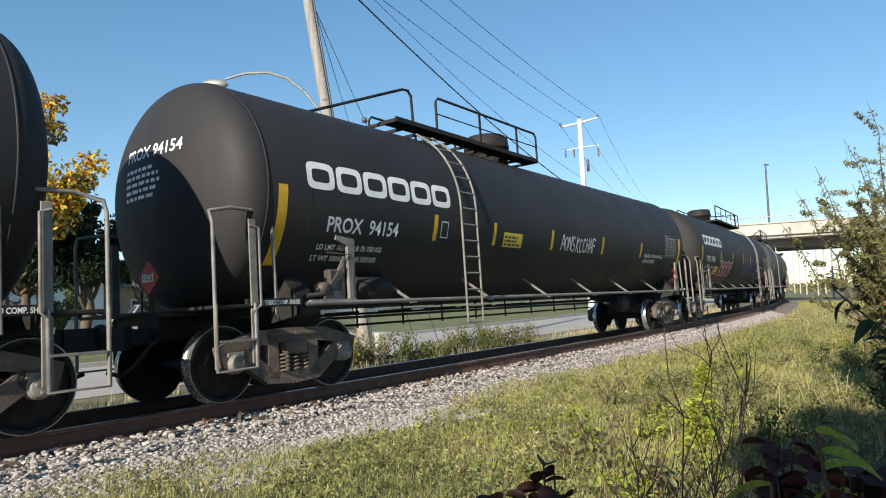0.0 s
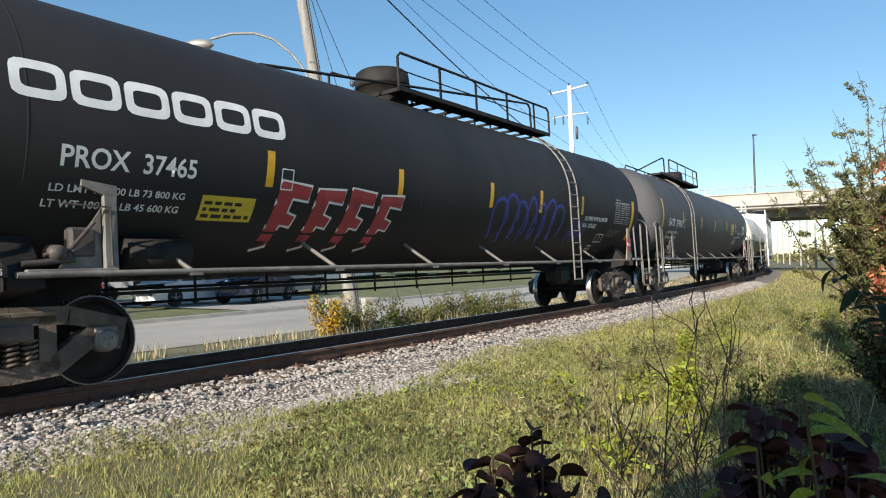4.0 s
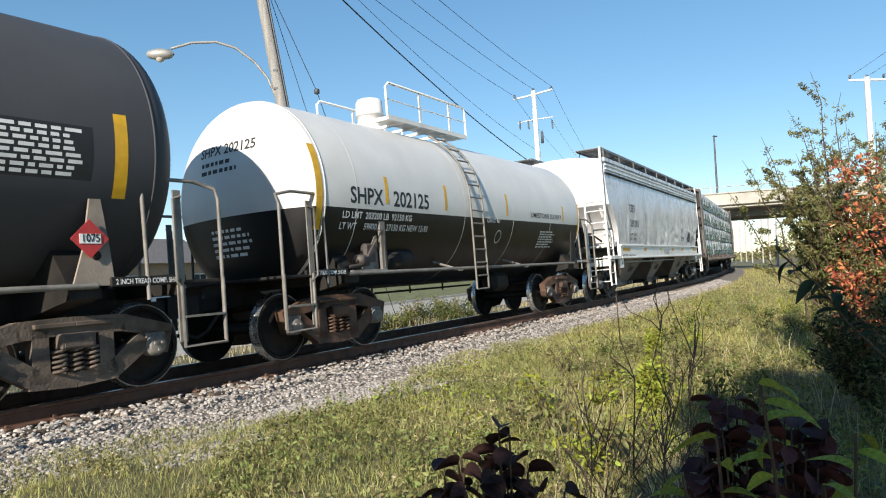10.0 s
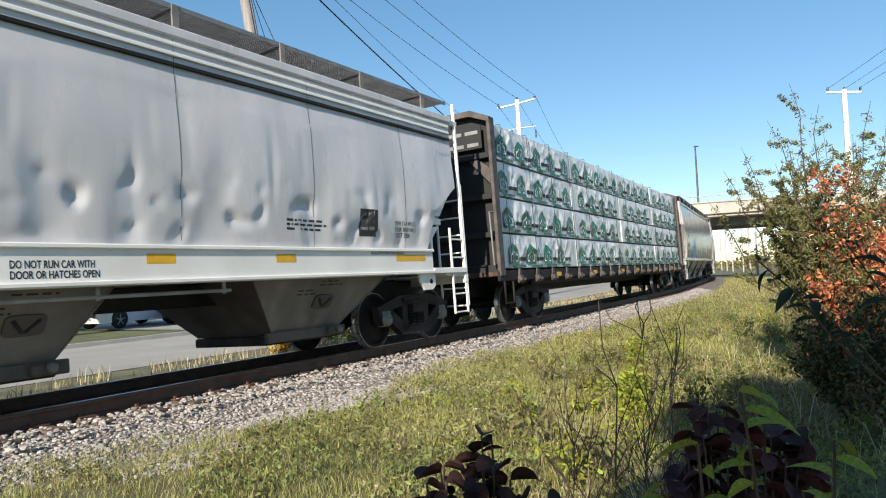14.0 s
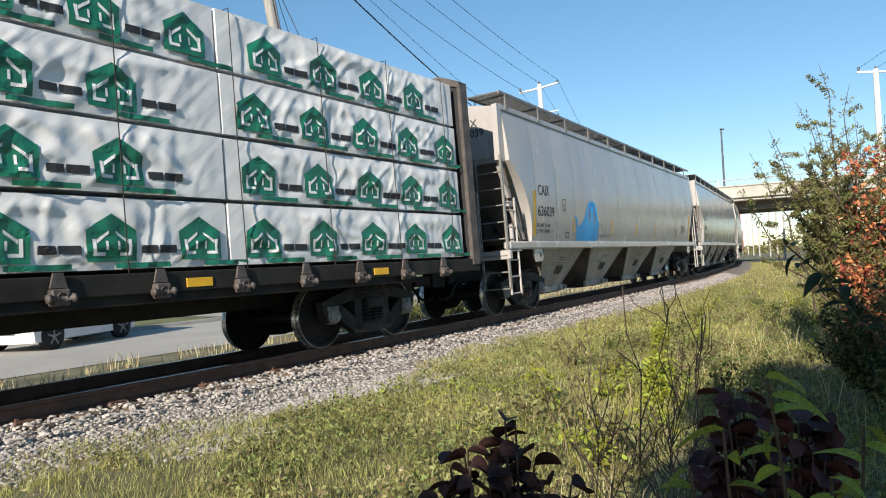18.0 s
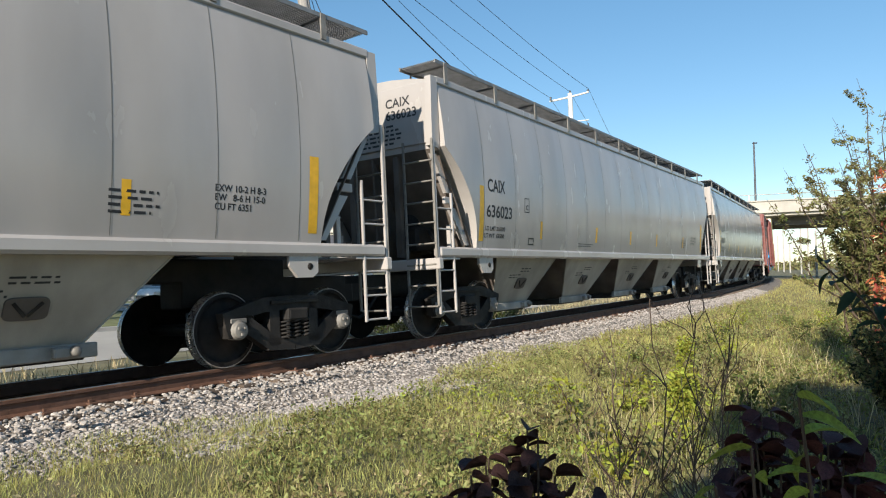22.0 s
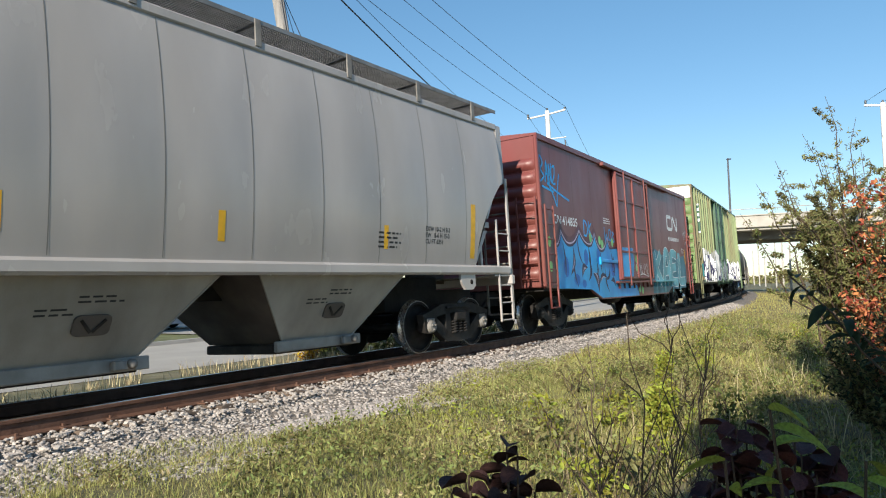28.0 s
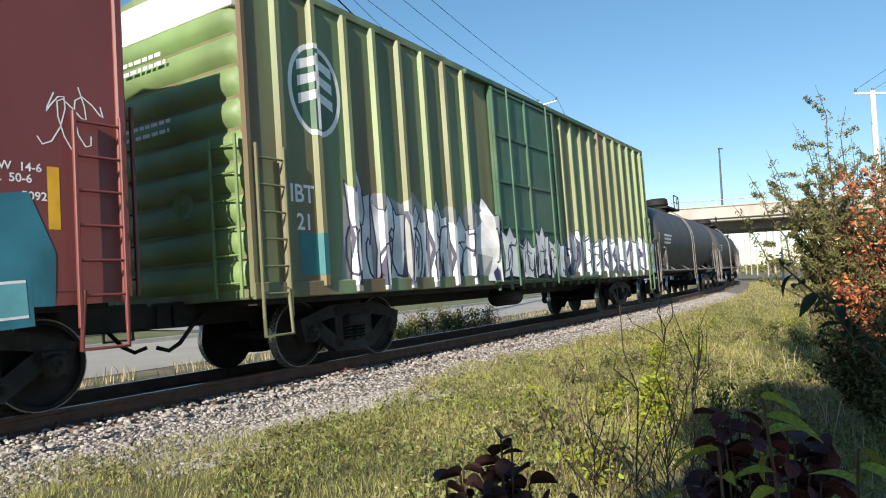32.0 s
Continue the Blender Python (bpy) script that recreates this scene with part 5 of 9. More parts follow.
def box_car(name, label, L, tc, paint, endpaint, z0, z1, posts, door, doorpaint, truckmat, belly=None, rear=0.0, front=0.0, postpaint=None, group="boxcars"):
    car = car_empty(name, label, "boxcar", group)
    hw = 1.53
    x0, x1 = -L / 2 + 0.55 - front, L / 2 - 0.55 - rear
    xm = (x0 + x1) / 2
    m = M().box((xm, 0, (z0 + z1) / 2), (x1 - x0, 2 * hw, z1 - z0), bev=0.02)
    body = part("body", m, paint, car)
    part("roof", M().prism([(-hw - 0.03, z1 - 0.03), (hw + 0.03, z1 - 0.03), (hw + 0.03, z1 + 0.02), (0, z1 + 0.14), (-hw - 0.03, z1 + 0.02)], x0 - 0.02, x1 + 0.02, "yz"), paint, car)
    if belly:
        for y in (-1, 1):
            bl = M().prism([(x0 + 0.05, z0 + 0.05), (x1 - 0.05, z0 + 0.05), (x1 - 0.05, z0 - 0.02), (belly[1] + 0.9, z0 - 0.06), (belly[1], belly[2]), (belly[0], belly[2]), (belly[0] - 0.9, z0 - 0.06), (x0 + 0.05, z0 - 0.02)], y * (hw + 0.004), y * (hw - 0.07))
            part("side_sill", bl, paint, car)
    else:
        for y in (-1, 1):
            part("side_sill", M().box((xm, y * (hw + 0.01), z0 + 0.09), (x1 - x0 + 0.05, 0.06, 0.2), bev=0.012), paint, car)
    for y in (-1, 1):
        part("eave_rail", M().box((xm, y * (hw + 0.015), z1 - 0.06), (x1 - x0 + 0.04, 0.05, 0.1), bev=0.01), paint, car)
    # corrugated ends
    for k in (-1, 1):
        xk = x1 if k > 0 else -x0
        for i in range(9):
            z = z0 + 0.3 + (z1 - z0 - 0.95) * i / 8
            h = (z1 - z0 - 0.95) / 16
            em = M()
            em.grid([[(k * (xk - 0.01), y, z - 0.95 * h), (k * (xk + d), y, z - 0.5 * h), (k * (xk + d + 0.015), y, z), (k * (xk + d), y, z + 0.5 * h), (k * (xk - 0.01), y, z + 0.95 * h)] for y, d in ((-hw + 0.04, -0.012), (-hw + 0.1, 0.05), (-hw + 0.24, 0.085), (hw - 0.24, 0.085), (hw - 0.1, 0.05), (hw - 0.04, -0.012))])
            part("end_rib", em, endpaint, car)
        for y in (-1, 1):
            part("corner_post", M().box((k * (xk - 0.01), y * (hw - 0.005), (z0 + z1) / 2), (0.1, 0.08, z1 - z0 - 0.02), bev=0.02), paint, car)
            lad = M()
            ya = y * (hw + 0.085)
            xa, xb = k * (xk - 0.06), k * (xk - 0.52)
            for xx in (xa, xb):
                lad.box((xx, ya, (z0 + 2.6 - 0.5) / 2 + 0.25), (0.04, 0.04, 2.6 - z0 + 0.5), bev=0.008)
            for i in range(6):
                lad.tube([(xa, ya, z0 + 0.05 + i * 0.33), (xb, ya, z0 + 0.05 + i * 0.33)], 0.015, 6)
            part("side_ladder", lad, paint, car)
            st = M().tube([(xa, ya, z0 + 0.1), (xa + k * 0.0, ya, z0 - 0.45), (xb, ya, z0 - 0.45), (xb + k * 0.04, ya, z0 + 0.1)], 0.025, 6)
            part("sill_step", st, paint, car)
            el = M()
            for i in range(6):
                z = z0 + 0.2 + i * 0.33
                el.tube([(k * (xk + 0.14), y * (hw - 0.05), z), (k * (xk + 0.14), y * (hw - 0.5), z)], 0.014, 6)
            for yy in (hw - 0.05, hw - 0.5):
                el.box((k * (xk + 0.14), y * yy, z0 + 1.0), (0.035, 0.04, 1.95), bev=0.006)
            part("end_ladder", el, endpaint, car)
        part("stub_sill", M().box((k * (L / 2 - 0.9), 0, 0.86), (1.5, 0.5, 0.32), bev=0.02), STEEL, car)
    part("underframe", M().box((0, 0, 0.86), (L - 2.4, 0.5, 0.3), bev=0.02).box((xm, 0, z0 - 0.04), (x1 - x0 - 0.3, 2 * hw - 0.2, 0.08)), STEEL, car)
    part("brake_reservoir", M().lathe([(0, 0.0), (0.02, 0.2), (0.95, 0.2), (1.0, 0.0)], 16, "x", (-1.4, -0.85, 0.72)), STEEL, car)
    # exterior posts
    for x in posts:
        for y in (-1, 1):
            pm = M().prism([(x - 0.075, hw - 0.01), (x - 0.04, hw + 0.075), (x + 0.04, hw + 0.075), (x + 0.075, hw - 0.01)] if y > 0 else
                           [(x - 0.075, -hw + 0.01), (x + 0.075, -hw + 0.01), (x + 0.04, -hw - 0.075), (x - 0.04, -hw - 0.075)], z0 + 0.12, z1 - 0.1, "xy")
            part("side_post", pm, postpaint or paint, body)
    # sliding door with bars and locking rods
    d0, d1 = door
    dm = M().box(((d0 + d1) / 2, -hw - 0.06, (z0 + z1) / 2 - 0.02), (d1 - d0, 0.08, z1 - z0 - 0.28), bev=0.015)
    dr = part("door", dm, doorpaint, car, "closed sliding door")
    nx, nz = 2, 4
    for i in range(nx + 1):
        x = d0 + 0.05 + (d1 - d0 - 0.1) * i / nx
        part("door_bar", M().box((x, -hw - 0.115, (z0 + z1) / 2 - 0.02), (0.07, 0.06, z1 - z0 - 0.32), bev=0.015), doorpaint, dr)
    for i in range(nz + 1):
        z = z0 + 0.18 + (z1 - z0 - 0.4) * i / nz
        part("door_rail", M().box(((d0 + d1) / 2, -hw - 0.11, z), (d1 - d0, 0.04, 0.06), bev=0.01), doorpaint, dr)
    for x in (d0 + (d1 - d0) * 0.2, d0 + (d1 - d0) * 0.84):
        part("lock_rod", M().tube([(x, -hw - 0.17, z0 - 0.05), (x, -hw - 0.17, z1 - 0.12)], 0.022, 8), doorpaint, dr)
    part("door_track", M().box(((d0 + d1) / 2 + (d1 - d0) * 0.3, -hw - 0.07, z1 - 0.1), ((d1 - d0) * 2.2, 0.12, 0.1), bev=0.015), doorpaint, car)
    t0, t1, t2 = d0 - 0.3, d1 + 0.3, d1 + 0.3 + (d1 - d0) * 0.8
    for a, b, mtl in ((t0, t1, doorpaint), (t1, t2, SPRAYM if belly else doorpaint)):
        trk = part("door_sill_track", M().box(((a + b) / 2, -hw - 0.06, z0 + 0.06), (b - a, 0.1, 0.06), bev=0.01), mtl, car)
        n = int((b - a) / 0.47)
        for i in range(n):
            x = a + (b - a) * (i + 0.5) / n
            part("track_bracket", M().prism([(x - 0.03, z0 + 0.05), (x + 0.03, z0 + 0.05), (x, z0 - 0.12)], -hw - 0.06, -hw), mtl, trk)
    part("hand_wheel", M().lathe([(0, 0.0), (0.02, 0.02), (0.02, 0.16), (0.0, 0.18)], 18, "x", (x0 - 0.3, -0.7, z0 + 1.2)), endpaint, car)
    add_trucks(car, tc, truckmat)
    add_couplers(car, L, STEEL)

    def surface(u, w):
        return (u, -(hw + 0.0025), w)
    return car, body, surface


def crumple(u, w, e):
    """How far slack plastic wrap stands out: soft swells, fine ripples and slanting tight folds."""
    fold = max(0.0, 1 - 4.5 * abs(noise.noise((u * 1.5 + w * 2.2 + e, w * 0.9 - u * 0.6, e)))) + 0.7 * max(0.0, 1 - 5 * abs(noise.noise((u * 2.6 - w * 2.0 + e, w * 1.4, e + 7))))
    return 0.026 * noise.noise((u * 2.2 + w * 1.3 + e, w * 5.0, e)) + 0.012 * noise.noise((u * 7 + e, w * 3, 3)) + 0.022 * fold


def lumber_car():
    L, tc = 22.5, 15.95
    car = car_empty("lumber_car", "centre-beam flat car loaded with wrapped lumber bundles", "flat car", "")
    deck = M().box((0, 0, 1.12), (L - 1.2, 2.8, 0.1), bev=0.01)
    part("deck", deck, RUSTB, car)
    for y in (-1, 1):
        part("side_sill", M().box((0, y * 1.42, 1.07), (L - 1.2, 0.07, 0.22), bev=0.01).box((0, y * 1.38, 0.93), (L - 5, 0.05, 0.16), bev=0.01), STEEL, car)
        x = -L / 2 + 1.6
        while x < L / 2 - 1.2:
            wm = M().lathe([(-0.06, 0.045), (0.06, 0.045)], 10, "y", (x, y * 1.50, 0.98))
            wm.box((x, y * 1.49, 0.98), (0.17, 0.10, 0.16), bev=0.015)
            wm.lathe([(-0.13, 0.0), (-0.13, 0.045), (-0.10, 0.045), (-0.095, 0.028), (0.095, 0.028), (0.10, 0.045), (0.13, 0.045), (0.13, 0.0)], 10, "x", (x, y * 1.53, 0.97))
            winch = part("strap_winch", wm, WINCHB, car)
            part("winch_bracket", M().prism([(x - 0.08, 1.07), (x + 0.08, 1.07), (x + 0.045, 1.21), (x - 0.045, 1.21)], y * 1.47, y * 1.50), WINCHB, winch)
            if int(x * 10) % 4 == 1:
                part("reflector", M().box((x + 0.5, y * 1.46, 1.05), (0.34, 0.012, 0.1), bev=0.003), YELLOW, car, "yellow reflective plate")
            x += 1.06
        part("deck_step", M().tube([(-L / 2 + 0.75, y * 1.47, 0.95), (-L / 2 + 0.75, y * 1.47, 0.5), (-L / 2 + 1.2, y * 1.47, 0.5), (-L / 2 + 1.2, y * 1.47, 0.95)], 0.025, 6), STEEL, car)
    part("centre_sill", M().box((0, 0, 0.85), (L - 2.2, 0.5, 0.4), bev=0.02), STEEL, car)
    part("centre_beam", M().box((0, 0, 2.75), (L - 2.0, 0.12, 3.2), bev=0.01), RUSTB, car)
    for k in (-1, 1):
        xe = k * (L / 2 - 0.72)
        # Plate, inner posts and beams are black: recess shade put into the paint.
        bulk = part("bulkhead", M().prism([(-1.42, 1.15), (1.42, 1.15), (1.42, 4.40), (1.05, 4.56), (-1.05, 4.56), (-1.42, 4.40)], xe - k * 0.09, xe - k * 0.07, "yz"), BLACKER, car, "steel end bulkhead, recess shade in its black paint")
        part("bulkhead_cap", M().prism([(-1.47, 4.30), (-1.47, 4.42), (-1.06, 4.60), (1.06, 4.60), (1.47, 4.42), (1.47, 4.30), (1.02, 4.48), (-1.02, 4.48)], xe - 0.13, xe + 0.13, "yz"), WINCHB, bulk)
        for y in (-1, 1):
            part("bulkhead_post", M().box((xe, y * 1.44, 2.72), (0.24, 0.08, 3.3), bev=0.012), WINCHB, bulk)
            part("bulkhead_post", M().box((xe + k * 0.04, y * 0.5, 2.75), (0.1, 0.12, 3.3), bev=0.01), BLACKER, bulk)
            part("bulkhead_knee", M().prism([(y * 1.38, 3.0), (y * 1.38, 3.35), (y * 0.95, 3.68), (y * 0.95, 3.5)], xe - 0.05, xe + 0.08, "yz"), WINCHB, bulk)
        for z, h in ((1.2, 0.24), (1.95, 0.12), (2.75, 0.12), (3.62, 0.12)):
            part("bulkhead_beam", M().box((xe + k * 0.04, 0, z), (0.12, 2.78, h), bev=0.01), BLACKER, bulk)
        sign = part("sign_plate", M().box((xe + k * 0.12, -0.85, 4.02), (0.02, 0.85, 0.5), bev=0.003), BLACKER, bulk, "black plate with white marks")
        for j, (u, z, w) in enumerate(((-1.2, 4.12, 0.3), (-0.82, 4.12, 0.36), (-1.2, 3.86, 0.26), (-0.86, 3.86, 0.4))):
            part("sign_bar", M().box((xe + k * 0.133, u + w / 2, z), (0.004, w, 0.075)), GRATE, sign)
        part("end_rail", M().tube([(xe + k * 0.25, -1.4, 1.3), (xe + k * 0.3, -1.4, 2.4), (xe + k * 0.1, -1.4, 2.4)], 0.02, 6), GALV, car)
    add_trucks(car, tc, TRUCKD, GALV)
    add_couplers(car, L, STEEL)
    # wrapped packages: four tiers, four lengths a side
    rg = random.Random(7)
    n, a0, a1 = 4, -L / 2 + 0.95, L / 2 - 0.95
    step = (a1 - a0) / n
    zt = [1.19, 1.98, 2.77, 3.56, 4.36]
    for side in (-1, 1):
        for i in range(n):
            for j in range(4):
                x0, x1 = a0 + i * step + 0.015, a0 + (i + 1) * step - 0.015
                z0, z1 = zt[j] + 0.04, zt[j + 1] - 0.01
                m = M()
                rows = []
                depth = 1.36 + rg.uniform(-0.02, 0.02)
                seed = rg.random() * 50
                nu, nv = (170, 24) if side < 0 else (30, 8)
                for a in range(nv + 1):
                    z = z0 + (z1 - z0) * a / nv
                    row = []
                    for b in range(nu + 1):
                        x = x0 + (x1 - x0) * b / nu
                        edge = min(1.0, 6 * min(b / nu, 1 - b / nu), 5 * min(a / nv, 1 - a / nv) + 0.15)
                        rip = crumple(x, z, seed)
                        row.append((x, side * (depth + rip * edge - 0.012 * (1 - edge)), z))
                    rows.append(row)
                m.grid(rows)
                back = [[(p[0], side * 0.1, p[2]) for p in (rows[0][0], rows[0][-1])], [(p[0], side * 0.1, p[2]) for p in (rows[-1][0], rows[-1][-1])]]
                m.add([rows[-1][0], rows[-1][-1], back[1][1], back[1][0]], [(0, 1, 2, 3)])
                m.add([rows[0][0], rows[0][-1], back[0][1], back[0][0]], [(3, 2, 1, 0)])
                m.add([rows[0][0], rows[-1][0], back[1][0], back[0][0]], [(0, 1, 2, 3)])
                m.add([rows[0][-1], rows[-1][-1], back[1][1], back[0][1]], [(3, 2, 1, 0)])
                bun = part("lumber_package", m, WRAP, car)
                if side < 0:
                    def srf(u, w, d=depth, e=seed, k=0.011):
                        return (u, -(d + k + crumple(u, w, e)), w)
                    x = x0 + 0.1 + rg.uniform(0.0, 0.4)
                    while x < x1 - 0.58:
                        hs = [(x, z0 + 0.08), (x + 0.27, z0 + 0.08), (x + 0.54, z0 + 0.08), (x + 0.54, z0 + 0.40), (x + 0.27, z0 + 0.57), (x, z0 + 0.40)]
                        laid(flat_mesh([hs]), srf, 0, 0, WRAPG, bun, "print", slices=14, label="green house-shaped print", xcut=0.045)
                        cut = [bar(x + 0.06, z0 + 0.14, 0.035, 0.17), bar(x + 0.095, z0 + 0.14, 0.10, 0.035), bar(x + 0.445, z0 + 0.14, 0.035, 0.17), bar(x + 0.345, z0 + 0.14, 0.10, 0.035), bar(x + 0.195, z0 + 0.20, 0.025, 0.09), bar(x + 0.32, z0 + 0.20, 0.025, 0.09)]
                        cut += [[(x + 0.10, z0 + 0.26), (x + 0.23, z0 + 0.36), (x + 0.23, z0 + 0.395), (x + 0.10, z0 + 0.30)], [(x + 0.44, z0 + 0.30), (x + 0.31, z0 + 0.395), (x + 0.31, z0 + 0.36), (x + 0.44, z0 + 0.26)]]
                        laid(flat_mesh(cut), lambda u, w, f=srf: (u, f(u, w)[1] - 0.006, w), 0, 0, WRAP, bun, "print_cutout", slices=8, xcut=0.045)
                        laid(flat_mesh([bar(x + 0.30, z0 + 0.01, 0.62, 0.055)]), srf, 0, 0, WRAPG, bun, "print", slices=3, xcut=0.045)
                        if x + 1.04 < x1:
                            for u, w in ((0.60, 0.17), (0.79, 0.22)):
                                laid(flat_mesh([bar(x + u, z0 + 0.16, w, 0.085)]), srf, 0, 0, LETTER, bun, "print_bar", slices=3, xcut=0.045)
                        x += 1.06
    for i in range(14):
        x = a0 + 0.4 + i * (a1 - a0 - 0.8) / 13
        part("strap", M().tube([(x, -1.44, 1.0), (x, -1.41, 2.7), (x, -1.40, 4.38), (x, 0, 4.42)], 0.007, 5), STEEL, car)
    return car

# ---- bridge, poles, wires ----
view = Vector((math.sin(radians(27)), math.cos(radians(27)), 0))
across = Vector((view.y, -view.x, 0))
br = empty("overpass", "concrete road overpass crossing above the railway", "bridge", at=Matrix.Translation(view * 74) @ Matrix(((across.x, view.x, 0, 0), (across.y, view.y, 0, 0), (0, 0, 1, 0), (0, 0, 0, 1))))
part("deck", M().box((0, 5.5, 6.05), (110, 11, 0.5), bev=0.05), CONC, br)
part("fascia", M().box((0, -0.15, 6.65), (110, 0.4, 1.15), bev=0.04).box((0, -0.2, 7.25), (110, 0.55, 0.12), bev=0.02), CONC, br, "pale concrete parapet")
# Girders coloured dark for the shadow under the deck.
for i in range(5):
    part("girder", M().box((0, 2.4 + 1.9 * i, 5.4), (110, 0.5, 0.9), bev=0.03), SHADED_CONC, br)
for x in (-17, 21, 40):
    for y in (3.4, 9):
        part("pier", M().lathe([(-1, 0.55), (5.0, 0.55)], 18, "z", (x, y, 0)), CONC, br)
    part("pier_cap", M().box((x, 6.2, 4.75), (1.3, 8.6, 0.5), bev=0.05), CONC, br)
for i in range(28):
    part("rail_post", M().box((-54 + 4 * i, -0.1, 7.6), (0.08, 0.08, 0.6)), ZINC, br)
part("hand_rail", M().tube([(-55, -0.1, 7.9), (55, -0.1, 7.9)], 0.04, 6), ZINC, br)

lp = empty("bridge_lamp", "tall thin dark lamp post on the overpass", "street lamp", at=pose(37.0, 76.2, 7.2))
part("post", M().tube([(0, 0, 0), (-0.02, 0, 7.6)], 0.1, 8, radii=[0.13, 0.09]), DARKM, lp)
part("lamp_head", M().box((0.1, 0, 7.5), (0.5, 0.25, 0.12), bev=0.03), DARKM, lp)


def utility_pole(name, label, x, y, z0, z1, r0, r1, material, lean=(0, 0)):
    p = empty(name, label, "utility pole", "utility poles", pose(x, y, z0))
    h = z1 - z0
    part("shaft", M().tube([(lean[0] * h * i / 6, lean[1] * h * i / 6, h * i / 6) for i in range(7)], r0, 14, radii=[r0 + (r1 - r0) * i / 6 for i in range(7)]), material, p)
    return p, Vector((lean[0] * h, lean[1] * h, h))


# leaning timber pole beside the road, with a street lamp and guys
P1 = Vector((-1.95, 19.5, -0.55))
p1, top1 = utility_pole("utility_pole", "leaning weathered wooden pole with cables stapled to it", P1.x, P1.y, P1.z, 13.0, 0.19, 0.13, POLEM, (-0.145, 0.0))
for dx in (0.10, 0.16):
    part("conduit", M().tube([(dx, -0.12, 0.3), (-0.145 * 12 + dx, -0.08, 12)], 0.03, 6), DARKM, p1)
part("cross_arm", M().box(top1 + Vector((0, 0, -0.3)), (2.4, 0.1, 0.12), bev=0.01), POLEM, p1)
arm = [(-0.145 * 6.6 - 0.1, 0, 6.6), (-1.28, -0.1, 7.2), (-1.62, -0.15, 7.65), (-2.1, -0.25, 8.02), (-2.6, -0.35, 8.16), (-3.2, -0.5, 8.1), (-3.72, -0.6, 7.92)]
part("lamp_arm", M().tube(arm, 0.035, 8), ZINC, p1, "curved lamp arm")
hd_ = part("lamp_head", M().lathe([(0, 0.03), (0.05, 0.10), (0.3, 0.16), (0.62, 0.12), (0.72, 0.02)], 14, "x", (-4.35, -0.62, 7.77)), ZINC, p1, "grey cobra-head lamp")
part("lamp_lens", M().lathe([(-0.02, 0.12), (-0.1, 0.09), (-0.13, 0.0)], 14, "z", (-4.0, -0.62, 7.68)), LENS, hd_)
for k in (0, 1):
    part("bracket", M().box((-0.145 * 7.2 - 0.02, -0.12, 6.9 + 0.5 * k), (0.12, 0.08, 0.06)), DARKM, p1)
marker = tagged(part("marker_post", M().box((0, 0, 0.42), (0.24, 0.2, 0.86), bev=0.02).box((0, 0, 0.1), (0.36, 0.3, 0.26), bev=0.04), CONC, at=pose(-2.5, 18.2, -0.55, 0, 2, 20)), "weathered pale concrete marker post", "post", "marker posts")
tagged(part("marker_post", M().box((0, 0, 0.4), (0.3, 0.2, 0.85), bev=0.02), CONC, at=pose(-1.55, 18.9, -0.55, 0, -1, 40)), "weathered pale concrete marker post in brambles", "post", "marker posts")

# pale concrete pole farther along
P2 = Vector((9.75, 43.9, -0.6))
p2, top2 = utility_pole("utility_pole", "pale concrete pole with a slanted white cross-arm", P2.x, P2.y, P2.z, 12.3, 0.22, 0.14, CPOLE, (-0.02, 0.0))
part("cross_arm", M().tube([top2 + Vector((-1.25, 0.3, -0.45)), top2 + Vector((0, 0, -0.25)), top2 + Vector((1.15, -0.25, 0.0))], 0.06, 6), CPOLE, p2)
part("lower_arm", M().tube([top2 + Vector((-1.1, 0.1, -2.05)), top2 + Vector((0, 0, -1.85)), top2 + Vector((1.15, -0.1, -1.75))], 0.035, 6), CPOLE, p2)
for dx, dz in ((-1.25, -0.35), (0.0, 0.05), (1.15, 0.12)):
    part("insulator", M().lathe([(0, 0.05), (0.06, 0.08), (0.1, 0.05), (0.16, 0.08), (0.22, 0.04)], 10, "z", top2 + Vector((dx, 0, dz - 0.1))), DARKM, p2)
for dx in (-1.0, -0.45, 1.1):
    part("fuse_cutout", M().tube([top2 + Vector((dx, -0.1, -1.95)), top2 + Vector((dx, -0.15, -2.5))], 0.05, 6), DARKM, p2)
part("surge_arrester", M().lathe([(0, 0.0), (0.02, 0.09), (0.7, 0.09), (0.75, 0.05), (0.9, 0.0)], 12, "z", top2 + Vector((0.45, 0.1, -3.4))), DARKM, p2)

P3 = Vector((35.2, 48.2, -0.6))
p3, top3 = utility_pole("utility_pole", "pale concrete pole with a white cross-arm behind the shrub", P3.x, P3.y, P3.z, 13.7, 0.26, 0.18, CPOLE)
part("cross_arm", M().box(top3 + Vector((0, 0, -0.2)), (2.8, 0.12, 0.14), bev=0.01), CPOLE, p3)
for dx in (-1.3, 0.0, 1.3):
    part("insulator", M().lathe([(0, 0.06), (0.15, 0.09), (0.3, 0.05)], 8, "z", top3 + Vector((dx, 0, -0.1))), DARKM, p3)


def cable(a, b, sag, r=0.012, name="overhead_wire", label="thin black overhead wire"):
    a, b = Vector(a), Vector(b)
    pts = []
    for i in range(25):
        t = i / 24
        p = a.lerp(b, t)
        p.z -= sag * 4 * t * (1 - t)
        pts.append(p)
    return tagged(part(name, M().tube(pts, r, 5), WIRE), label, "wire", "overhead wires")


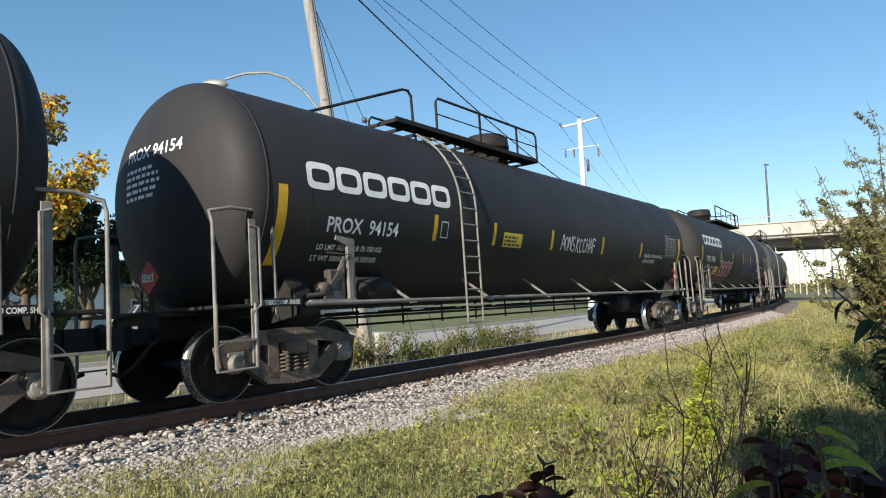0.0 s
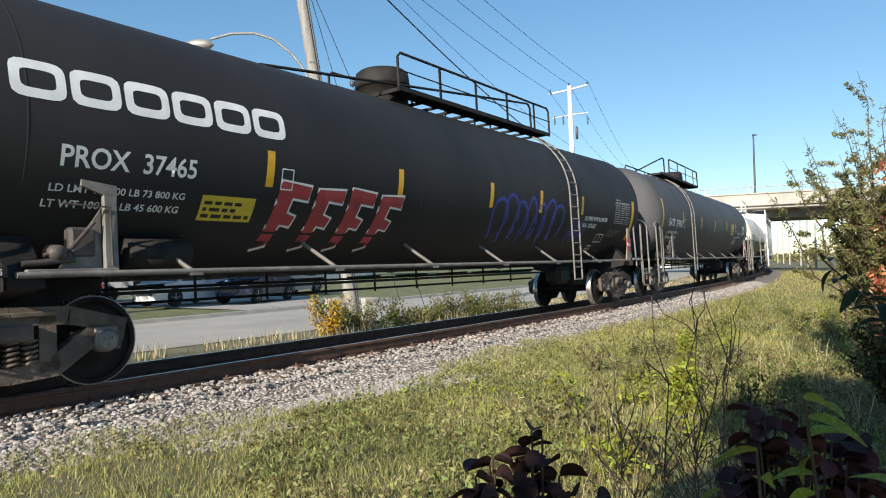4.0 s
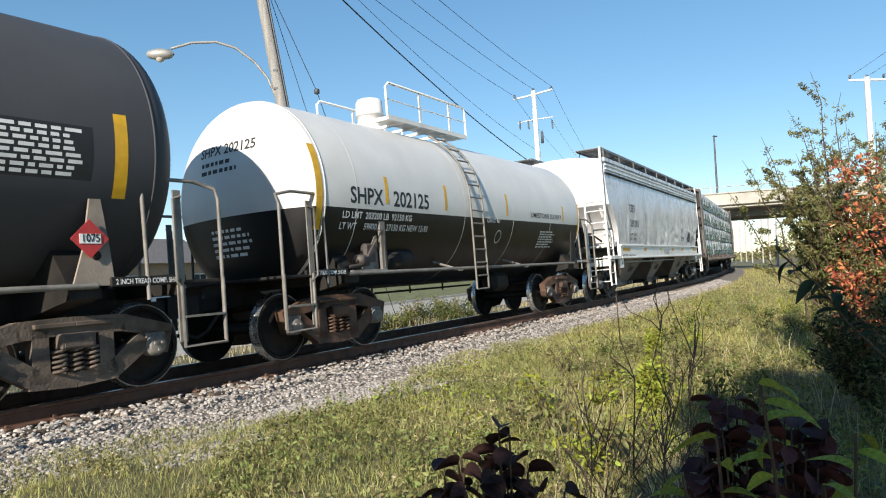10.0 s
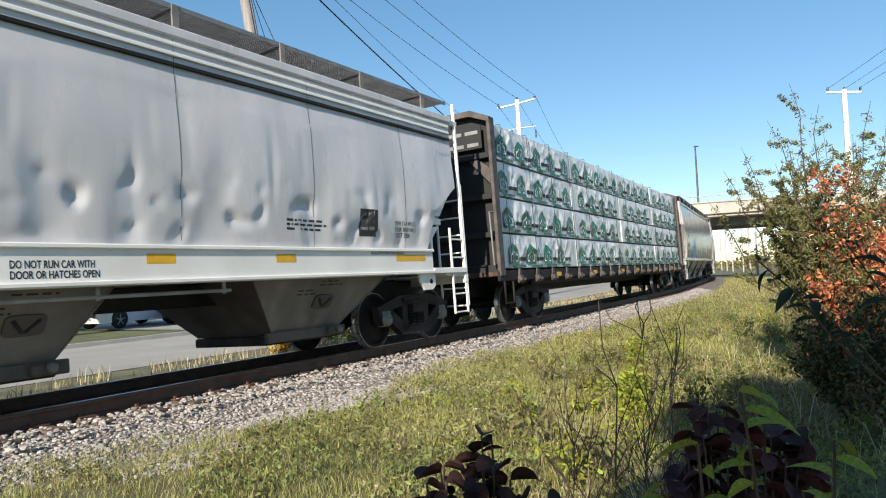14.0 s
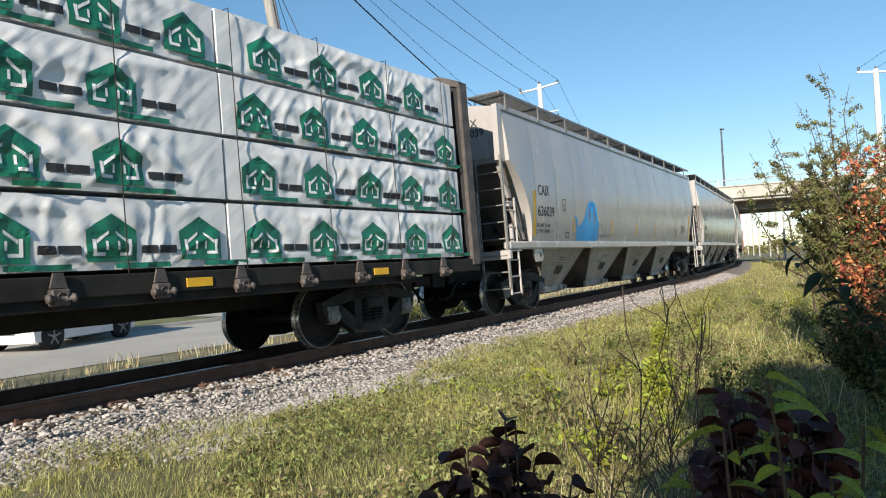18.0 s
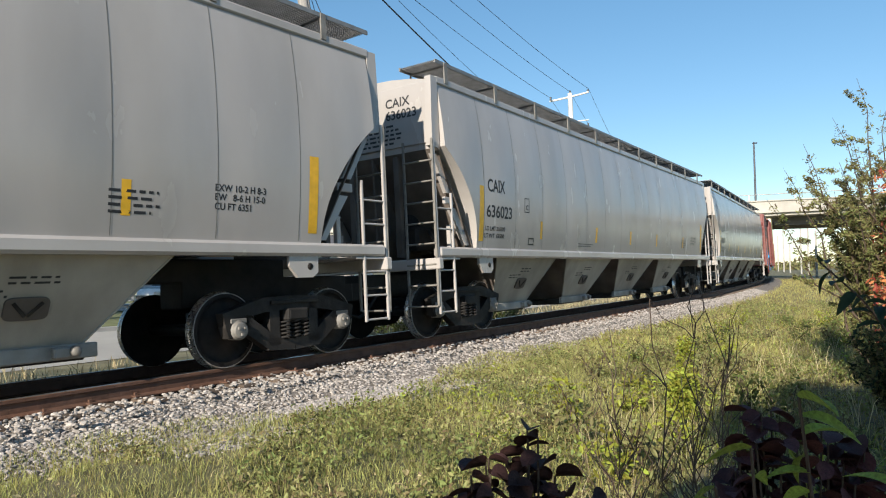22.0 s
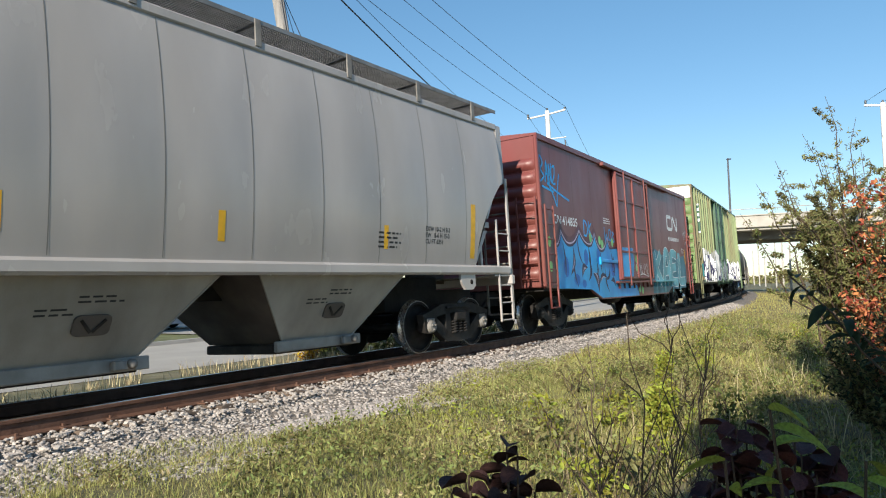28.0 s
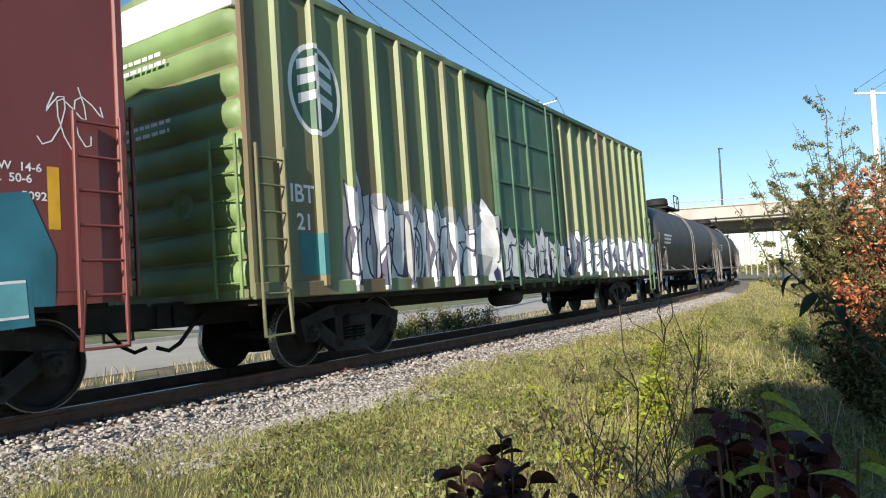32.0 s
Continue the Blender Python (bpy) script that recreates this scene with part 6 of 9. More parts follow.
T1, T2, T3 = P1 + top1, P2 + top2, P3 + top3
for dx, e in ((-1.15, Vector((-1.25, 0.3, -0.2))), (0.1, Vector((0, 0, 0.1))), (1.1, Vector((1.15, -0.25, 0.2)))):
    cable(T1 + Vector((dx, 0, 0.0)), T2 + e, 0.35, 0.013)
    cable(T2 + e, Vector((26 + dx, 86, 12.0)), 0.8, 0.012)
    cable(T3 + Vector((dx * 1.1, 0, 0.1)), Vector((22 + dx, 2, 15.5)), 0.6, 0.014)
cable(P1 + Vector((-1.5, 0, 11.9)), P2 + Vector((0, 0, 7.8)), 0.5, 0.028, label="thick black telephone cable")
cable(P1 + Vector((-1.4, 0, 12.3)), P2 + Vector((0, 0, 8.9)), 0.6, 0.010)
gy = tagged(part("guy_wire", M().tube([P1 + Vector((-1.5, 0, 10.6)), Vector((-2.0, 20.4, 6.5)), Vector((0.1, 20.9, -0.5))], 0.012, 5), WIRE), "steel guy wire staying the leaning pole", "wire", "guy wires")
part("guy_insulator", M().lathe([(-0.09, 0.02), (-0.06, 0.08), (0.06, 0.08), (0.09, 0.02)], 10, "z", (-2.0, 20.4, 6.5)), DARKM, gy)
tagged(part("guy_wire", M().tube([P1 + Vector((-1.55, 0, 11.0)), Vector((-0.6, 20.9, -0.5))], 0.01, 5), WIRE), "second thin guy wire beside the pole", "wire", "guy wires")
# a far row of poles down the line
for i in range(9):
    k = 92 + 17 * i
    q, _t = utility_pole("line_post", "pale post in a far row beside the line", 0, 0, -0.6, 5.0 + 2.6 * ((i * 5) % 3), 0.13, 0.09, CONC)
    b_ = radians(29.8 - 0.62 * i + 0.016 * i * i + 0.1 * (i % 3))
    q.matrix_basis = pose(k * math.sin(b_), k * math.cos(b_), -0.6)
    q["group"] = "far line posts"

# kerb, lawn, houses, parked cars across the road
kb = M()
rows = []
s = -60.0
while s <= 160:
    r = []
    for o, z in ((-13.2, -0.56), (-13.2, -0.41), (-13.4, -0.41), (-13.4, -0.6)):
        x, y = on_track(s, o)
        r.append((x, y, z))
    rows.append(r)
    s += 2.0
kb.grid(rows, False)
tagged(part("kerb", kb, KERB), "low concrete kerb along the road", "kerb", kind="structure")
lw = M()
rows = []
s = -60.0
while s <= 160:
    rows.append([(*on_track(s, o), z) for o, z in ((-13.4, -0.42), (-18, -0.45), (-26, -0.42), (-40, -0.35), (-60, -0.3))])
    s += 4.0
lw.grid(rows)
tagged(part("lawn", lw, LAWN), "mown front lawns across the road", "lawn", kind="structure")
dv = M()
rows = [[(*on_track(s, o), -0.40 + 0.03 * ((-o - 13.4) / 26)) for o in (-13.4, -20, -28)] for s in (17, 20, 23, 26)]
dv.grid(rows)
tagged(part("driveway", dv, ASPH), "asphalt driveway with parked cars", "driveway", kind="structure")


def house(label, s, off, w, d, h, wall, group="houses"):
    x, y = on_track(s, off)
    ho = empty("house", label, "house", group, pose(x, y, -0.4, 0, 0, heading(s) + 2))
    part("wall", M().box((0, 0, h / 2), (w, d, h), bev=0.02), wall, ho)
    part("roof", M().prism([(-d / 2 - 0.5, h), (d / 2 + 0.5, h), (0, h + d * 0.28)], -w / 2 - 0.4, w / 2 + 0.4, "yz"), ROOF, ho)
    n = max(2, int(w / 3.2))
    for i in range(n):
        xx = -w / 2 + w * (i + 0.5) / n
        if i == n // 2:
            dr = part("door", M().box((xx, -d / 2 - 0.03, 1.05), (0.95, 0.06, 2.1), bev=0.01), DARKM, ho)
            part("door_step", M().box((xx, -d / 2 - 0.6, 0.1), (1.6, 1.1, 0.24), bev=0.02), CONC, ho)
        else:
            wi = part("window", M().box((xx, -d / 2 - 0.02, 1.5), (1.5, 0.06, 1.2), bev=0.01), SIDING, ho)
            part("pane", M().box((xx - 0.36, -d / 2 - 0.055, 1.5), (0.64, 0.02, 1.04)), GLASS, wi)
            part("pane", M().box((xx + 0.36, -d / 2 - 0.055, 1.5), (0.64, 0.02, 1.04)), GLASS, wi)
    return ho


house("low tan brick house behind a lawn", 2.0, -36, 13, 8, 3.0, BRICK)
house("white sided house behind the driveway", 19.0, -41, 11, 8, 3.2, SIDING)
house("tan brick house by the road bend", 36.0, -44, 14, 8, 3.0, BRICK)
house("white sided house farther up the road", 56.0, -42, 12, 8, 3.2, SIDING)


def parked(label, x, y, rz, paint, tall=1.0, group="parked cars", name="parked_car"):
    c = empty(name, label, "car", group, pose(x, y, -0.36, 0, 0, rz))
    side = [(-2.12, 0.22), (-2.2, 0.7), (-2.0, 0.92), (-1.2, 1.0), (-0.75, 1.42 * tall), (0.9, 1.47 * tall), (1.75, 1.02), (2.15, 0.95), (2.22, 0.6), (2.1, 0.24)]
    rows = []
    for k in range(13):
        f = -1 + k / 6
        rows.append([(px * (1 - 0.09 * abs(f) ** 3), 0.85 * f, pz) for px, pz in side])
    shell = M().grid(rows, False, True)
    shell.add(rows[0], [tuple(range(len(side)))])
    shell.add(rows[-1], [tuple(range(len(side) - 1, -1, -1))])
    part("body", shell, paint, c)
    for y_ in (-1, 1):
        part("side_window", M().prism([(-1.0, 1.02), (-0.68, 1.36 * tall), (0.12, 1.40 * tall), (0.12, 1.02)], y_ * 0.858, y_ * 0.84), GLASS, c)
        part("side_window", M().prism([(0.2, 1.02), (0.2, 1.40 * tall), (0.85, 1.41 * tall), (1.5, 1.05)], y_ * 0.858, y_ * 0.84), GLASS, c)
        part("headlight", M().box((-2.05, y_ * 0.64, 0.74), (0.22, 0.3, 0.15), bev=0.05), LENS, c)
        part("tail_light", M().box((2.04, y_ * 0.70, 0.8), (0.16, 0.22, 0.18), bev=0.03), PLAC, c)
        for x_ in (-1.35, 1.35):
            wh = part("wheel", M().lathe([(y_ * 0.68, 0.2), (y_ * 0.68, 0.32), (y_ * 0.87, 0.33), (y_ * 0.885, 0.24), (y_ * 0.872, 0.0)], 20, "y", (x_, 0, 0.32)), TYRE, c)
            part("wheel_arch", M().lathe([(y_ * 0.80, 0.40), (y_ * 0.853, 0.40), (y_ * 0.853, 0.0)], 20, "y", (x_, 0, 0.36)), TYRE, c)
            rim = M().lathe([(y_ * 0.885, 0.0), (y_ * 0.893, 0.06), (y_ * 0.885, 0.07)], 12, "y", (x_, 0, 0.32))
            for k in range(5):
                a = k * 1.2566 + 0.3
                rim.tube([(x_ + 0.04 * math.cos(a), y_ * 0.888, 0.32 + 0.04 * math.sin(a)), (x_ + 0.225 * math.cos(a), y_ * 0.886, 0.32 + 0.225 * math.sin(a))], 0.022, 5)
            part("rim", rim, ZINC, wh, "five-spoked alloy rim")
    part("windscreen", M().prism([(-1.19, 1.03), (-0.8, 1.38 * tall), (-0.77, 1.38 * tall), (-1.15, 1.02)], -0.72, 0.72), GLASS, c)
    part("rear_window", M().prism([(1.0, 1.42 * tall), (1.72, 1.06), (1.76, 1.06), (1.05, 1.42 * tall)], -0.7, 0.7), GLASS, c)
    part("grille", M().box((-2.19, 0, 0.56), (0.06, 0.9, 0.2), bev=0.03), DARKM, c)
    part("bumper", M().box((2.14, 0, 0.48), (0.14, 1.3, 0.2), bev=0.05), DARKM, c)
    return c


parked("white crossover parked in a driveway", -10.4, 30.6, 62, CARW, 1.08)
parked("navy saloon parked in a driveway", -7.6, 31.8, 72, CARB)
parked("silver car parked up the road", -7.6, 39.4, 60, CARS)
parked("white car parked by the lawn", -17.5, 33.5, 20, CARW)
parked("silver van parked by a house", -14.5, 35.5, 30, CARS, 1.15)
passing = parked("white saloon driving along the road behind the train", 0, 0, 0, CARW, 1.0, "", "saloon_car")

# ---- the train, from its head to its tail ----
TRAIN = []          # car, its middle along the train, truck centres


def head_face(x, head, r, zc):
    """The bulging front end of a tank."""
    def face(u, w):
        q = min(1.0, math.hypot(u, w - zc) / r)
        return (x - dish(q, head) - 0.004, u, w)
    return face


def brand_rings(surface, parent, x, z, h, total, material):
    """A six-sign maker's mark as plain rounded blocks."""
    w = total / 6
    for i in range(6):
        laid(flat_mesh(ring(i * w + w / 2, h / 2, w * 0.92, h, h * 0.25, 28, 5.0)), surface, x, z, material, parent, "maker_mark", slices=6, label="bold white block of a maker's mark")


STRUTS = (-6.2, -3.95, -1.7, 0.6, 2.9, 5.2)
car, tank, srf = tank_car("tank_car", "long black pressure tank car, sunlit at its rear end", 19.0, 15.4, paint=BLACKER, head=0.58, truckmat=TRUCK, struts=[x + 0.35 for x in STRUTS], arm=-6.4)
tape(srf, tank, 7.95, 1.75, 2.75, 0.16)
TRAIN.append((car, -5.75, 15.4))




# first maker-marked car
car, tank, srf = tank_car("tank_car", "long black pressure tank car with a bold white maker's mark", 19.0, 15.15, paint=BLACKER, head=0.58, truckmat=TRUCK, struts=[x + 0.35 for x in STRUTS], arm=-6.4,
                          ladder_x=(-4.32, -3.86), plat=(-4.9, 0.15), dome_x=-0.7)
brand_rings(srf, tank, -7.67, 2.58, 0.36, 3.22, WHITE)
lettering("PROX  94154", 0.20, srf, -7.27, 2.06, WHITE, tank, width=1.48)
lettering("LD LMT 162600 LB 73 750 KG", 0.07, srf, -7.36, 1.83, WHITE, tank, width=1.3, slices=2)
lettering("LT WT 100400 LB 45 550 KG", 0.07, srf, -7.4, 1.69, WHITE, tank, width=1.3, slices=2)
for x, a, b in ((-8.05, 1.62, 2.58), (-4.87, 2.05, 2.45), (-3.05, 2.05, 2.45), (-0.74, 2.05, 2.45), (1.95, 2.05, 2.45), (4.6, 2.05, 2.42)):
    tape(srf, tank, x, a, b, 0.15 if x < -8 else 0.10)
laid(flat_mesh(frame4(0.1, 0.13, 0.2, 0.26, 0.015)), srf, -4.72, 2.1, WHITE, tank, "stencil_box")
placard(srf, tank, -2.73, 2.04, 0.71, 0.26, LABELY, 3)
rg = random.Random(5)
SCRAWL = ([[(0, 0), (0.08, 0.3), (0.17, 0.02)], [(0.02, 0.1), (0.16, 0.14)]], [[(0.02, 0.05), (0.0, 0.2), (0.1, 0.25), (0.14, 0.1), (0.05, 0.0)]], [[(0, 0), (0.02, 0.28), (0.13, 0.02), (0.15, 0.3)]],
          [[(0.14, 0.24), (0.04, 0.28), (0.03, 0.16), (0.13, 0.12), (0.1, 0.0), (0.0, 0.03)]], [[(0.02, 0.28), (0.0, 0.0)], [(0.14, 0.26), (0.02, 0.13), (0.15, -0.02)]], [[(0.13, 0.22), (0.05, 0.25), (0.0, 0.1), (0.06, 0.0), (0.14, 0.03)]],
          [[(0.13, 0.22), (0.05, 0.25), (0.0, 0.1), (0.06, 0.0), (0.14, 0.03)]], [[(0.0, 0.28), (0.02, 0.0)], [(0.14, 0.3), (0.13, -0.02)], [(0.0, 0.13), (0.14, 0.15)]], [[(0, 0), (0.08, 0.28), (0.16, 0.0)], [(0.03, 0.1), (0.14, 0.12)]], [[(0.14, 0.26), (0.0, 0.27), (0.02, 0.0)], [(0.0, 0.14), (0.11, 0.15)]])
for i, lines in enumerate(SCRAWL):
    x = 0.178 * i + (0.05 if i > 3 else 0.0)
    for q in lines:
        laid(flat_mesh(stroke(smooth_line([(x + u, w * 1.1 + rg.uniform(-0.01, 0.01)) for u, w in q]), 0.03)), srf, -0.3, 2.06, WHITE, tank, "paint_scrawl", slices=1, label="white paint-marker scrawl")
lettering("LIQUEFIED PETROLEUM GAS", 0.09, srf, 4.9, 2.06, WHITE, tank, width=1.55, slices=2)
lettering("NON-ODORIZED", 0.09, srf, 4.9, 1.92, WHITE, tank, width=0.95, slices=2)
data_panel(srf, tank, 6.64, 2.12, 1.0, 0.56, 9, 8)
tape(srf, tank, 7.95, 1.7, 2.7, 0.16)
# end marks on the head
hd = head_face(-8.3, 0.58, 1.500, 2.6)
lettering("PROX 94154", 0.16, lambda u, w: hd(-u, w), -0.62, 3.08, WHITE, tank, name="end_lettering", slices=4)
small_lines(lambda u, w: hd(-u, w), tank, -0.6, 2.92, 0.8, 5, 0.09, 0.045, WHITE, 4)
diamond(car, -9.3, -0.62, 1.5, True)
diamond(car, 7.45, -1.44, 1.55, False)
TRAIN.append((car, 13.5, 15.15))

# second maker-marked car, tagged red and blue
car, tank, srf = tank_car("tank_car", "long black pressure tank car sprayed with red and blue tags", 19.0, 15.15, paint=BLACKER, head=0.58, struts=STRUTS, arm=-3.9,
                          ladder_x=(3.62, 4.02), plat=(-1.3, 4.45), dome_x=-0.75, truckmat=TRUCK)
brand_rings(srf, tank, -7.75, 2.70, 0.36, 3.22, WHITE)
lettering("PROX  37465", 0.20, srf, -7.3, 2.13, WHITE, tank, width=1.47)
lettering("LD LMT 162600 LB 73 800 KG", 0.07, srf, -7.36, 1.90, WHITE, tank, width=1.44, slices=2)
lettering("LT WT 100700 LB 45 600 KG", 0.07, srf, -7.4, 1.76, WHITE, tank, width=1.44, slices=2)
for x, a, b in ((-8.1, 1.65, 2.65), (-4.8, 2.12, 2.55), (-2.25, 2.18, 2.58), (0.45, 2.15, 2.6), (2.45, 2.15, 2.6), (4.56, 2.2, 2.62)):
    tape(srf, tank, x, a, b, 0.15 if x < -8 else 0.12)
placard(srf, tank, -5.7, 1.70, 0.75, 0.27, LABELY, 3)
laid(flat_mesh(frame4(0.1, 0.13, 0.2, 0.26, 0.015)), srf, -4.62, 2.1, WHITE, tank, "stencil_box")
rg = random.Random(11)
reds, edges = [], []
for i in range(4):
    x = 0.65 * i
    shape = [(x, 0.0), (x + 0.2, 0.05), (x + 0.25, 0.3), (x + 0.42, 0.28), (x + 0.46, 0.42), (x + 0.3, 0.46), (x + 0.33, 0.62), (x + 0.6, 0.6), (x + 0.63, 0.8), (x + 0.1, 0.84 - 0.06 * (i % 2))]
    reds.append(shape)
    edges += stroke(shape + shape[:1], 0.035)
laid(flat_mesh(reds), srf, -4.7, 1.38, SPRAYR, tank, "sprayed_tag", slices=6, label="red sprayed block tag")
laid(flat_mesh(edges), lambda u, w: tuple(Vector(srf(u, w)) + Vector((0, -0.0015, 0))), -4.7, 1.38, WHITE, tank, "tag_outline", slices=3)
blues = []
for i in range(7):
    x = 0.42 * i
    blues += stroke([(x + 0.26 * math.cos(a) + 0.05 * math.sin(2 * a + i), 0.3 + (0.42 + 0.1 * (i % 2)) * math.sin(a)) for a in [0.35 * k - 0.6 for k in range(14)]], 0.07)
laid(flat_mesh(blues), srf, 0.85, 1.62, SPRAYD, tank, "sprayed_tag", slices=4, label="blue sprayed loops")
blues = []
for i in range(6):
    blues += stroke(wiggle(rg, 0.14 * i, 0.0, 0.14 * i + 0.12, 0.36, 8, 0.07), 0.055)
laid(flat_mesh(blues), srf, 4.12, 1.66, SPRAYD, tank, "sprayed_tag", slices=3, label="small blue sprayed tag")
lettering("LIQUEFIED PETROLEUM GAS", 0.095, srf, 4.78, 2.09, WHITE, tank, width=1.4, slices=2)
lettering("NON - ODORIZED", 0.095, srf, 4.74, 1.93, WHITE, tank, width=0.83, slices=2)
data_panel(srf, tank, 6.65, 2.08, 1.03, 0.54, 9, 19)
laid(flat_mesh(frame4(0.22, 0.10, 0.44, 0.2, 0.02) + [bar(0.2, 0, 0.02, 0.2)]), srf, 5.86, 1.60, WHITE, tank, "stencil_box")
small_lines(srf, tank, 5.7, 1.5, 0.3, 3, 0.06, 0.03, WHITE, 3)
laid(flat_mesh([p for i in range(7) for p in stroke(wiggle(rg, 0.11 * i, 0.0, 0.11 * i + 0.1, 0.16, 6, 0.05), 0.02)]), srf, 6.4, 1.75, GRATE, tank, "paint_scrawl", slices=2)
tape(srf, tank, 7.91, 1.68, 2.7, 0.16)
lettering("PROX 37465", 0.16, lambda u, w: hd(-u, w), -0.62, 3.08, WHITE, tank, name="end_lettering", slices=4)
small_lines(lambda u, w: hd(-u, w), tank, -0.6, 2.92, 0.8, 6, 0.09, 0.045, WHITE, 4)
diamond(car, -9.3, -0.62, 1.5, True)
diamond(car, 7.55, -1.44, 1.55, False)
TRAIN.append((car, 32.53, 15.15))

# third black car
car, tank, srf = tank_car("tank_car", "long black tank car with white numbers and yellow strips", 19.6, 15.65, cyl=8.6, head=0.58, struts=(-6.6, -4.3, -2.3, 0.0, 2.6, 5.0), arm=-7.2,
                          ladder_x=(-4.95, -4.5), plat=(-5.6, 0.5), dome_x=-0.85, truckmat=TRUCK)
lettering("GATX  219621", 0.24, srf, -7.71, 2.19, WHITE, tank, width=1.9)
lettering("LD LMT 162600 LB 73750 KG", 0.085, srf, -7.72, 1.95, WHITE, tank, width=1.5, slices=2)
lettering("LT WT 100400 LB 45550 KG", 0.085, srf, -7.76, 1.79, WHITE, tank, width=1.5, slices=2)
for x, a, b in ((-8.45, 2.1, 3.0), (-5.72, 2.3, 2.7), (-2.68, 2.25, 2.66), (0.0, 2.2, 2.62), (2.76, 2.3, 2.75), (5.17, 2.3, 2.7)):
    tape(srf, tank, x, a, b, 0.14 if x < -8 else 0.11)
laid(flat_mesh(frame4(0.1, 0.13, 0.2, 0.28, 0.015)), srf, -5.6, 2.2, WHITE, tank, "stencil_box")
placard(srf, tank, 3.95, 2.17, 0.65, 0.47, LABELY, 4)
lettering("NON-ODORIZED", 0.10, srf, 5.70, 2.2, WHITE, tank, width=1.06, slices=2)
lettering("LIQUEFIED PETROLEUM GAS", 0.09, srf, 5.68, 2.04, WHITE, tank, width=1.15, slices=2)
lettering("FRA AJP", 0.10, srf, 5.01, 1.99, WHITE, tank, width=0.52, slices=2)
small_lines(srf, tank, 4.98, 1.9, 0.9, 3, 0.07, 0.03, WHITE, 6)
placard(srf, tank, 7.0, 2.15, 0.9, 0.52, LETTER)
small_lines(lambda u, w: tuple(Vector(srf(u, w)) + Vector((0, -0.0015, 0))), tank, 7.05, 2.6, 0.8, 8, 0.06, 0.035, WHITE, 19)
tape(srf, tank, 8.2, 2.0, 2.85, 0.14)
hd3 = head_face(-8.6, 0.58, 1.500, 2.6)
lettering("GATX 219621", 0.16, lambda u, w: hd3(-u, w), -0.6, 3.08, WHITE, tank, name="end_lettering", slices=4)
small_lines(lambda u, w: hd3(-u, w), tank, -0.55, 2.92, 0.8, 5, 0.09, 0.045, WHITE, 4)
diamond(car, -9.46, -0.62, 1.75, True)
diamond(car, 7.85, -1.44, 1.58, False)
TRAIN.append((car, 51.82, 15.65))

# short white and black slurry car
car, tank, srf = tank_car("tank_car", "short tank car, white above and black below, marked limestone slurry", 12.36, 8.55, r=1.46, zc=2.34, cyl=4.85, head=0.46,
                          paint=CREAM, lower=SLURRYB, band=0.185, struts=(-1.6, 1.2), ladder_x=(-0.95, -0.5), plat=(-2.3, 0.45), dome_x=-1.75, dome_r=0.24, arm=None, truckmat=RUSTB, topmat=HOPW)
lettering("SHPX", 0.25, srf, -4.29, 2.15, LETTER, tank, width=0.8)
lettering("202125", 0.25, srf, -3.23, 2.15, LETTER, tank, width=1.02)
s4 = lambda u, w: tuple(Vector(srf(u, w)) + Vector((0, -0.0012, 0)))
lettering("LD LMT  203200 LB  92150 KG", 0.10, s4, -4.45, 1.93, WHITE, tank, width=1.75, slices=2)
lettering("LT WT     59800 LB  27150 KG NEW 12-93", 0.10, s4, -4.48, 1.77, WHITE, tank, width=2.3, slices=2)
lettering("LIMESTONE SLURRY", 0.11, srf, 1.9, 2.17, LETTER, tank, width=1.75)
lettering("LEASED TO", 0.07, s4, -0.1, 2.0, WHITE, tank, width=0.55, slices=1)
for x, a, b in ((-4.95, 1.75, 2.95), (-3.4, 2.18, 2.6), (-1.65, 2.15, 2.6), (0.75, 2.15, 2.6), (3.75, 2.13, 2.5), (4.8, 1.85, 2.6)):
    tape(s4, tank, x, a, b, 0.13 if abs(x) > 4 else 0.08)
laid(flat_mesh(ring(0.13, 0.13, 0.26, 0.26, 0.02, 20, 2)), s4, 0.35, 1.6, WHITE, tank, "stencil_ring")
small_lines(s4, tank, 2.5, 1.85, 0.9, 7, 0.055, 0.03, WHITE, 21)
hd4 = head_face(-4.85, 0.46, 1.46, 2.34)
lettering("SHPX 202125", 0.15, lambda u, w: hd4(-u, w), -0.6, 3.0, LETTER, tank, name="end_lettering", slices=3)
small_lines(lambda u, w: hd4(-u, w), tank, -0.55, 2.85, 0.8, 2, 0.12, 0.06, LETTER, 4)
rows = []
face4 = head_face(-4.85, 0.46, 1.464, 2.34)
for i in range(13):
    z = 2.07 - (2.07 - 0.90) * i / 12
    half_w = math.sqrt(max(0.0, 1.462 ** 2 - (z - 2.34) ** 2))
    rows.append([face4(-half_w * math.cos(math.pi * k / 24), z) for k in range(25)])
low = M()
low.grid(rows)
part("lower_band", low, SLURRYB, tank, "black lower half of the end")
small_lines(lambda u, w: tuple(Vector(hd4(-u, w)) + Vector((-0.002, 0, 0))), tank, -0.4, 1.85, 0.8, 5, 0.09, 0.045, WHITE, 4)
TRAIN.append((car, 67.85, 8.55))


# pale hopper with deep white sills
def half_c(z):
    if z > 3.66:
        return 1.48
    return 1.42 + 0.10 * max(0.0, 1 - ((z - 2.7) / 1.3) ** 2)


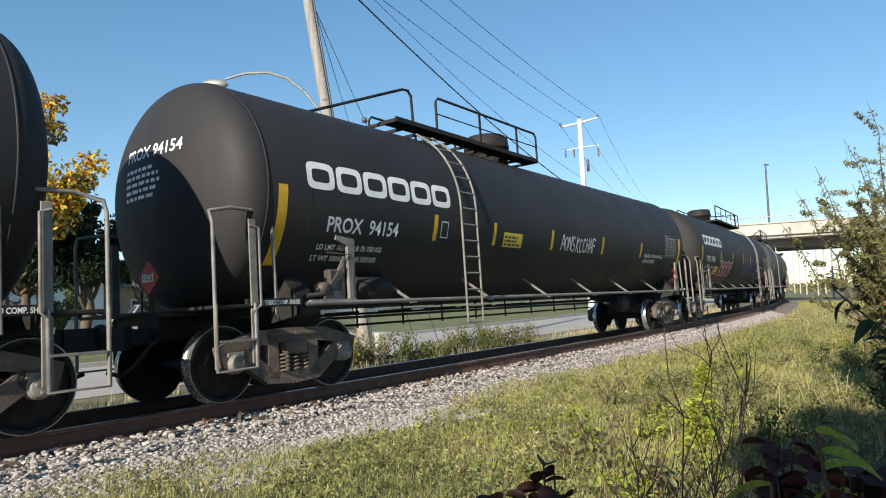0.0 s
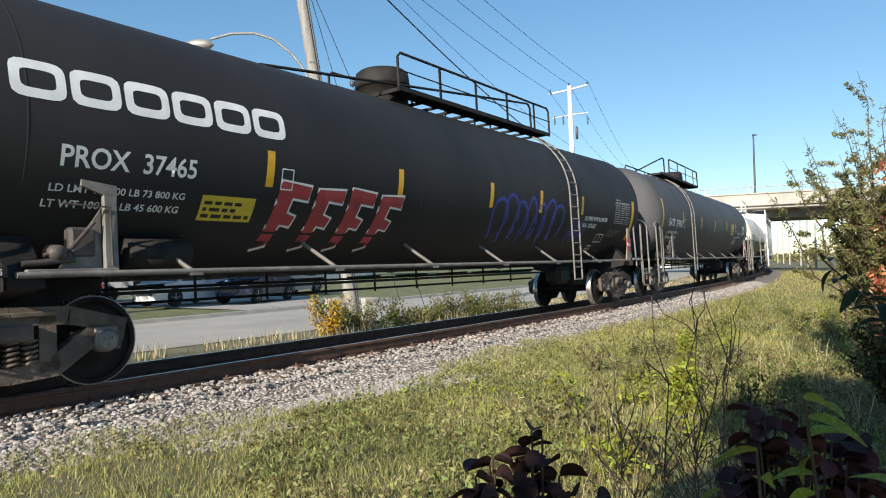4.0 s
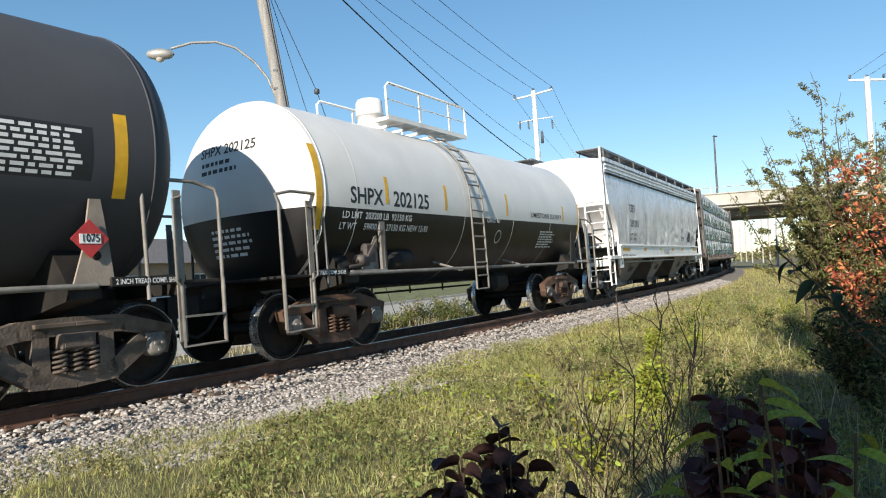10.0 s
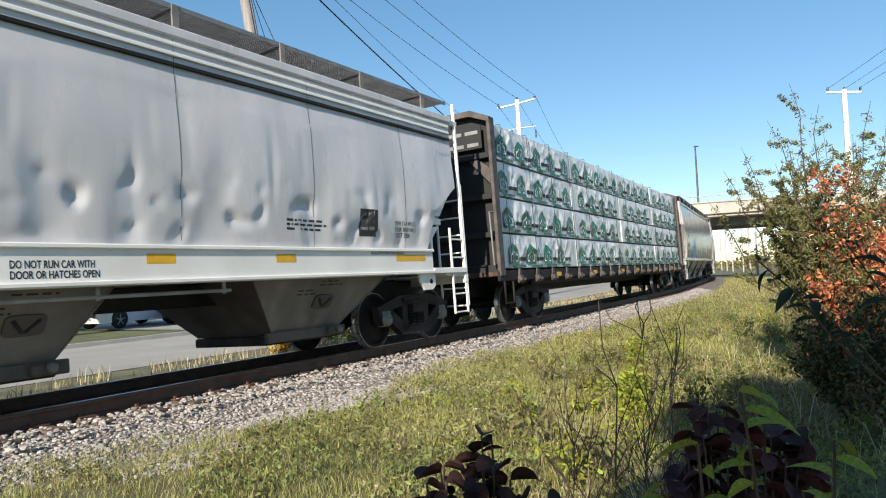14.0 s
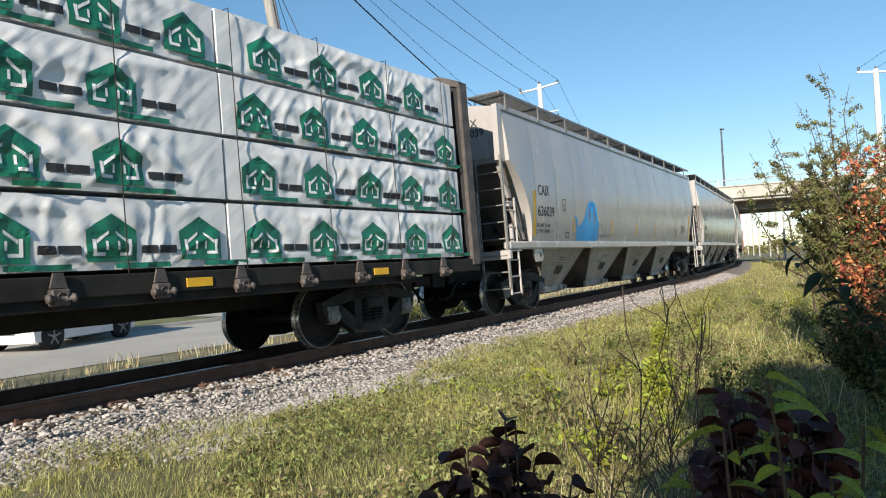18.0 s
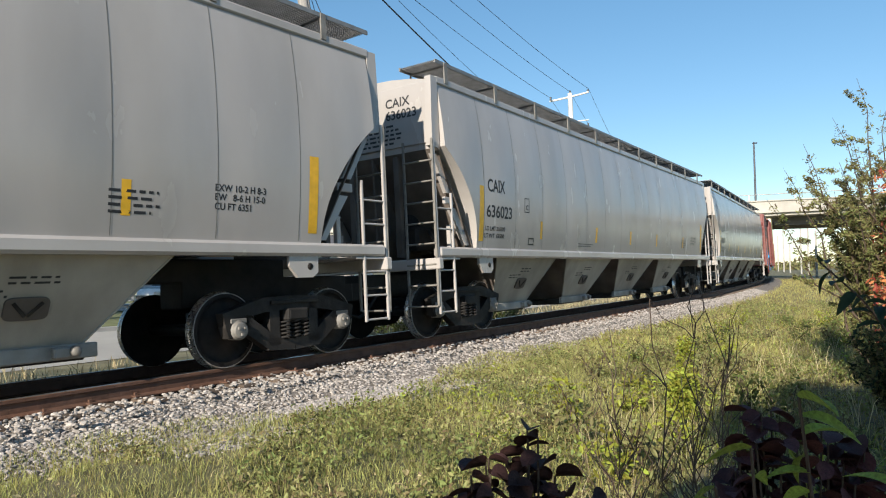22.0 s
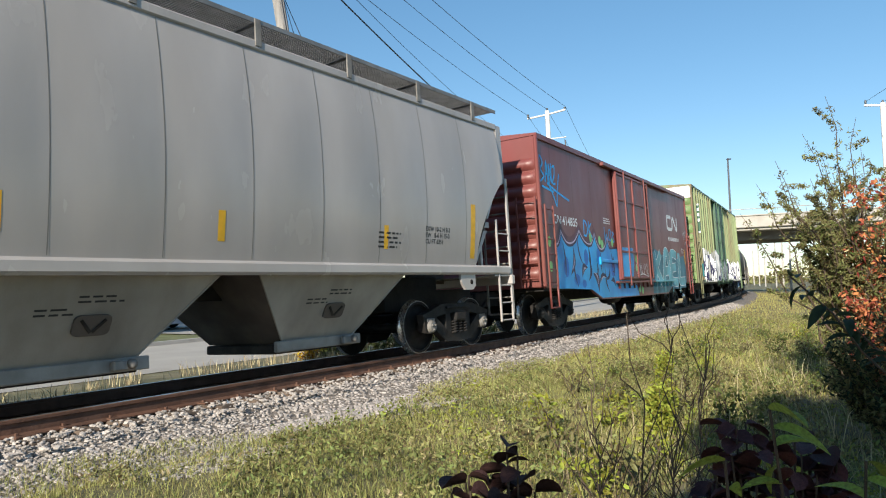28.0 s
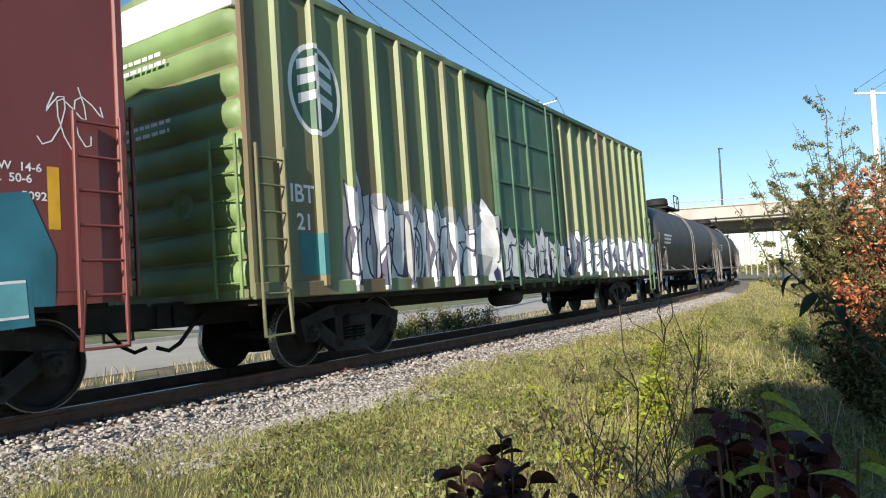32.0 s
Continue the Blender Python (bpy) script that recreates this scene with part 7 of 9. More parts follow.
# Bays and gates here use colours with under-car shade mixed in.
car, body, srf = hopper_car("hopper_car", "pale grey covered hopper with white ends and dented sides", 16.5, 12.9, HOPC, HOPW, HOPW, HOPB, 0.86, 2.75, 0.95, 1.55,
                            (1.17, 1.60), 4.06, half_c, ((-5.4, -2.95, -4.6, -3.5), (-1.2, 0.65, -0.75, 0.2), (2.5, 5.4, 3.3, 4.6)), TRUCKD, SHADE_GRIME, 0.012, 2.19, 0.03, True, 0.33)
for y in (-1, 1):
    for z in (3.66, 3.78, 3.90):
        part("side_rib", M().box((0, y * 1.495, z), (14.7, 0.035, 0.05), bev=0.012), HOPW if z > 3.7 else STEEL, body)
lettering("CEFX", 0.25, srf, -5.14, 2.63, LETTER, body, width=0.74)
lettering("389281", 0.23, srf, -5.15, 2.17, LETTER, body, width=1.05)
lettering("LD LMT  226500", 0.08, srf, -5.2, 1.89, LETTER, body, width=0.82, slices=2)
lettering("LT WT    59500", 0.08, srf, -5.21, 1.75, LETTER, body, width=0.78, slices=2)
laid(flat_mesh(frame4(0.11, 0.14, 0.22, 0.28, 0.015)), srf, -3.13, 2.38, LETTER, body, "stencil_box")
lettering("C", 0.1, srf, -3.06, 2.43, LETTER, body)
lettering("EXH 13-6 W 2-2\nEXW 10-8 H 8-11\nCU FT 5250", 0.075, srf, 5.46, 1.98, LETTER, body, width=0.58)
ss_ = lambda u, w: (u, -1.5005, w)
for x, w in ((-6.25, 0.85), (-3.6, 0.4), (-1.24, 0.36), (0.88, 0.36), (2.76, 0.36), (5.4, 0.85)):
    placard(ss_, body, x, 1.39, w, 0.11, YELLOW)
lettering("JACK LIFT HERE      2 INCH HF COMP SHOES", 0.055, ss_, -6.25, 1.24, LETTER, body, slices=1)
lettering("DO NOT RUN CAR WITH\nDOOR OR HATCHES OPEN", 0.075, ss_, -0.5, 1.36, LETTER, body, slices=1, width=0.85)
lettering("BUILT BY TRENTON WORKS", 0.05, ss_, 4.75, 1.5, LETTER, body, slices=1)
small_lines(srf, body, 3.0, 1.95, 0.8, 3, 0.06, 0.03, LETTER, 33)
panel = laid(flat_mesh([bar(0, 0, 0.42, 0.42)]), srf, 4.55, 1.78, LETTER, body, "stencil_panel", slices=8, xcut=0.05, label="black stencil panel")
small_lines(lambda u, w: (u, srf(u, w)[1] - 0.002, w), panel, 4.6, 2.1, 0.3, 3, 0.11, 0.05, GALV, 35)
lettering("CEFX\n389281", 0.16, lambda u, w: (-7.427, -u, w), -0.6, 3.62, LETTER, body, name="end_lettering", slices=1)
small_lines(lambda u, w: (-7.427, -u, w), body, -0.95, 3.2, 1.6, 5, 0.08, 0.04, LETTER, 34)
TRAIN.append((car, 82.43, 12.9))

# lumber
car = lumber_car()
TRAIN.append((car, 102.1, 15.95))


# three like grey hoppers
def half_g(z):
    return 1.36 + 0.17 * max(0.0, 1 - ((z - 2.8) / 1.6) ** 2)


def grey_hopper(number, label, mid, load, tare):
    car, body, srf = hopper_car("hopper_car", label, 20.0, 15.85, HOPG, HOPG, HOPG, HOPL, 0.86, 3.15, 1.0, 1.5, (1.33, 1.50), 4.28, half_g, [(a + 0.27, b - 0.27, (a + b) / 2 - 0.68, (a + b) / 2 + 0.68) for a, b in ((-7.5, -4.28), (-4.28, -0.78), (-0.78, 2.85), (2.85, 6.4))], TRUCKD, GATE, 0.016, 1.206, 0.006, board=0.30)
    lettering("CAIX", 0.235, srf, -7.82, 2.52, LETTER, body, width=0.64)
    lettering(number, 0.225, srf, -7.86, 2.06, LETTER, body, width=0.96)
    lettering("LD LMT " + load, 0.08, srf, -7.88, 1.82, LETTER, body, width=0.72, slices=2)
    lettering("LT WT  " + tare, 0.08, srf, -7.9, 1.69, LETTER, body, width=0.72, slices=2)
    laid(flat_mesh(frame4(0.1, 0.14, 0.2, 0.28, 0.015)), srf, -6.38, 2.22, LETTER, body, "stencil_box")
    lettering("C", 0.1, srf, -6.32, 2.27, LETTER, body)
    tape(srf, body, -8.02, 1.62, 2.6, 0.15)
    for x in (-5.58, -2.5, 0.05, 2.45, 5.48):
        tape(srf, body, x, 1.72, 2.08, 0.10)
    tape(srf, body, 7.97, 1.62, 2.6, 0.15)
    laid(flat_mesh(frame4(0.11, 0.06, 0.24, 0.14, 0.025)), srf, -6.15, 1.6, LETTER, body, "stencil_box")
    small_lines(srf, body, -3.6, 1.66, 0.9, 2, 0.05, 0.02, LETTER, 2)
    lettering("EXW 10-2 H 8-3\nEW   8-6 H 15-0\nCU FT 6351", 0.08, srf, 6.5, 2.05, LETTER, body, width=0.7)
    small_lines(srf, body, 5.3, 1.95, 0.6, 4, 0.07, 0.03, LETTER, 12)
    lettering("CAIX\n" + number, 0.16, lambda u, w: (-9.1735, -u, w), 0.35, 3.95, LETTER, body, name="end_lettering", slices=1)
    small_lines(lambda u, w: (-9.1735, -u, w), body, -0.2, 3.62, 0.9, 5, 0.075, 0.035, LETTER, 4)
    TRAIN.append((car, mid, 15.85))
    return car, body, srf


car, body, srf = grey_hopper("636039", "tall grey covered hopper with a light blue sprayed blot", 123.38, "216100", "69900")
blot_at = lambda k: (lambda u, w: tuple(Vector(srf(u, w)) + Vector((0, -0.001 - 0.0008 * k, 0))))
arch = lambda cx, cz, rx, rz, a0, a1: [(cx + rx * math.cos(a0 + (a1 - a0) * i / 14), cz + rz * math.sin(a0 + (a1 - a0) * i / 14)) for i in range(15)]
sweep = [(0.0, 0.0), (1.6, 0.0), (1.72, 0.1), (1.7, 0.3), (1.78, 0.42), (1.66, 0.55), (1.6, 0.8), (1.42, 1.0), (1.15, 1.05), (0.9, 0.96), (0.74, 0.76), (0.5, 0.5), (0.22, 0.36), (0.04, 0.3)]
laid(flat_mesh([sweep]), blot_at(0), -5.45, 1.52, SPRAYB, body, "sprayed_blot", slices=8, xcut=0.1, label="light blue sprayed blot")
laid(flat_mesh([arch(1.0, 0.66, 0.12, 0.2, 0, 6.28)]), blot_at(1), -5.45, 1.52, SPRAYH, body, "thin_spray", slices=4, label="thinly sprayed pale blue spot")
laid(flat_mesh([arch(1.36, 0.62, 0.09, 0.24, 0, 6.28)]), blot_at(1), -5.45, 1.52, SPRAYH, body, "thin_spray", slices=4)
laid(flat_mesh(stroke(arch(1.2, 0.45, 0.26, 0.5, 2.9, 0.2), 0.06)), blot_at(2), -5.45, 1.52, SPRAYQ, body, "sprayed_arch", slices=4)
laid(flat_mesh(stroke(smooth_line([(-0.08, 0.58), (0.08, 0.5), (-0.02, 0.42), (0.12, 0.34)]), 0.07)), blot_at(2), -5.45, 1.52, SPRAYB, body, "sprayed_tail", slices=3)
car, body, srf = grey_hopper("636023", "tall grey covered hopper with weathered seams", 143.4, "216500", "69500")
car, body, srf = grey_hopper("636082", "tall grey covered hopper with a black scrawl by its front corner", 163.3, "215700", "70300")
rg = random.Random(21)
scr = []
for j in range(4):
    for i in range(5):
        scr += stroke(wiggle(rg, 0.15 * i + 0.12 * j, 0.85 - 0.3 * j, 0.15 * i + 0.12 * j + 0.13, 1.12 - 0.3 * j, 8, 0.09), 0.03)
for i in range(2):
    scr += stroke([(0.5 + 0.2 * i + 0.17 * math.cos(a), 0.0 - 0.05 * i + 0.28 * math.sin(a)) for a in [0.5 * k for k in range(13)]], 0.022)
laid(flat_mesh(scr), srf, -9.05, 3.0, SPRAYN, body, "paint_scrawl", slices=3, label="black looping scrawl")

# brown boxcar
car, body, srf = box_car("boxcar", "brown boxcar with blue and mint sprayed lettering", 16.55, 11.4, BROWN, BROWN, 1.05, 4.40, [], (-2.15, 1.15), BROWN, TRUCKD, (-3.6, 3.4, 0.68), rear=0.62, front=-0.40)
lettering("414835", 0.21, srf, -6.08, 2.48, WHITE, body, width=0.98)
mark = [(0.64, 0.50), (0.14, 0.50), (0.07, 0.47), (0.05, 0.40), (0.05, 0.16), (0.08, 0.09), (0.14, 0.06), (0.68, 0.06), (0.76, 0.10), (0.80, 0.18), (0.84, 0.40), (0.89, 0.48), (0.96, 0.50), (1.03, 0.45), (1.34, 0.10), (1.42, 0.06), (1.49, 0.10), (1.51, 0.18), (1.53, 0.52)]
laid(flat_mesh(stroke(mark, 0.125)), srf, 3.95, 2.90, WHITE, body, "maker_mark", slices=2, label="white rounded ribbon maker's mark")
laid(flat_mesh(stroke([(0.31 * u, 0.38 * w) for u, w in mark], 0.042)), srf, -6.64, 2.48, WHITE, body, "owner_mark", slices=1)
for i in range(9):
    laid(flat_mesh([bar(0.18 * i, 0, 0.12, 0.13)]), srf, 4.02, 2.54, WHITE, body, "web_line", slices=1)
sp = lambda k: (lambda u, w: (u, -(1.53 + 0.0056 + 0.0012 * k), w))
knots = [(-6.6, 1.3), (-6.55, 1.95), (-6.25, 2.28), (-5.75, 2.0), (-5.05, 2.34), (-4.37, 2.03), (-3.95, 2.33), (-3.46, 1.93), (-2.92, 2.28), (-2.74, 2.03)]
crest = []
for (xa, za), (xb, zb_) in zip(knots, knots[1:]):
    for i in range(8):
        t = i / 8
        crest.append((xa + (xb - xa) * t, zb_ + (za - zb_) * (1 - t) ** 2.2 if zb_ < za else za + (zb_ - za) * t ** 2.2))
crest += [(-2.74, 2.03), (-2.2, 2.06), (-0.95, 2.1), (-0.86, 1.75), (-1.05, 1.3), (-0.75, 1.12), (-0.35, 1.0), (-0.2, 0.74)]
laid(flat_mesh([[(-6.6, 1.0), (-6.0, 1.0), (-4.4, 0.95), (-3.6, 0.72), (-0.2, 0.70)] + crest[:-1][::-1]]), sp(0), 0, 0, SPRAYB, body, "sprayed_panel", slices=10, label="bright blue sprayed panel with scalloped top", xcut=0.4)
for dx_, k_ in ((0.0, -2), (0.05, -1)):
    laid(flat_mesh(stroke([(x, z + 0.07 - dx_) for x, z in crest[:-8]], 0.30 - 2 * dx_)), sp(k_), 0, 0, SPRAYV if k_ < -1 else SPRAYW, body, "spray_haze", slices=1, label="dull purple overspray")
dr_ = lambda u, w: (u, -1.6325, w)
laid(flat_mesh([[(-2.13, 1.2), (-1.0, 1.2), (-0.84, 1.7), (-0.9, 2.1), (-2.13, 2.08)]]), dr_, 0, 0, SPRAYB, body, "sprayed_panel", slices=4, label="bright blue spray across the sliding door")
tag = []
for k in range(4):
    tag += stroke([(-0.55 + 0.3 * k + 0.12 * math.cos(a) * (1 + 0.2 * k % 2), 1.5 + 0.16 * math.sin(a * (1 + k % 2))) for a in [0.45 * q + k for q in range(12)]], 0.022)
tag += stroke([(-0.6, 1.28), (0.0, 1.34), (0.7, 1.26), (0.6, 1.36)], 0.022)
laid(flat_mesh(tag), lambda u, w: (u, -1.636, w), 0, 0, SPRAYC, body, "paint_scrawl", slices=1, label="silver paint scrawl on the door")


def blade(x, z, l, w, a, bend=0.3):
    """A curved pointed stroke, thick in the middle."""
    c, s_ = math.cos(a), math.sin(a)
    mid = [(l * t, bend * l * math.sin(math.pi * t)) for t in [i / 10 for i in range(11)]]
    up = [(p, q + w / 2 * math.sin(math.pi * i / 10)) for i, (p, q) in enumerate(mid)]
    dn = [(p, q - w / 2 * math.sin(math.pi * i / 10)) for i, (p, q) in enumerate(mid)]
    return [(x + p * c - q * s_, z + p * s_ + q * c) for p, q in dn + up[::-1][1:-1]]


drawn = lambda x: -2.15 + (x + 2.15) * 0.8 if x < -2.15 else x
shade = []
for x, z, rx, rz in ((-7.0, 1.5, 0.16, 0.24), (-6.2, 1.2, 0.2, 0.14), (-5.3, 1.75, 0.15, 0.2), (-4.1, 1.8, 0.16, 0.22), (-2.7, 1.5, 0.18, 0.24), (-5.6, 1.1, 0.15, 0.1)):
    x = drawn(x)
    shade.append([(x + rx * math.cos(a), z + rz * math.sin(a)) for a in [0.35 * q for q in range(18)]])
for poly in shade:
    laid(flat_mesh([poly]), sp(1), 0, 0, SPRAYQ, body, "spray_shade", slices=1, label="royal blue sprayed shading")
dark = []
for q in ((-7.2, 2.1, 0.9, 0.09, -1.5, 0.1), (-6.7, 1.3, 0.75, 0.16, 1.2, -0.2), (-6.1, 1.0, 0.9, 0.08, 1.75, 0.16), (-5.95, 2.3, 0.8, 0.07, -1.2, -0.15), (-5.75, 1.25, 0.5, 0.2, 0.5, 0.3), (-5.2, 1.15, 0.6, 0.14, 1.4, -0.3), (-5.05, 2.05, 0.7, 0.1, -1.5, 0.08),
          (-4.75, 1.35, 0.62, 0.26, -0.9, 0.28), (-4.35, 1.75, 0.6, 0.09, -1.75, 0.2), (-4.25, 1.05, 0.75, 0.13, 0.25, 0.22), (-3.85, 1.95, 0.6, 0.08, -1.6, -0.1), (-3.55, 1.2, 0.55, 0.1, 0.7, -0.25), (-3.2, 0.85, 0.7, 0.09, 1.9, 0.2), (-2.85, 2.0, 0.6, 0.06, -1.5, 0.15), (-3.0, 1.15, 0.4, 0.14, -0.4, 0.3)):
    dark.append(blade(drawn(q[0]), *q[1:]))
dark += stroke([(-2.42, 1.72), (-2.58, 1.74), (-2.6, 1.62), (-2.46, 1.55), (-2.42, 1.46), (-2.5, 1.38), (-2.62, 1.42)], 0.035) + stroke([(-2.54, 1.82), (-2.52, 1.28)], 0.025) + stroke([(-2.48, 1.82), (-2.46, 1.28)], 0.025)
for polys in [stroke(crest, 0.045)] + [[q] for q in dark]:
    laid(flat_mesh(polys), sp(2), 0, 0, SPRAYN, body, "spray_outline", slices=1)
laid(flat_mesh(stroke([(x, z + 0.06) for x, z in crest[:-8]], 0.035)), sp(3), 0, 0, SPRAYP, body, "spray_highlight", slices=1, label="pale pink outline above the dark one")
pale = []
for q in ((-4.68, 1.38, 0.45, 0.05, -0.9, 0.28), (-4.1, 1.1, 0.5, 0.035, 0.25, 0.2), (-6.6, 1.4, 0.5, 0.04, 1.2, -0.2), (-5.65, 1.32, 0.3, 0.05, 0.5, 0.3)):
    pale.append(blade(drawn(q[0]), *q[1:]))
for poly in pale:
    laid(flat_mesh([poly]), sp(3), 0, 0, SPRAYP, body, "spray_highlight", slices=1)
for x, z in ((-6.95, 2.05), (-6.95, 1.5), (-4.25, 2.26), (-3.55, 2.22), (-3.36, 2.12), (-2.5, 2.2), (-0.6, 1.78), (-0.62, 1.52), (-0.1, 0.9), (0.2, 0.85)):
    on = dr_ if -0.8 < x < -0.5 else sp(3)
    laid(flat_mesh([[(x + 0.10 * math.cos(a), z + 0.12 * math.sin(a)) for a in [0.4 * k for k in range(16)]]]), on, 0, 0, SPRAYK, body, "spray_dot", slices=1, label="pale green sprayed dot")
part("door_stop", M().box((-2.95, -1.56, 1.68), (1.45, 0.05, 0.09), bev=0.01).box((-3.65, -1.56, 1.68), (0.09, 0.06, 0.2), bev=0.01), SPRAYB, car, "blue-sprayed door stop bar")
for x in (-6.6, -5.3, -4.0, -2.75, 1.75, 3.0, 4.25, 5.5):
    laid(flat_mesh([bar(-0.005, 0, 0.01, 3.1)]), srf, x, 1.15, SEAMB, body, "panel_seam", slices=1)
laid(flat_mesh([bar(0, 0, 14.2, 0.012)]), srf, -7.5, 1.14, SEAMB, body, "panel_seam", slices=1)
for pts_ in ([(-4.68, 2.3), (-4.66, 2.66), (-4.48, 2.6), (-4.42, 2.44), (-4.52, 2.3), (-4.7, 2.31)], [(-4.32, 2.68), (-4.31, 2.27)], [(-4.1, 2.64), (-4.3, 2.47), (-4.08, 2.27)],
             [(-7.24, 3.35), (-7.21, 3.92), (-7.05, 3.8), (-7.17, 3.64), (-7.01, 3.5), (-7.23, 3.36)], [(-6.95, 3.38), (-6.85, 3.86), (-6.78, 3.36)], [(-6.94, 3.56), (-6.79, 3.58)], [(-6.72, 3.36), (-6.71, 3.82), (-6.59, 3.4), (-6.58, 3.84)], [(-6.51, 3.76), (-6.38, 3.8), (-6.40, 3.6), (-6.52, 3.4), (-6.35, 3.4)],
             [(-7.15, 3.27), (-6.5, 3.2)], [(-6.85, 3.36), (-6.3, 3.22), (-5.55, 3.08)], [(-6.12, 3.66), (-6.28, 3.2), (-6.35, 2.87)], [(-6.8, 3.4), (-6.52, 3.1), (-6.35, 2.87)],
             [(-3.1, 2.6), (-3.05, 2.2), (-2.95, 2.4), (-2.8, 2.25)], [(-2.7, 2.55), (-2.75, 2.3), (-2.55, 2.28), (-2.58, 2.52), (-2.7, 2.55)], [(-2.45, 2.5), (-2.3, 2.45), (-2.42, 2.38), (-2.3, 2.25), (-2.45, 2.22)]):
    laid(flat_mesh(stroke(smooth_line(pts_), 0.05)), sp(0), 0, 0, SPRAYB, body, "spray_line", slices=1, label="thin blue sprayed line")
laid(flat_mesh([[(1.45, 0.72), (3.4, 0.72), (4.4, 1.02), (6.4, 1.02), (6.42, 1.5), (6.2, 2.05), (4.9, 1.9), (4.2, 2.15), (2.9, 2.0), (1.9, 2.2), (1.6, 1.6)]]), sp(0), 0, 0, SPRAYT, body, "sprayed_panel", slices=4, label="dark teal sprayed shadow behind the lettering")
GLYPHS = {"K": [[(0.05, -0.02), (0.08, 0.6), (0.02, 1.15)], [(0.82, 1.12), (0.5, 0.8), (0.16, 0.58), (0.5, 0.3), (0.88, -0.05)]],
          "A": [[(0.0, -0.05), (0.15, 0.6), (0.3, 1.1), (0.62, 1.14), (0.8, 0.7), (0.84, -0.05)], [(0.2, 0.42), (0.78, 0.46)]],
          "E": [[(0.86, 1.06), (0.4, 1.14), (0.06, 1.05), (0.02, 0.5), (0.06, 0.05), (0.9, 0.0)], [(0.08, 0.56), (0.7, 0.6)]],
          "L": [[(0.1, 1.18), (0.12, 0.6), (0.08, 0.08), (0.5, 0.02), (0.95, 0.04)]]}


for k, ch in enumerate("KAEL"):
    lines = [smooth_line([(1.85 + 1.12 * k + u, 1.06 + 0.9 * w) for u, w in q]) for q in GLYPHS[ch]]
    for j, (mtl, w_, nm) in enumerate(((SPRAYT, 0.39, "spray_shadow"), (WHITE, 0.335, "spray_outline"), (SPRAYM, 0.285, "sprayed_lettering"))):
        for i, q in enumerate(lines):
            shift = 0.05 if j == 0 else 0.0
            laid(flat_mesh(stroke([(u + shift, w - shift) for u, w in q], w_)), sp(1.0 + j + 0.25 * i), 0, 0, mtl, body, nm, slices=2, label="pale mint sprayed letter" if j == 2 else "")
    laid(flat_mesh([blade(1.9 + 1.12 * k + 0.1 * j, 0.62 + 0.05 * j, 0.4, 0.06, 1.5, 0.05) for j in range(2)]), sp(1.2), 0, 0, SPRAYM, body, "paint_drip", slices=1)
small_lines(srf, body, -3.1, 2.82, 0.6, 3, 0.06, 0.03, WHITE, 51)
tape(srf, body, 6.42, 1.72, 2.3, 0.11)
lettering("EW  14-6\nIL  50-6", 0.08, srf, 5.9, 2.24, WHITE, body, slices=1, width=0.42)
lettering("5092", 0.08, srf, 6.14, 1.98, WHITE, body, slices=1, width=0.22)
rg2 = random.Random(77)
for k in range(3):
    laid(flat_mesh(stroke(wiggle(rg2, 6.4 + 0.14 * k, 2.6, 6.5 + 0.16 * k, 3.05, 10, 0.16), 0.014)), srf, 0, 0, WHITE, body, "chalk_line", slices=1)
ef_ = lambda u, w: (-7.35, -u, w)
lettering("414835", 0.16, ef_, -0.1, 4.1, WHITE, body, name="end_lettering", slices=1, width=0.75)
laid(flat_mesh(stroke([(0.24 * u, 0.3 * w) for u, w in mark], 0.032)), ef_, -0.55, 4.1, WHITE, body, "owner_mark", slices=1)
TRAIN.append((car, 181.4, 11.4))

# green boxcar
posts = [-8.22 + 0.68 * i for i in range(8)] + [1.2 + 0.68 * i for i in range(11)]
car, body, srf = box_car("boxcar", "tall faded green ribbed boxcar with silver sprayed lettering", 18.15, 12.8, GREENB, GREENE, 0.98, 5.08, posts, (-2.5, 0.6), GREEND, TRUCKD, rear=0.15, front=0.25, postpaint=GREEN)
for k in (-1, 1):
    part("end_top_band", M().box((-8.815 if k < 0 else 8.415, 0, 4.78), (0.12, 3.0, 0.5), bev=0.01), HOPW, car, "white upper end band")
silver, outl = [], []
x = -7.0
while x < 8.3:
    h = rg.uniform(1.15, 1.75) if x < -2.6 else rg.uniform(0.8, 1.1) if x < 0.7 else rg.uniform(1.0, 1.3)
    b = rg.uniform(1.0, 1.12)
    w_ = rg.uniform(0.5, 0.8)
    shape = [(x, b), (x + w_ * 0.4, b + 0.05), (x + w_ * 1.05, b), (x + w_, b + h * 0.4), (x + w_ * 1.08, b + h * 0.8), (x + w_ * 0.8, b + h * 0.78), (x + w_ * 0.55, b + h), (x + w_ * 0.3, b + h * 0.8), (x - 0.02, b + h * 0.9), (x + 0.08, b + h * 0.4)]
    silver.append(shape)
    outl += stroke(shape[3:] + shape[:1], 0.032) + stroke(wiggle(rg, x + 0.1, b + 0.1, x + w_ * 0.7, b + h * 0.8, 7, 0.12), 0.03)
    outl += stroke([(x + w_ * 0.5, b + 0.2), (x + w_ * 0.62, b + h * 0.5), (x + w_ * 0.45, b + h * 0.62)], 0.035)
    x += w_ * 1.12


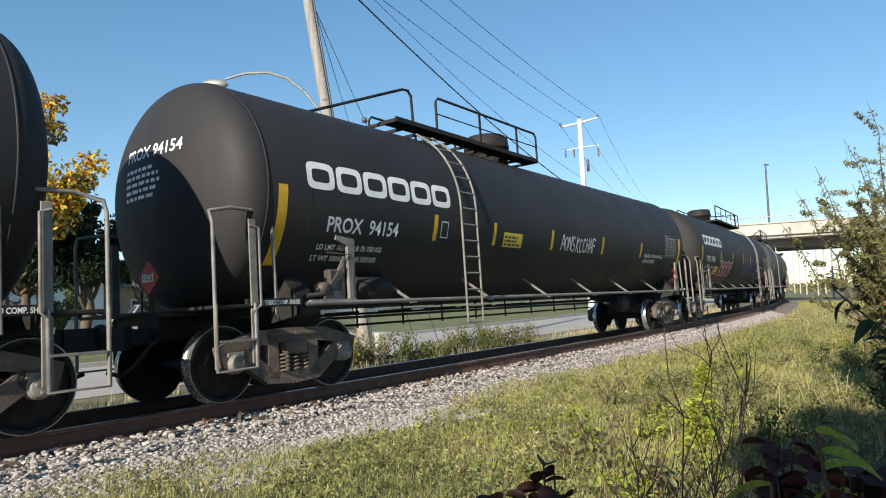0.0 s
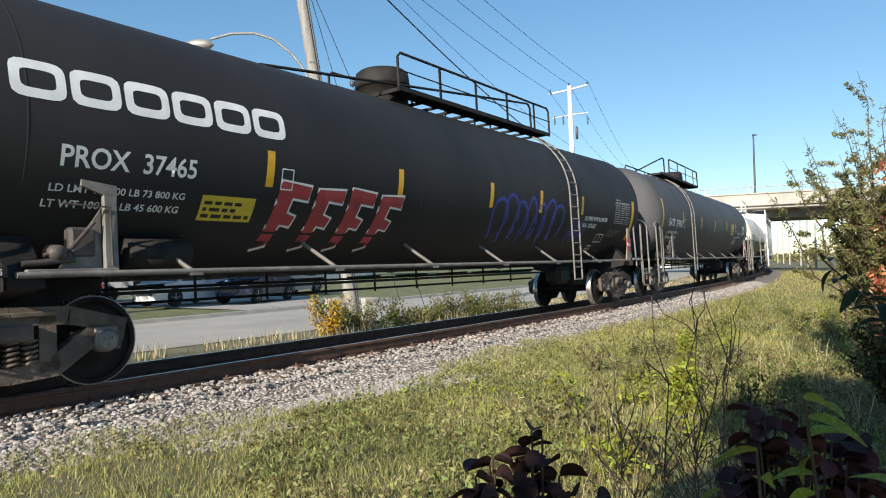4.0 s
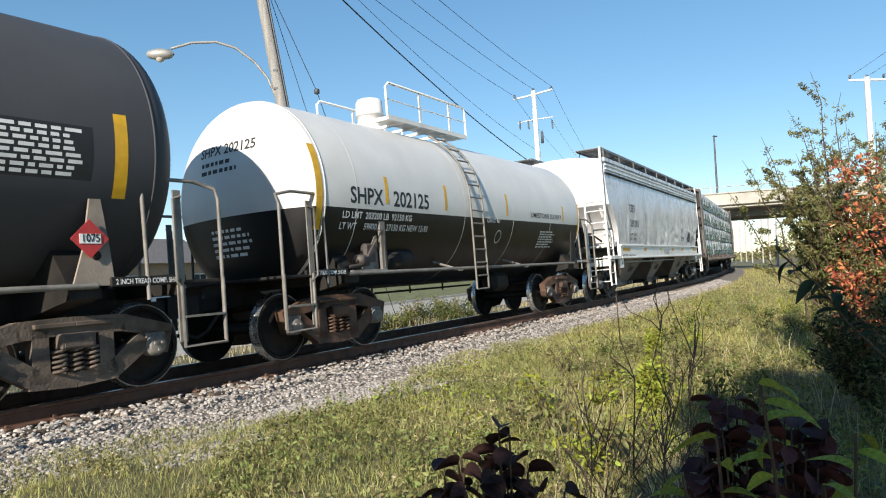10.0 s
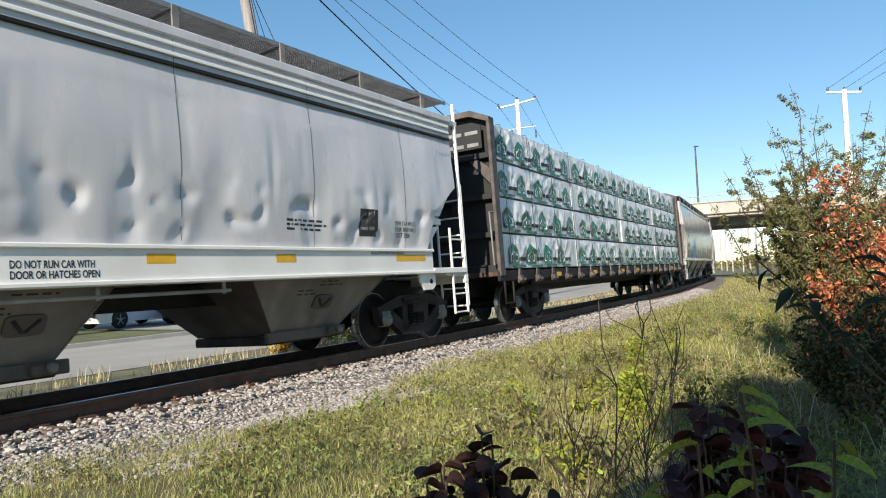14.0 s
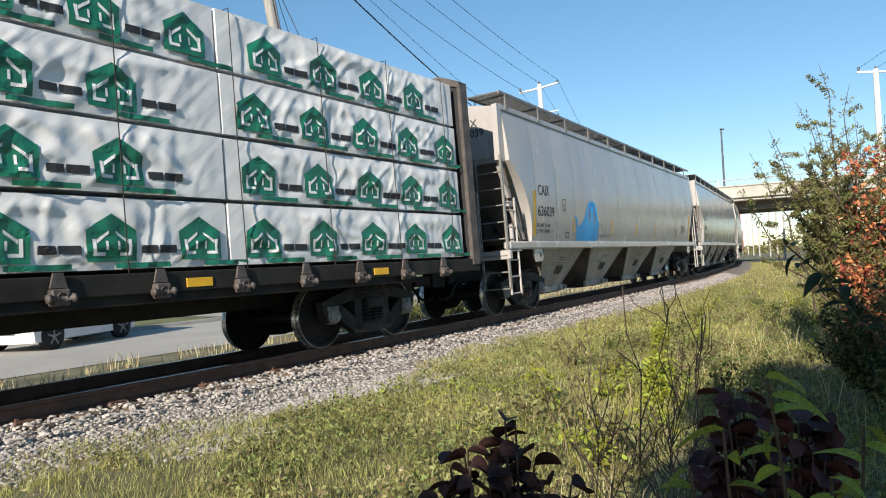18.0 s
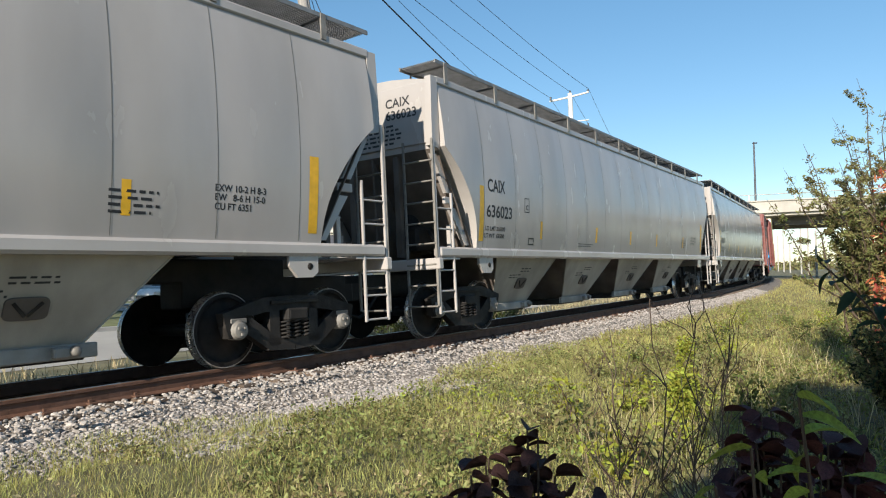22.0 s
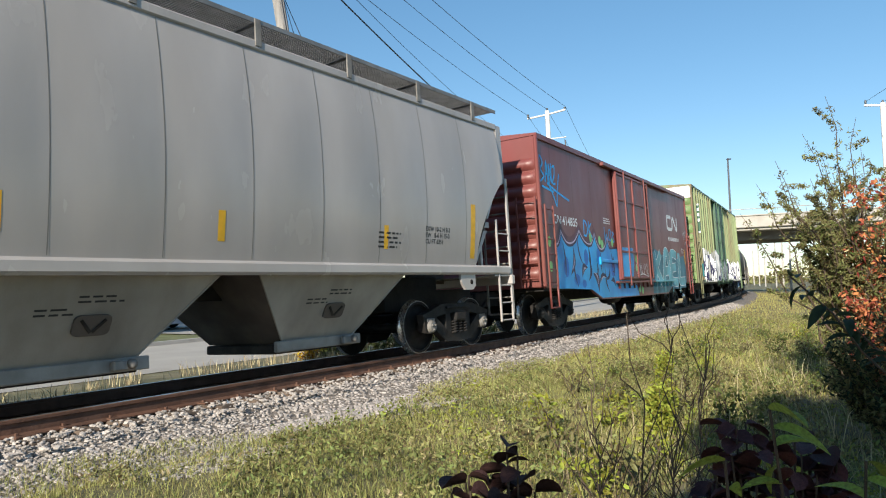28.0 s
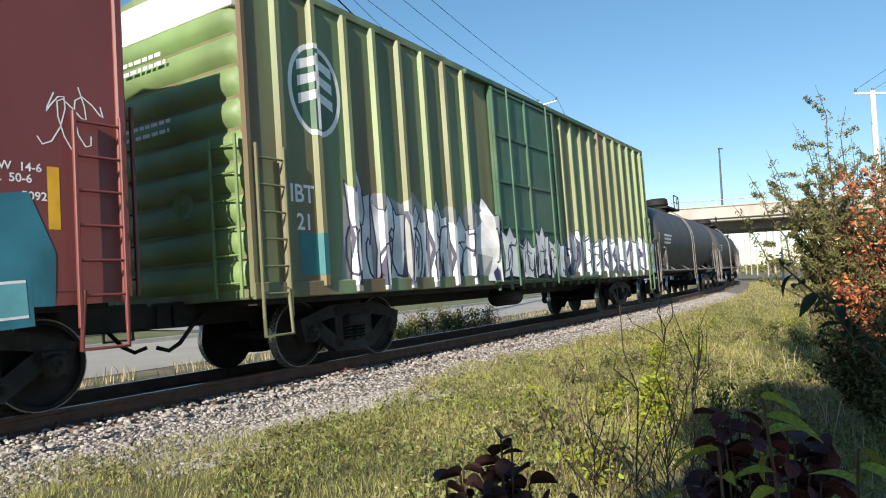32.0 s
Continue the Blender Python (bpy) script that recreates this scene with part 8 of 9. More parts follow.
def ribbed(k):
    def f(u, w):
        d = min(abs(u - p) for p in posts) if not -2.8 < u < 0.75 else 9
        if -2.8 < u < 0.75:
            return (u, -1.682 - 0.0015 * k, w)
        return (u, -(1.53 + (0.075 if d < 0.045 else 0.075 * max(0, (0.08 - d) / 0.035) if d < 0.08 else 0) + 0.003 + 0.0015 * k), w)
    return f


def sprayed(polys, fn, material, name, label=""):
    me = flat_mesh(polys)
    b = bmesh.new()
    b.from_mesh(me)
    cuts = sorted(p + e for p in posts for e in (-0.08, -0.045, 0.045, 0.08))
    for c in cuts:
        bmesh.ops.bisect_plane(b, geom=b.verts[:] + b.edges[:] + b.faces[:], plane_co=(c, 0, 0), plane_no=(1, 0, 0))
    b.to_mesh(me)
    b.free()
    return laid(me, fn, 0, 0, material, body, name, slices=1, label=label)


at_ = lambda polys, x, z: [[(u + x, w + z) for u, w in p] for p in polys]
disc = [[(0.5 * math.cos(a), 0.62 * math.sin(a)) for a in [0.25 * k for k in range(25)]]]
sprayed(at_(disc, -7.5, 3.75), ribbed(0), GREEND, "round_emblem", "green oval emblem with white tree shape")
sprayed(at_(ring(0, 0, 1.04, 1.28, 0.07, 32, 2) + [bar(-0.05, -0.55, 0.1, 1.05)] + [q for z in (-0.1, 0.14, 0.36) for q in ([(-0.34, z - 0.14), (0, z), (0, z + 0.12), (-0.34, z)], [(0.34, z - 0.14), (0.34, z), (0, z + 0.12), (0, z)])], -7.5, 3.75), ribbed(1), WHITE, "emblem_shape")
sprayed(at_([bar(0, 0, 0.55, 0.55)], -7.97, 1.25), ribbed(0), TEAL, "placard", "teal repainted patch")
haze = [(-7.2, 1.0), (8.35, 1.0)] + [(8.35 - 0.35 * i, (2.0 if 8.35 - 0.35 * i > 0.7 else 1.75 if 8.35 - 0.35 * i > -2.6 else 2.35) + 0.16 * math.sin(i * 2.3) - 0.1 * math.sin(i * 0.9)) for i in range(45)]
sprayed([haze], ribbed(0), SPRAYG, "sprayed_ground", "dull grey sprayed ground under the letters")
sprayed(silver, ribbed(1), SPRAYC, "sprayed_lettering", "silver sprayed jagged shapes")
rg3 = random.Random(45)
for i in range(26):
    x = -6.9 + 0.57 * i
    outl += stroke(wiggle(rg3, x, 1.05, x + rg3.uniform(-0.3, 0.5), rg3.uniform(1.6, 2.3), 9, 0.16), 0.04)
    outl.append([(x, 1.1), (x + rg3.uniform(0.1, 0.25), 1.05), (x + 0.12, rg3.uniform(1.3, 1.7))])
sprayed(outl, ribbed(2), SPRAYN, "spray_outline")
lettering("IBT", 0.24, srf, -8.1, 2.2, WHITE, body, slices=1, width=0.46)
lettering("21", 0.22, srf, -8.0, 1.84, WHITE, body, slices=1)
small_lines(lambda u, w: (-8.93, -u, w), body, -0.6, 4.2, 1.0, 2, 0.12, 0.05, WHITE, 60)
small_lines(lambda u, w: (-8.93, -u, w), body, -0.6, 3.3, 1.1, 2, 0.12, 0.05, WHITE, 61)
TRAIN.append((car, 198.83, 12.8))

for mid in (215.9, 232.0, 248.0):
    car, tank, srf = tank_car("tank_car", "shorter dark grey tank car at the rear of the train", 16.0, 12.2, r=1.42, zc=2.4, cyl=6.7, struts=(-4, -1, 2, 4), ladder_x=(-0.3, 0.15),
                              plat=(-1.4, 1.4), dome_x=0.5, arm=None)
    tape(srf, tank, -6.5, 1.8, 2.5, 0.14)
    tape(srf, tank, 6.5, 1.8, 2.5, 0.14)
    small_lines(srf, tank, -5.6, 2.4, 1.4, 3, 0.14, 0.08, WHITE, 70)
    TRAIN.append((car, mid, 12.2))


def run_length(t):
    """Metres that the train has gone."""
    return 5.62 * t + 0.0155 * (t * t / 2 - 6.5 * t)


def car_pose(mid, tc, t):
    s = mid - run_length(t)
    sag = (tc / 2) ** 2 / (2 * BEND)
    return track_pose(s, -GAUGE / 2 - sag, -0.029, -CANT)


def motions():
    for car, mid, tc in TRAIN:
        walk(car, [(t, car_pose(mid, tc, t)) for t in range(0, 33)])
    rows = []
    for t in range(0, 33):
        q = 10.1 - 4.5 * (t - 18) if t > 14 else 28.1 - 9.0 * (t - 14)
        rows.append((t, track_pose(q, -12.0, -0.53)))
    walk(passing, [(t, m @ pose(0, 0, 0, 0, 0, 22)) for t, m in rows])
    for ws, x in wheelsets:
        walk(ws, [(i / 10, pose(x, 0, WHEEL_R) @ pose(0, 0, 0, 0, -math.degrees(run_length(i / 10) / WHEEL_R) , 0)) for i in range(0, 321)])

# ---- plants ----


def blades(name, pts, h0, h1, w0, w1, bend, material, label, category, seed=1, up=0.0):
    """Grass blades as bent slips, joined; pts: places (x, y, z)."""
    rs = np.random.RandomState(seed)
    pts = np.asarray(pts)
    n = len(pts)
    az = rs.rand(n) * 2 * np.pi
    h = h0 + (h1 - h0) * rs.rand(n) ** 1.5
    w = (w0 + (w1 - w0) * rs.rand(n)) * 0.5
    fa = rs.rand(n) * 2 * np.pi
    lean = bend * (0.2 + rs.rand(n)) * h
    dx, dy = np.cos(fa) * lean, np.sin(fa) * lean
    sx, sy = np.cos(az) * w, np.sin(az) * w
    V = np.empty((n, 5, 3))
    V[:, 0] = pts - np.c_[sx, sy, np.zeros(n)]
    V[:, 1] = pts + np.c_[sx, sy, np.zeros(n)]
    mid = pts + np.c_[dx * 0.35, dy * 0.35, h * 0.6]
    V[:, 2] = mid + np.c_[sx, sy, np.zeros(n)] * 0.75
    V[:, 3] = mid - np.c_[sx, sy, np.zeros(n)] * 0.75
    V[:, 4] = pts + np.c_[dx, dy, h * (1 - 0.15 * bend)]
    k = np.arange(n)[:, None] * 5
    quads = (k + np.array([0, 1, 2, 3])).tolist()
    tris = (k + np.array([3, 2, 4])).tolist()
    me = bpy.data.meshes.new(name)
    me.from_pydata(V.reshape(-1, 3).tolist(), [], quads + tris)
    me.update()
    return tagged(part(name, me, material), label, category, kind="stuff")


def scatter(n, s0, s1, o0, o1, rs, power=1.0):
    out = []
    while len(out) < n:
        s = s0 + (s1 - s0) * rs.rand() ** power
        o = o0 + (o1 - o0) * rs.rand()
        x, y = on_track(s, o)
        out.append((x, y, max(cross_z(o), bed_z(o) if 0.6 < o < 1.7 else -9) - 0.01))
    return out


def patchy(pts, scale, lo, seed=0):
    return [p for p in pts if noise.noise((p[0] * scale + seed, p[1] * scale, seed)) > lo]


def s_of(x, y):
    q = Vector((x, y)) - MID
    return BEND * math.atan2(q.dot(W), -q.dot(U))


def verge_edge(x, y):
    """How far from the near rail the grass begins."""
    s = s_of(x, y)
    pts = [(-60, 1.0), (3, 1.0), (4.3, 1.15), (5, 1.5), (6, 1.9), (6.6, 2.0), (7.4, 1.45), (8.6, 1.1), (10, 0.95), (13, 1.2), (18, 1.35), (400, 1.35)]
    for (a, ea), (b, eb) in zip(pts, pts[1:]):
        if a <= s <= b:
            return ea + (eb - ea) * (s - a) / (b - a) + 0.28 * noise.noise((x * 1.6, y * 1.6, 4))
    return 1.2


def on_verge(pts):
    return [p for p in pts if off_of(p[0], p[1]) > verge_edge(p[0], p[1])]


rs = np.random.RandomState(5)
near = scatter(190000, -1, 16, 0.7, 5.6, rs)
near = on_verge([p for p in near if math.hypot(p[0], p[1]) > 3.0])
blades("grass_verge", near, 0.03, 0.115, 0.003, 0.0065, 0.75, TURF, "sunlit rough green grass on the verge", "grass", 1)
tuft = []
for i in range(420):
    s, o = -1 + 14 * rs.rand(), 1.3 + 3.7 * rs.rand()
    x, y = on_track(s, o)
    if math.hypot(x, y) < 3.2:
        continue
    for j in range(26):
        tuft.append((x + rs.randn() * 0.07, y + rs.randn() * 0.07, cross_z(o) - 0.01))
blades("grass_tufts", on_verge(tuft), 0.07, 0.19, 0.004, 0.008, 0.6, TURF, "taller tufts of green grass", "grass", 2)
far_g = scatter(36000, 13, 75, 1.1, 9.0, rs, 1.5)
blades("grass_far", on_verge(far_g), 0.05, 0.2, 0.012, 0.026, 0.5, GRASS, "long grass along the ballast into the distance", "grass", 3)
dry = on_verge(patchy(scatter(7000, 1, 30, 1.0, 6.5, rs), 0.7, 0.05, 9))
blades("dry_grass", dry, 0.06, 0.22, 0.004, 0.008, 0.5, STRAW, "pale dry grass stalks among the green", "grass", 4)
back = scatter(9000, 2, 60, -5.4, -3.0, rs, 1.2)
blades("grass_far_side", patchy(back, 0.6, -0.05, 2), 0.08, 0.40, 0.01, 0.02, 0.5, STRAW, "dry weeds between the far rail and the road", "grass", 5)
right = [p for p in scatter(15000, 4, 26, 4.2, 9.0, rs, 1.2) if math.hypot(p[0], p[1]) > 3.4]
blades("tall_grass", right, 0.06, 0.26, 0.005, 0.010, 0.5, GRASS, "tall tangled grass and weeds", "grass", 6)


def leaf_cloud(name, centers, n, size, material, seed, label, category, parent=None, kind="stuff", thin=1.0):
    """Many small pointed leaves scattered round places with their own spread (x, y, z, rx, ry, rz)."""
    rs = np.random.RandomState(seed)
    c = np.asarray(centers)
    pick = rs.randint(len(c), size=n)
    d = rs.randn(n, 3)
    d /= np.linalg.norm(d, axis=1)[:, None]
    rad = rs.rand(n) ** 0.45
    P = c[pick, :3] + d * rad[:, None] * c[pick, 3:6]
    a = rs.randn(n, 3)
    a /= np.linalg.norm(a, axis=1)[:, None]
    b = rs.randn(n, 3)
    b -= a * (a * b).sum(1)[:, None]
    b /= np.linalg.norm(b, axis=1)[:, None]
    s = size * (0.6 + 0.8 * rs.rand(n))[:, None]
    V = np.empty((n, 6, 3))
    up = np.cross(a, b)
    V[:, 0] = P - a * s
    V[:, 1] = P - a * s * 0.35 + b * s * 0.42 * thin + up * s * 0.1
    V[:, 2] = P + a * s * 0.35 + b * s * 0.36 * thin + up * s * 0.1
    V[:, 3] = P + a * s
    V[:, 4] = P + a * s * 0.35 - b * s * 0.36 * thin + up * s * 0.1
    V[:, 5] = P - a * s * 0.35 - b * s * 0.42 * thin + up * s * 0.1
    k = np.arange(n)[:, None] * 6
    fs = (k + np.array([0, 1, 2, 3])).tolist() + (k + np.array([0, 3, 4, 5])).tolist()
    me = bpy.data.meshes.new(name)
    me.from_pydata(V.reshape(-1, 3).tolist(), [], fs)
    me.update()
    ob = part(name, me, material, parent)
    if parent is None:
        tagged(ob, label, category, kind=kind)
    elif label:
        ob["label"] = label
    return ob


def limb(rg, a, b, r0, r1, wob=0.1, n=6):
    a, b = Vector(a), Vector(b)
    pts = []
    for i in range(n + 1):
        t = i / n
        w = wob * math.sin(math.pi * t)
        pts.append(a.lerp(b, t) + Vector((rg.uniform(-w, w), rg.uniform(-w, w), rg.uniform(-w, w) * 0.5)))
    return M().tube(pts, r0, 7, radii=[r0 + (r1 - r0) * i / n for i in range(n + 1)]), pts


def tree(label, x, y, z, h, crown, n, size, material, seed, spread=1.0, material2=None):
    rg = random.Random(seed)
    t = empty("tree", label, "tree", "", pose(x, y, z))
    tm, pts = limb(rg, (0, 0, 0), (rg.uniform(-0.3, 0.3), rg.uniform(-0.3, 0.3), h * 0.55), 0.22, 0.13, 0.15)
    part("trunk", tm, BARK, t)
    cl = []
    for i in range(crown):
        a = rg.random() * 6.28
        r = spread * (0.4 + 0.6 * rg.random())
        tip = (math.cos(a) * r, math.sin(a) * r, h * rg.uniform(0.5, 1.0))
        lm, lp = limb(rg, (0, 0, h * rg.uniform(0.25, 0.5)), tip, 0.08, 0.02, 0.25)
        part("limb", lm, BARK, t)
        for p in lp[3:]:
            q = rg.uniform(0.35, 0.75) * spread * 0.42
            cl.append((p.x, p.y, p.z, q, q, q * 0.8))
    leaf_cloud("crown", cl, n, size, material, seed, "", "", t)
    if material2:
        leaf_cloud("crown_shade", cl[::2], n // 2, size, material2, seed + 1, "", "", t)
    return t


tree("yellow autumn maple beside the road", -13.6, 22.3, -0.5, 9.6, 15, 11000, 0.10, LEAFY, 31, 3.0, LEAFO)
tree("dark green tree behind the road verge", -15.0, 25.2, -0.5, 6.2, 12, 7000, 0.10, LEAFD, 33, 2.6)
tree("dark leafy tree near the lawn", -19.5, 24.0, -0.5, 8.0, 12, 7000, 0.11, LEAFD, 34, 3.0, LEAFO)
tree("dark leafy tree beside the autumn maple", -12.3, 24.6, -0.5, 5.8, 13, 9500, 0.10, LEAFD, 38, 2.1)
tree("small bare-branched garden tree", -13.5, 33.0, -0.4, 3.4, 9, 700, 0.06, LEAFO, 35, 1.6)
tree("low green garden tree", -17.0, 31.5, -0.4, 2.6, 8, 2500, 0.07, LEAFG, 36, 1.3)

# brambles and shrubs between far rail and road
rg = random.Random(8)
for i in range(16):
    s = 11.6 + 0.55 * i
    o = -4.3 - 0.7 * rg.random() + (0.5 if i > 10 else 0)
    x, y = on_track(s, o)
    h = rg.uniform(0.4, 0.75) if i > 1 else 0.85
    b = empty("bramble", "low green bramble shrub by the far rail", "shrub", "brambles", pose(x, y, cross_z(o) - 0.03))
    cl = []
    for j in range(7):
        a = rg.random() * 6.28
        tip = (math.cos(a) * 0.4, math.sin(a) * 0.4, h * rg.uniform(0.6, 1.1))
        tm, pp = limb(rg, (0, 0, 0), tip, 0.012, 0.005, 0.08, 4)
        part("stem", tm, TWIG, b)
        cl += [(p.x, p.y, p.z, 0.2, 0.2, 0.16) for p in pp[1:]]
    leaf_cloud("foliage", cl, 700, 0.036, LEAFY if i in (0,) else (LEAFG if i % 3 else LEAFO), 90 + i, "", "", b)

# low leafy ground cover over the verge
def cover(n, s0, s1, o0, o1, h, size, material, seed, label, lo=-0.1):
    rs = np.random.RandomState(seed)
    pts = patchy(scatter(n, s0, s1, o0, o1, rs, 1.3), 0.8, lo, seed)
    pts = on_verge([p for p in pts if math.hypot(p[0], p[1]) > 3.6])
    return leaf_cloud("ground_cover", [(p[0], p[1], p[2] + h * rs.rand() ** 1.6, 0.05, 0.05, 0.04) for p in pts], int(len(pts) * 3), size, material, seed, label, "weeds")


cover(36000, 3, 30, 1.3, 8.5, 0.13, 0.02, WEEDO, 71, "low olive weeds covering the verge")
cover(30000, 3, 30, 1.8, 8.5, 0.2, 0.022, WEEDG, 72, "low green weeds covering the verge", 0.0)
cover(9000, 5, 26, 1.5, 7.5, 0.16, 0.020, LEAFB, 73, "yellow-green weeds scattered in the grass", 0.12)
cover(1500, 0, 14, 1.5, 5.0, 0.03, 0.025, STRAW, 74, "dry fallen leaves in the grass", -0.2)

# the big shrub with its red creeper
rg = random.Random(12)
sh = empty("shrub", "large olive-leaved shrub with long arching twigs", "shrub", "", pose(5.75, 8.35, -0.42))
cl = []
tips = []
for i in range(70):
    a = rg.random() * 6.28
    hh = rg.uniform(1.1, 3.2)
    r = rg.uniform(0.35, 1.35) * (1.0 if hh < 2.4 else 0.8)
    if math.cos(a) * r < -0.45 and hh < 2.0:
        a = math.pi - a
    tips.append((math.cos(a) * r, math.sin(a) * r, hh))
tips += [(-0.62, -0.35, 3.75), (-0.35, -0.5, 3.45), (-1.35, 0.0, 2.75), (-1.5, 0.15, 2.4), (-1.2, -0.2, 3.0), (0.4, -0.4, 3.5), (0.9, 0.0, 3.3), (-0.9, -0.3, 3.3), (0.1, 0.1, 3.2)]
for i, tp in enumerate(tips):
    base = (rg.uniform(-0.25, 0.25), rg.uniform(-0.25, 0.25), rg.uniform(0, 0.3))
    tm, pp = limb(rg, base, tp, 0.022, 0.002, 0.16, 9)
    part("branch", tm, TWIG, sh)
    for k in range(2, 9):
        for e in (0.0, 0.5):
            p = pp[k].lerp(pp[k + 1], e)
            q = 0.22 if k < 5 else 0.12 if k < 7 else 0.07
            if i >= 70:
                q = 0.13 if k < 4 else 0.08
            cl.append((p.x, p.y, p.z, q, q, q))
            if k > 3 and e == 0.0:
                a = rg.random() * 6.28
                l_ = rg.uniform(0.12, 0.34)
                t2 = p + Vector((math.cos(a) * l_, math.sin(a) * l_, rg.uniform(-0.02, 0.25)))
                for f_ in (0.3, 0.55, 0.8, 1.0):
                    m_ = p.lerp(t2, f_)
                    cl.append((m_.x, m_.y, m_.z, 0.04, 0.04, 0.04))
leaf_cloud("foliage", cl, 66000, 0.024, LEAFO, 55, "", "", sh, thin=0.6)
leaf_cloud("foliage_green", [c for c in cl if c[2] < 2.2], 7000, 0.032, LEAFG, 56, "", "", sh, thin=0.7)
cr = empty("creeper", "orange-red autumn creeper over the shrub", "creeper", "", pose(5.45, 7.65, -0.42))
cl = []
for i in range(34):
    tp = (rg.uniform(-0.35, 1.4), rg.uniform(-0.35, 0.4), rg.uniform(0.5, 2.1) if i > 4 else rg.uniform(2.1, 2.7))
    tm, pp = limb(rg, (rg.uniform(0.0, 1.0), rg.uniform(-0.2, 0.2), 0), tp, 0.01, 0.004, 0.12, 6)
    part("vine", tm, TWIG, cr)
    cl += [(p.x, p.y, p.z, 0.17, 0.17, 0.2) for p in pp[2:]]
leaf_cloud("foliage", cl, 12000, 0.03, LEAFR, 57, "", "", cr)
leaf_cloud("dry_foliage", cl, 2600, 0.03, STRAW, 58, "pale dry leaves among the red", "", cr, thin=0.6)

rl = random.Random(44)
ls = empty("shrub", "low dense dark olive shrub under the creeper", "shrub", "", pose(4.62, 6.25, -0.45))
cl = []
for i in range(34):
    a, r = rl.random() * 6.28, rl.uniform(0.1, 0.62)
    tm, pp = limb(rl, (rl.uniform(-0.2, 0.2), rl.uniform(-0.2, 0.2), 0), (math.cos(a) * r, math.sin(a) * r, rl.uniform(0.5, 1.3) * (1.1 - 0.4 * r)), 0.012, 0.002, 0.1, 7)
    part("branch", tm, TWIG, ls)
    cl += [(p.x, p.y, p.z, 0.11, 0.11, 0.11) for p in pp[2:]]
leaf_cloud("foliage", cl, 9000, 0.028, LEAFO, 155, "", "", ls, thin=0.7)
leaf_cloud("dark_foliage", cl, 5000, 0.03, LEAFD, 156, "", "", ls, thin=0.7)

# weeds of the right-hand verge
for i in range(70):
    s, o = 4.5 + 16 * rg.random(), 3.2 + 4.4 * rg.random()
    x, y = on_track(s, o)
    if math.hypot(x, y) < 4.0 or math.hypot(x - 5.7, y - 8.3) < 0.8:
        continue
    h = rg.uniform(0.15, 0.5)
    w = empty("weed_clump", "leafy green weed clump in the grass", "weed", "weed clumps", pose(x, y, cross_z(o) - 0.02))
    cl = []
    for j in range(5):
        a = rg.random() * 6.28
        tm, pp = limb(rg, (0, 0, 0), (math.cos(a) * 0.2, math.sin(a) * 0.2, h), 0.006, 0.003, 0.05, 4)
        part("stem", tm, TWIG, w)
        cl += [(p.x, p.y, p.z, 0.13, 0.13, 0.1) for p in pp[1:]]
    leaf_cloud("foliage", cl, 170, 0.03, (LEAFG, LEAFO, LEAFG, LEAFB, LEAFO)[i % 5], 200 + i, "", "", w)
for x, y in ((2.62, 7.1), (2.75, 7.35), (3.9, 10.4), (2.5, 6.85)):
    w = empty("weed_clump", "bright yellow-green weed clump catching the sun", "weed", "weed clumps", pose(x, y, -0.45))
    leaf_cloud("foliage", [(0, 0, 0.15 + 0.1 * k, 0.16, 0.16, 0.12) for k in range(4)], 420, 0.028, LEAFB, 300 + int(x * 10), "", "", w)

# tall bare stalks
stalks = [(0.95, 3.1, 1.05), (1.15, 3.0, 1.28), (1.28, 3.3, 1.42), (1.02, 2.75, 1.45), (0.72, 2.9, 0.75), (1.4, 3.6, 1.2), (1.6, 3.9, 1.0), (0.85, 3.4, 0.9), (0.62, 3.6, 0.62), (1.22, 2.85, 1.0), (1.75, 4.2, 0.9)]
for i, (x, y, h) in enumerate(stalks):
    st = empty("dry_stalk", "tall thin brown weed stalk", "weed", "dry stalks", pose(x, y, -0.43))
    tip = (rg.uniform(-0.12, 0.22), rg.uniform(-0.1, 0.1), h)
    tm, pp = limb(rg, (0, 0, 0), tip, 0.0052, 0.002, 0.05, 8)
    part("stem", tm, TWIG, st)
    for j in range(9):
        p = pp[rg.randint(2, 7)]
        a = rg.random() * 6.28
        q = Vector((math.cos(a) * rg.uniform(0.08, 0.26), math.sin(a) * 0.15, rg.uniform(0.16, 0.42)))
        sm, sp_ = limb(rg, p, p + q, 0.003, 0.0014, 0.03, 4)
        part("side_stem", sm, TWIG, st)


# broad-leaved plants close to the viewer
def broad_leaf(l, w, fold=0.25, curl=0.3):
    rows = []
    for i in range(9):
        t = i / 8
        ww = w * (math.sqrt(max(0.0, 1 - (2 * t - 1) ** 2)) if w > 0.7 else math.sin(math.pi * min(1, t * 0.92 + 0.06)) ** 0.8 * (1 - 0.25 * t))
        row = []
        for k in (-2, -1, 0, 1, 2):
            row.append((l * t, ww * k / 4, fold * abs(k) / 2 * ww - curl * l * t * t))
        rows.append(row)
    return mended(M().grid(rows).mesh("leaf"))


LEAFMESH = [broad_leaf(1.0, 0.95, 0.25, 0.2), broad_leaf(1.0, 0.82, 0.2, 0.35), broad_leaf(1.0, 1.0, 0.35, 0.1)]
LEAFLONG = [broad_leaf(1.0, 0.5, 0.3, 0.3), broad_leaf(1.0, 0.45, 0.25, 0.5)]


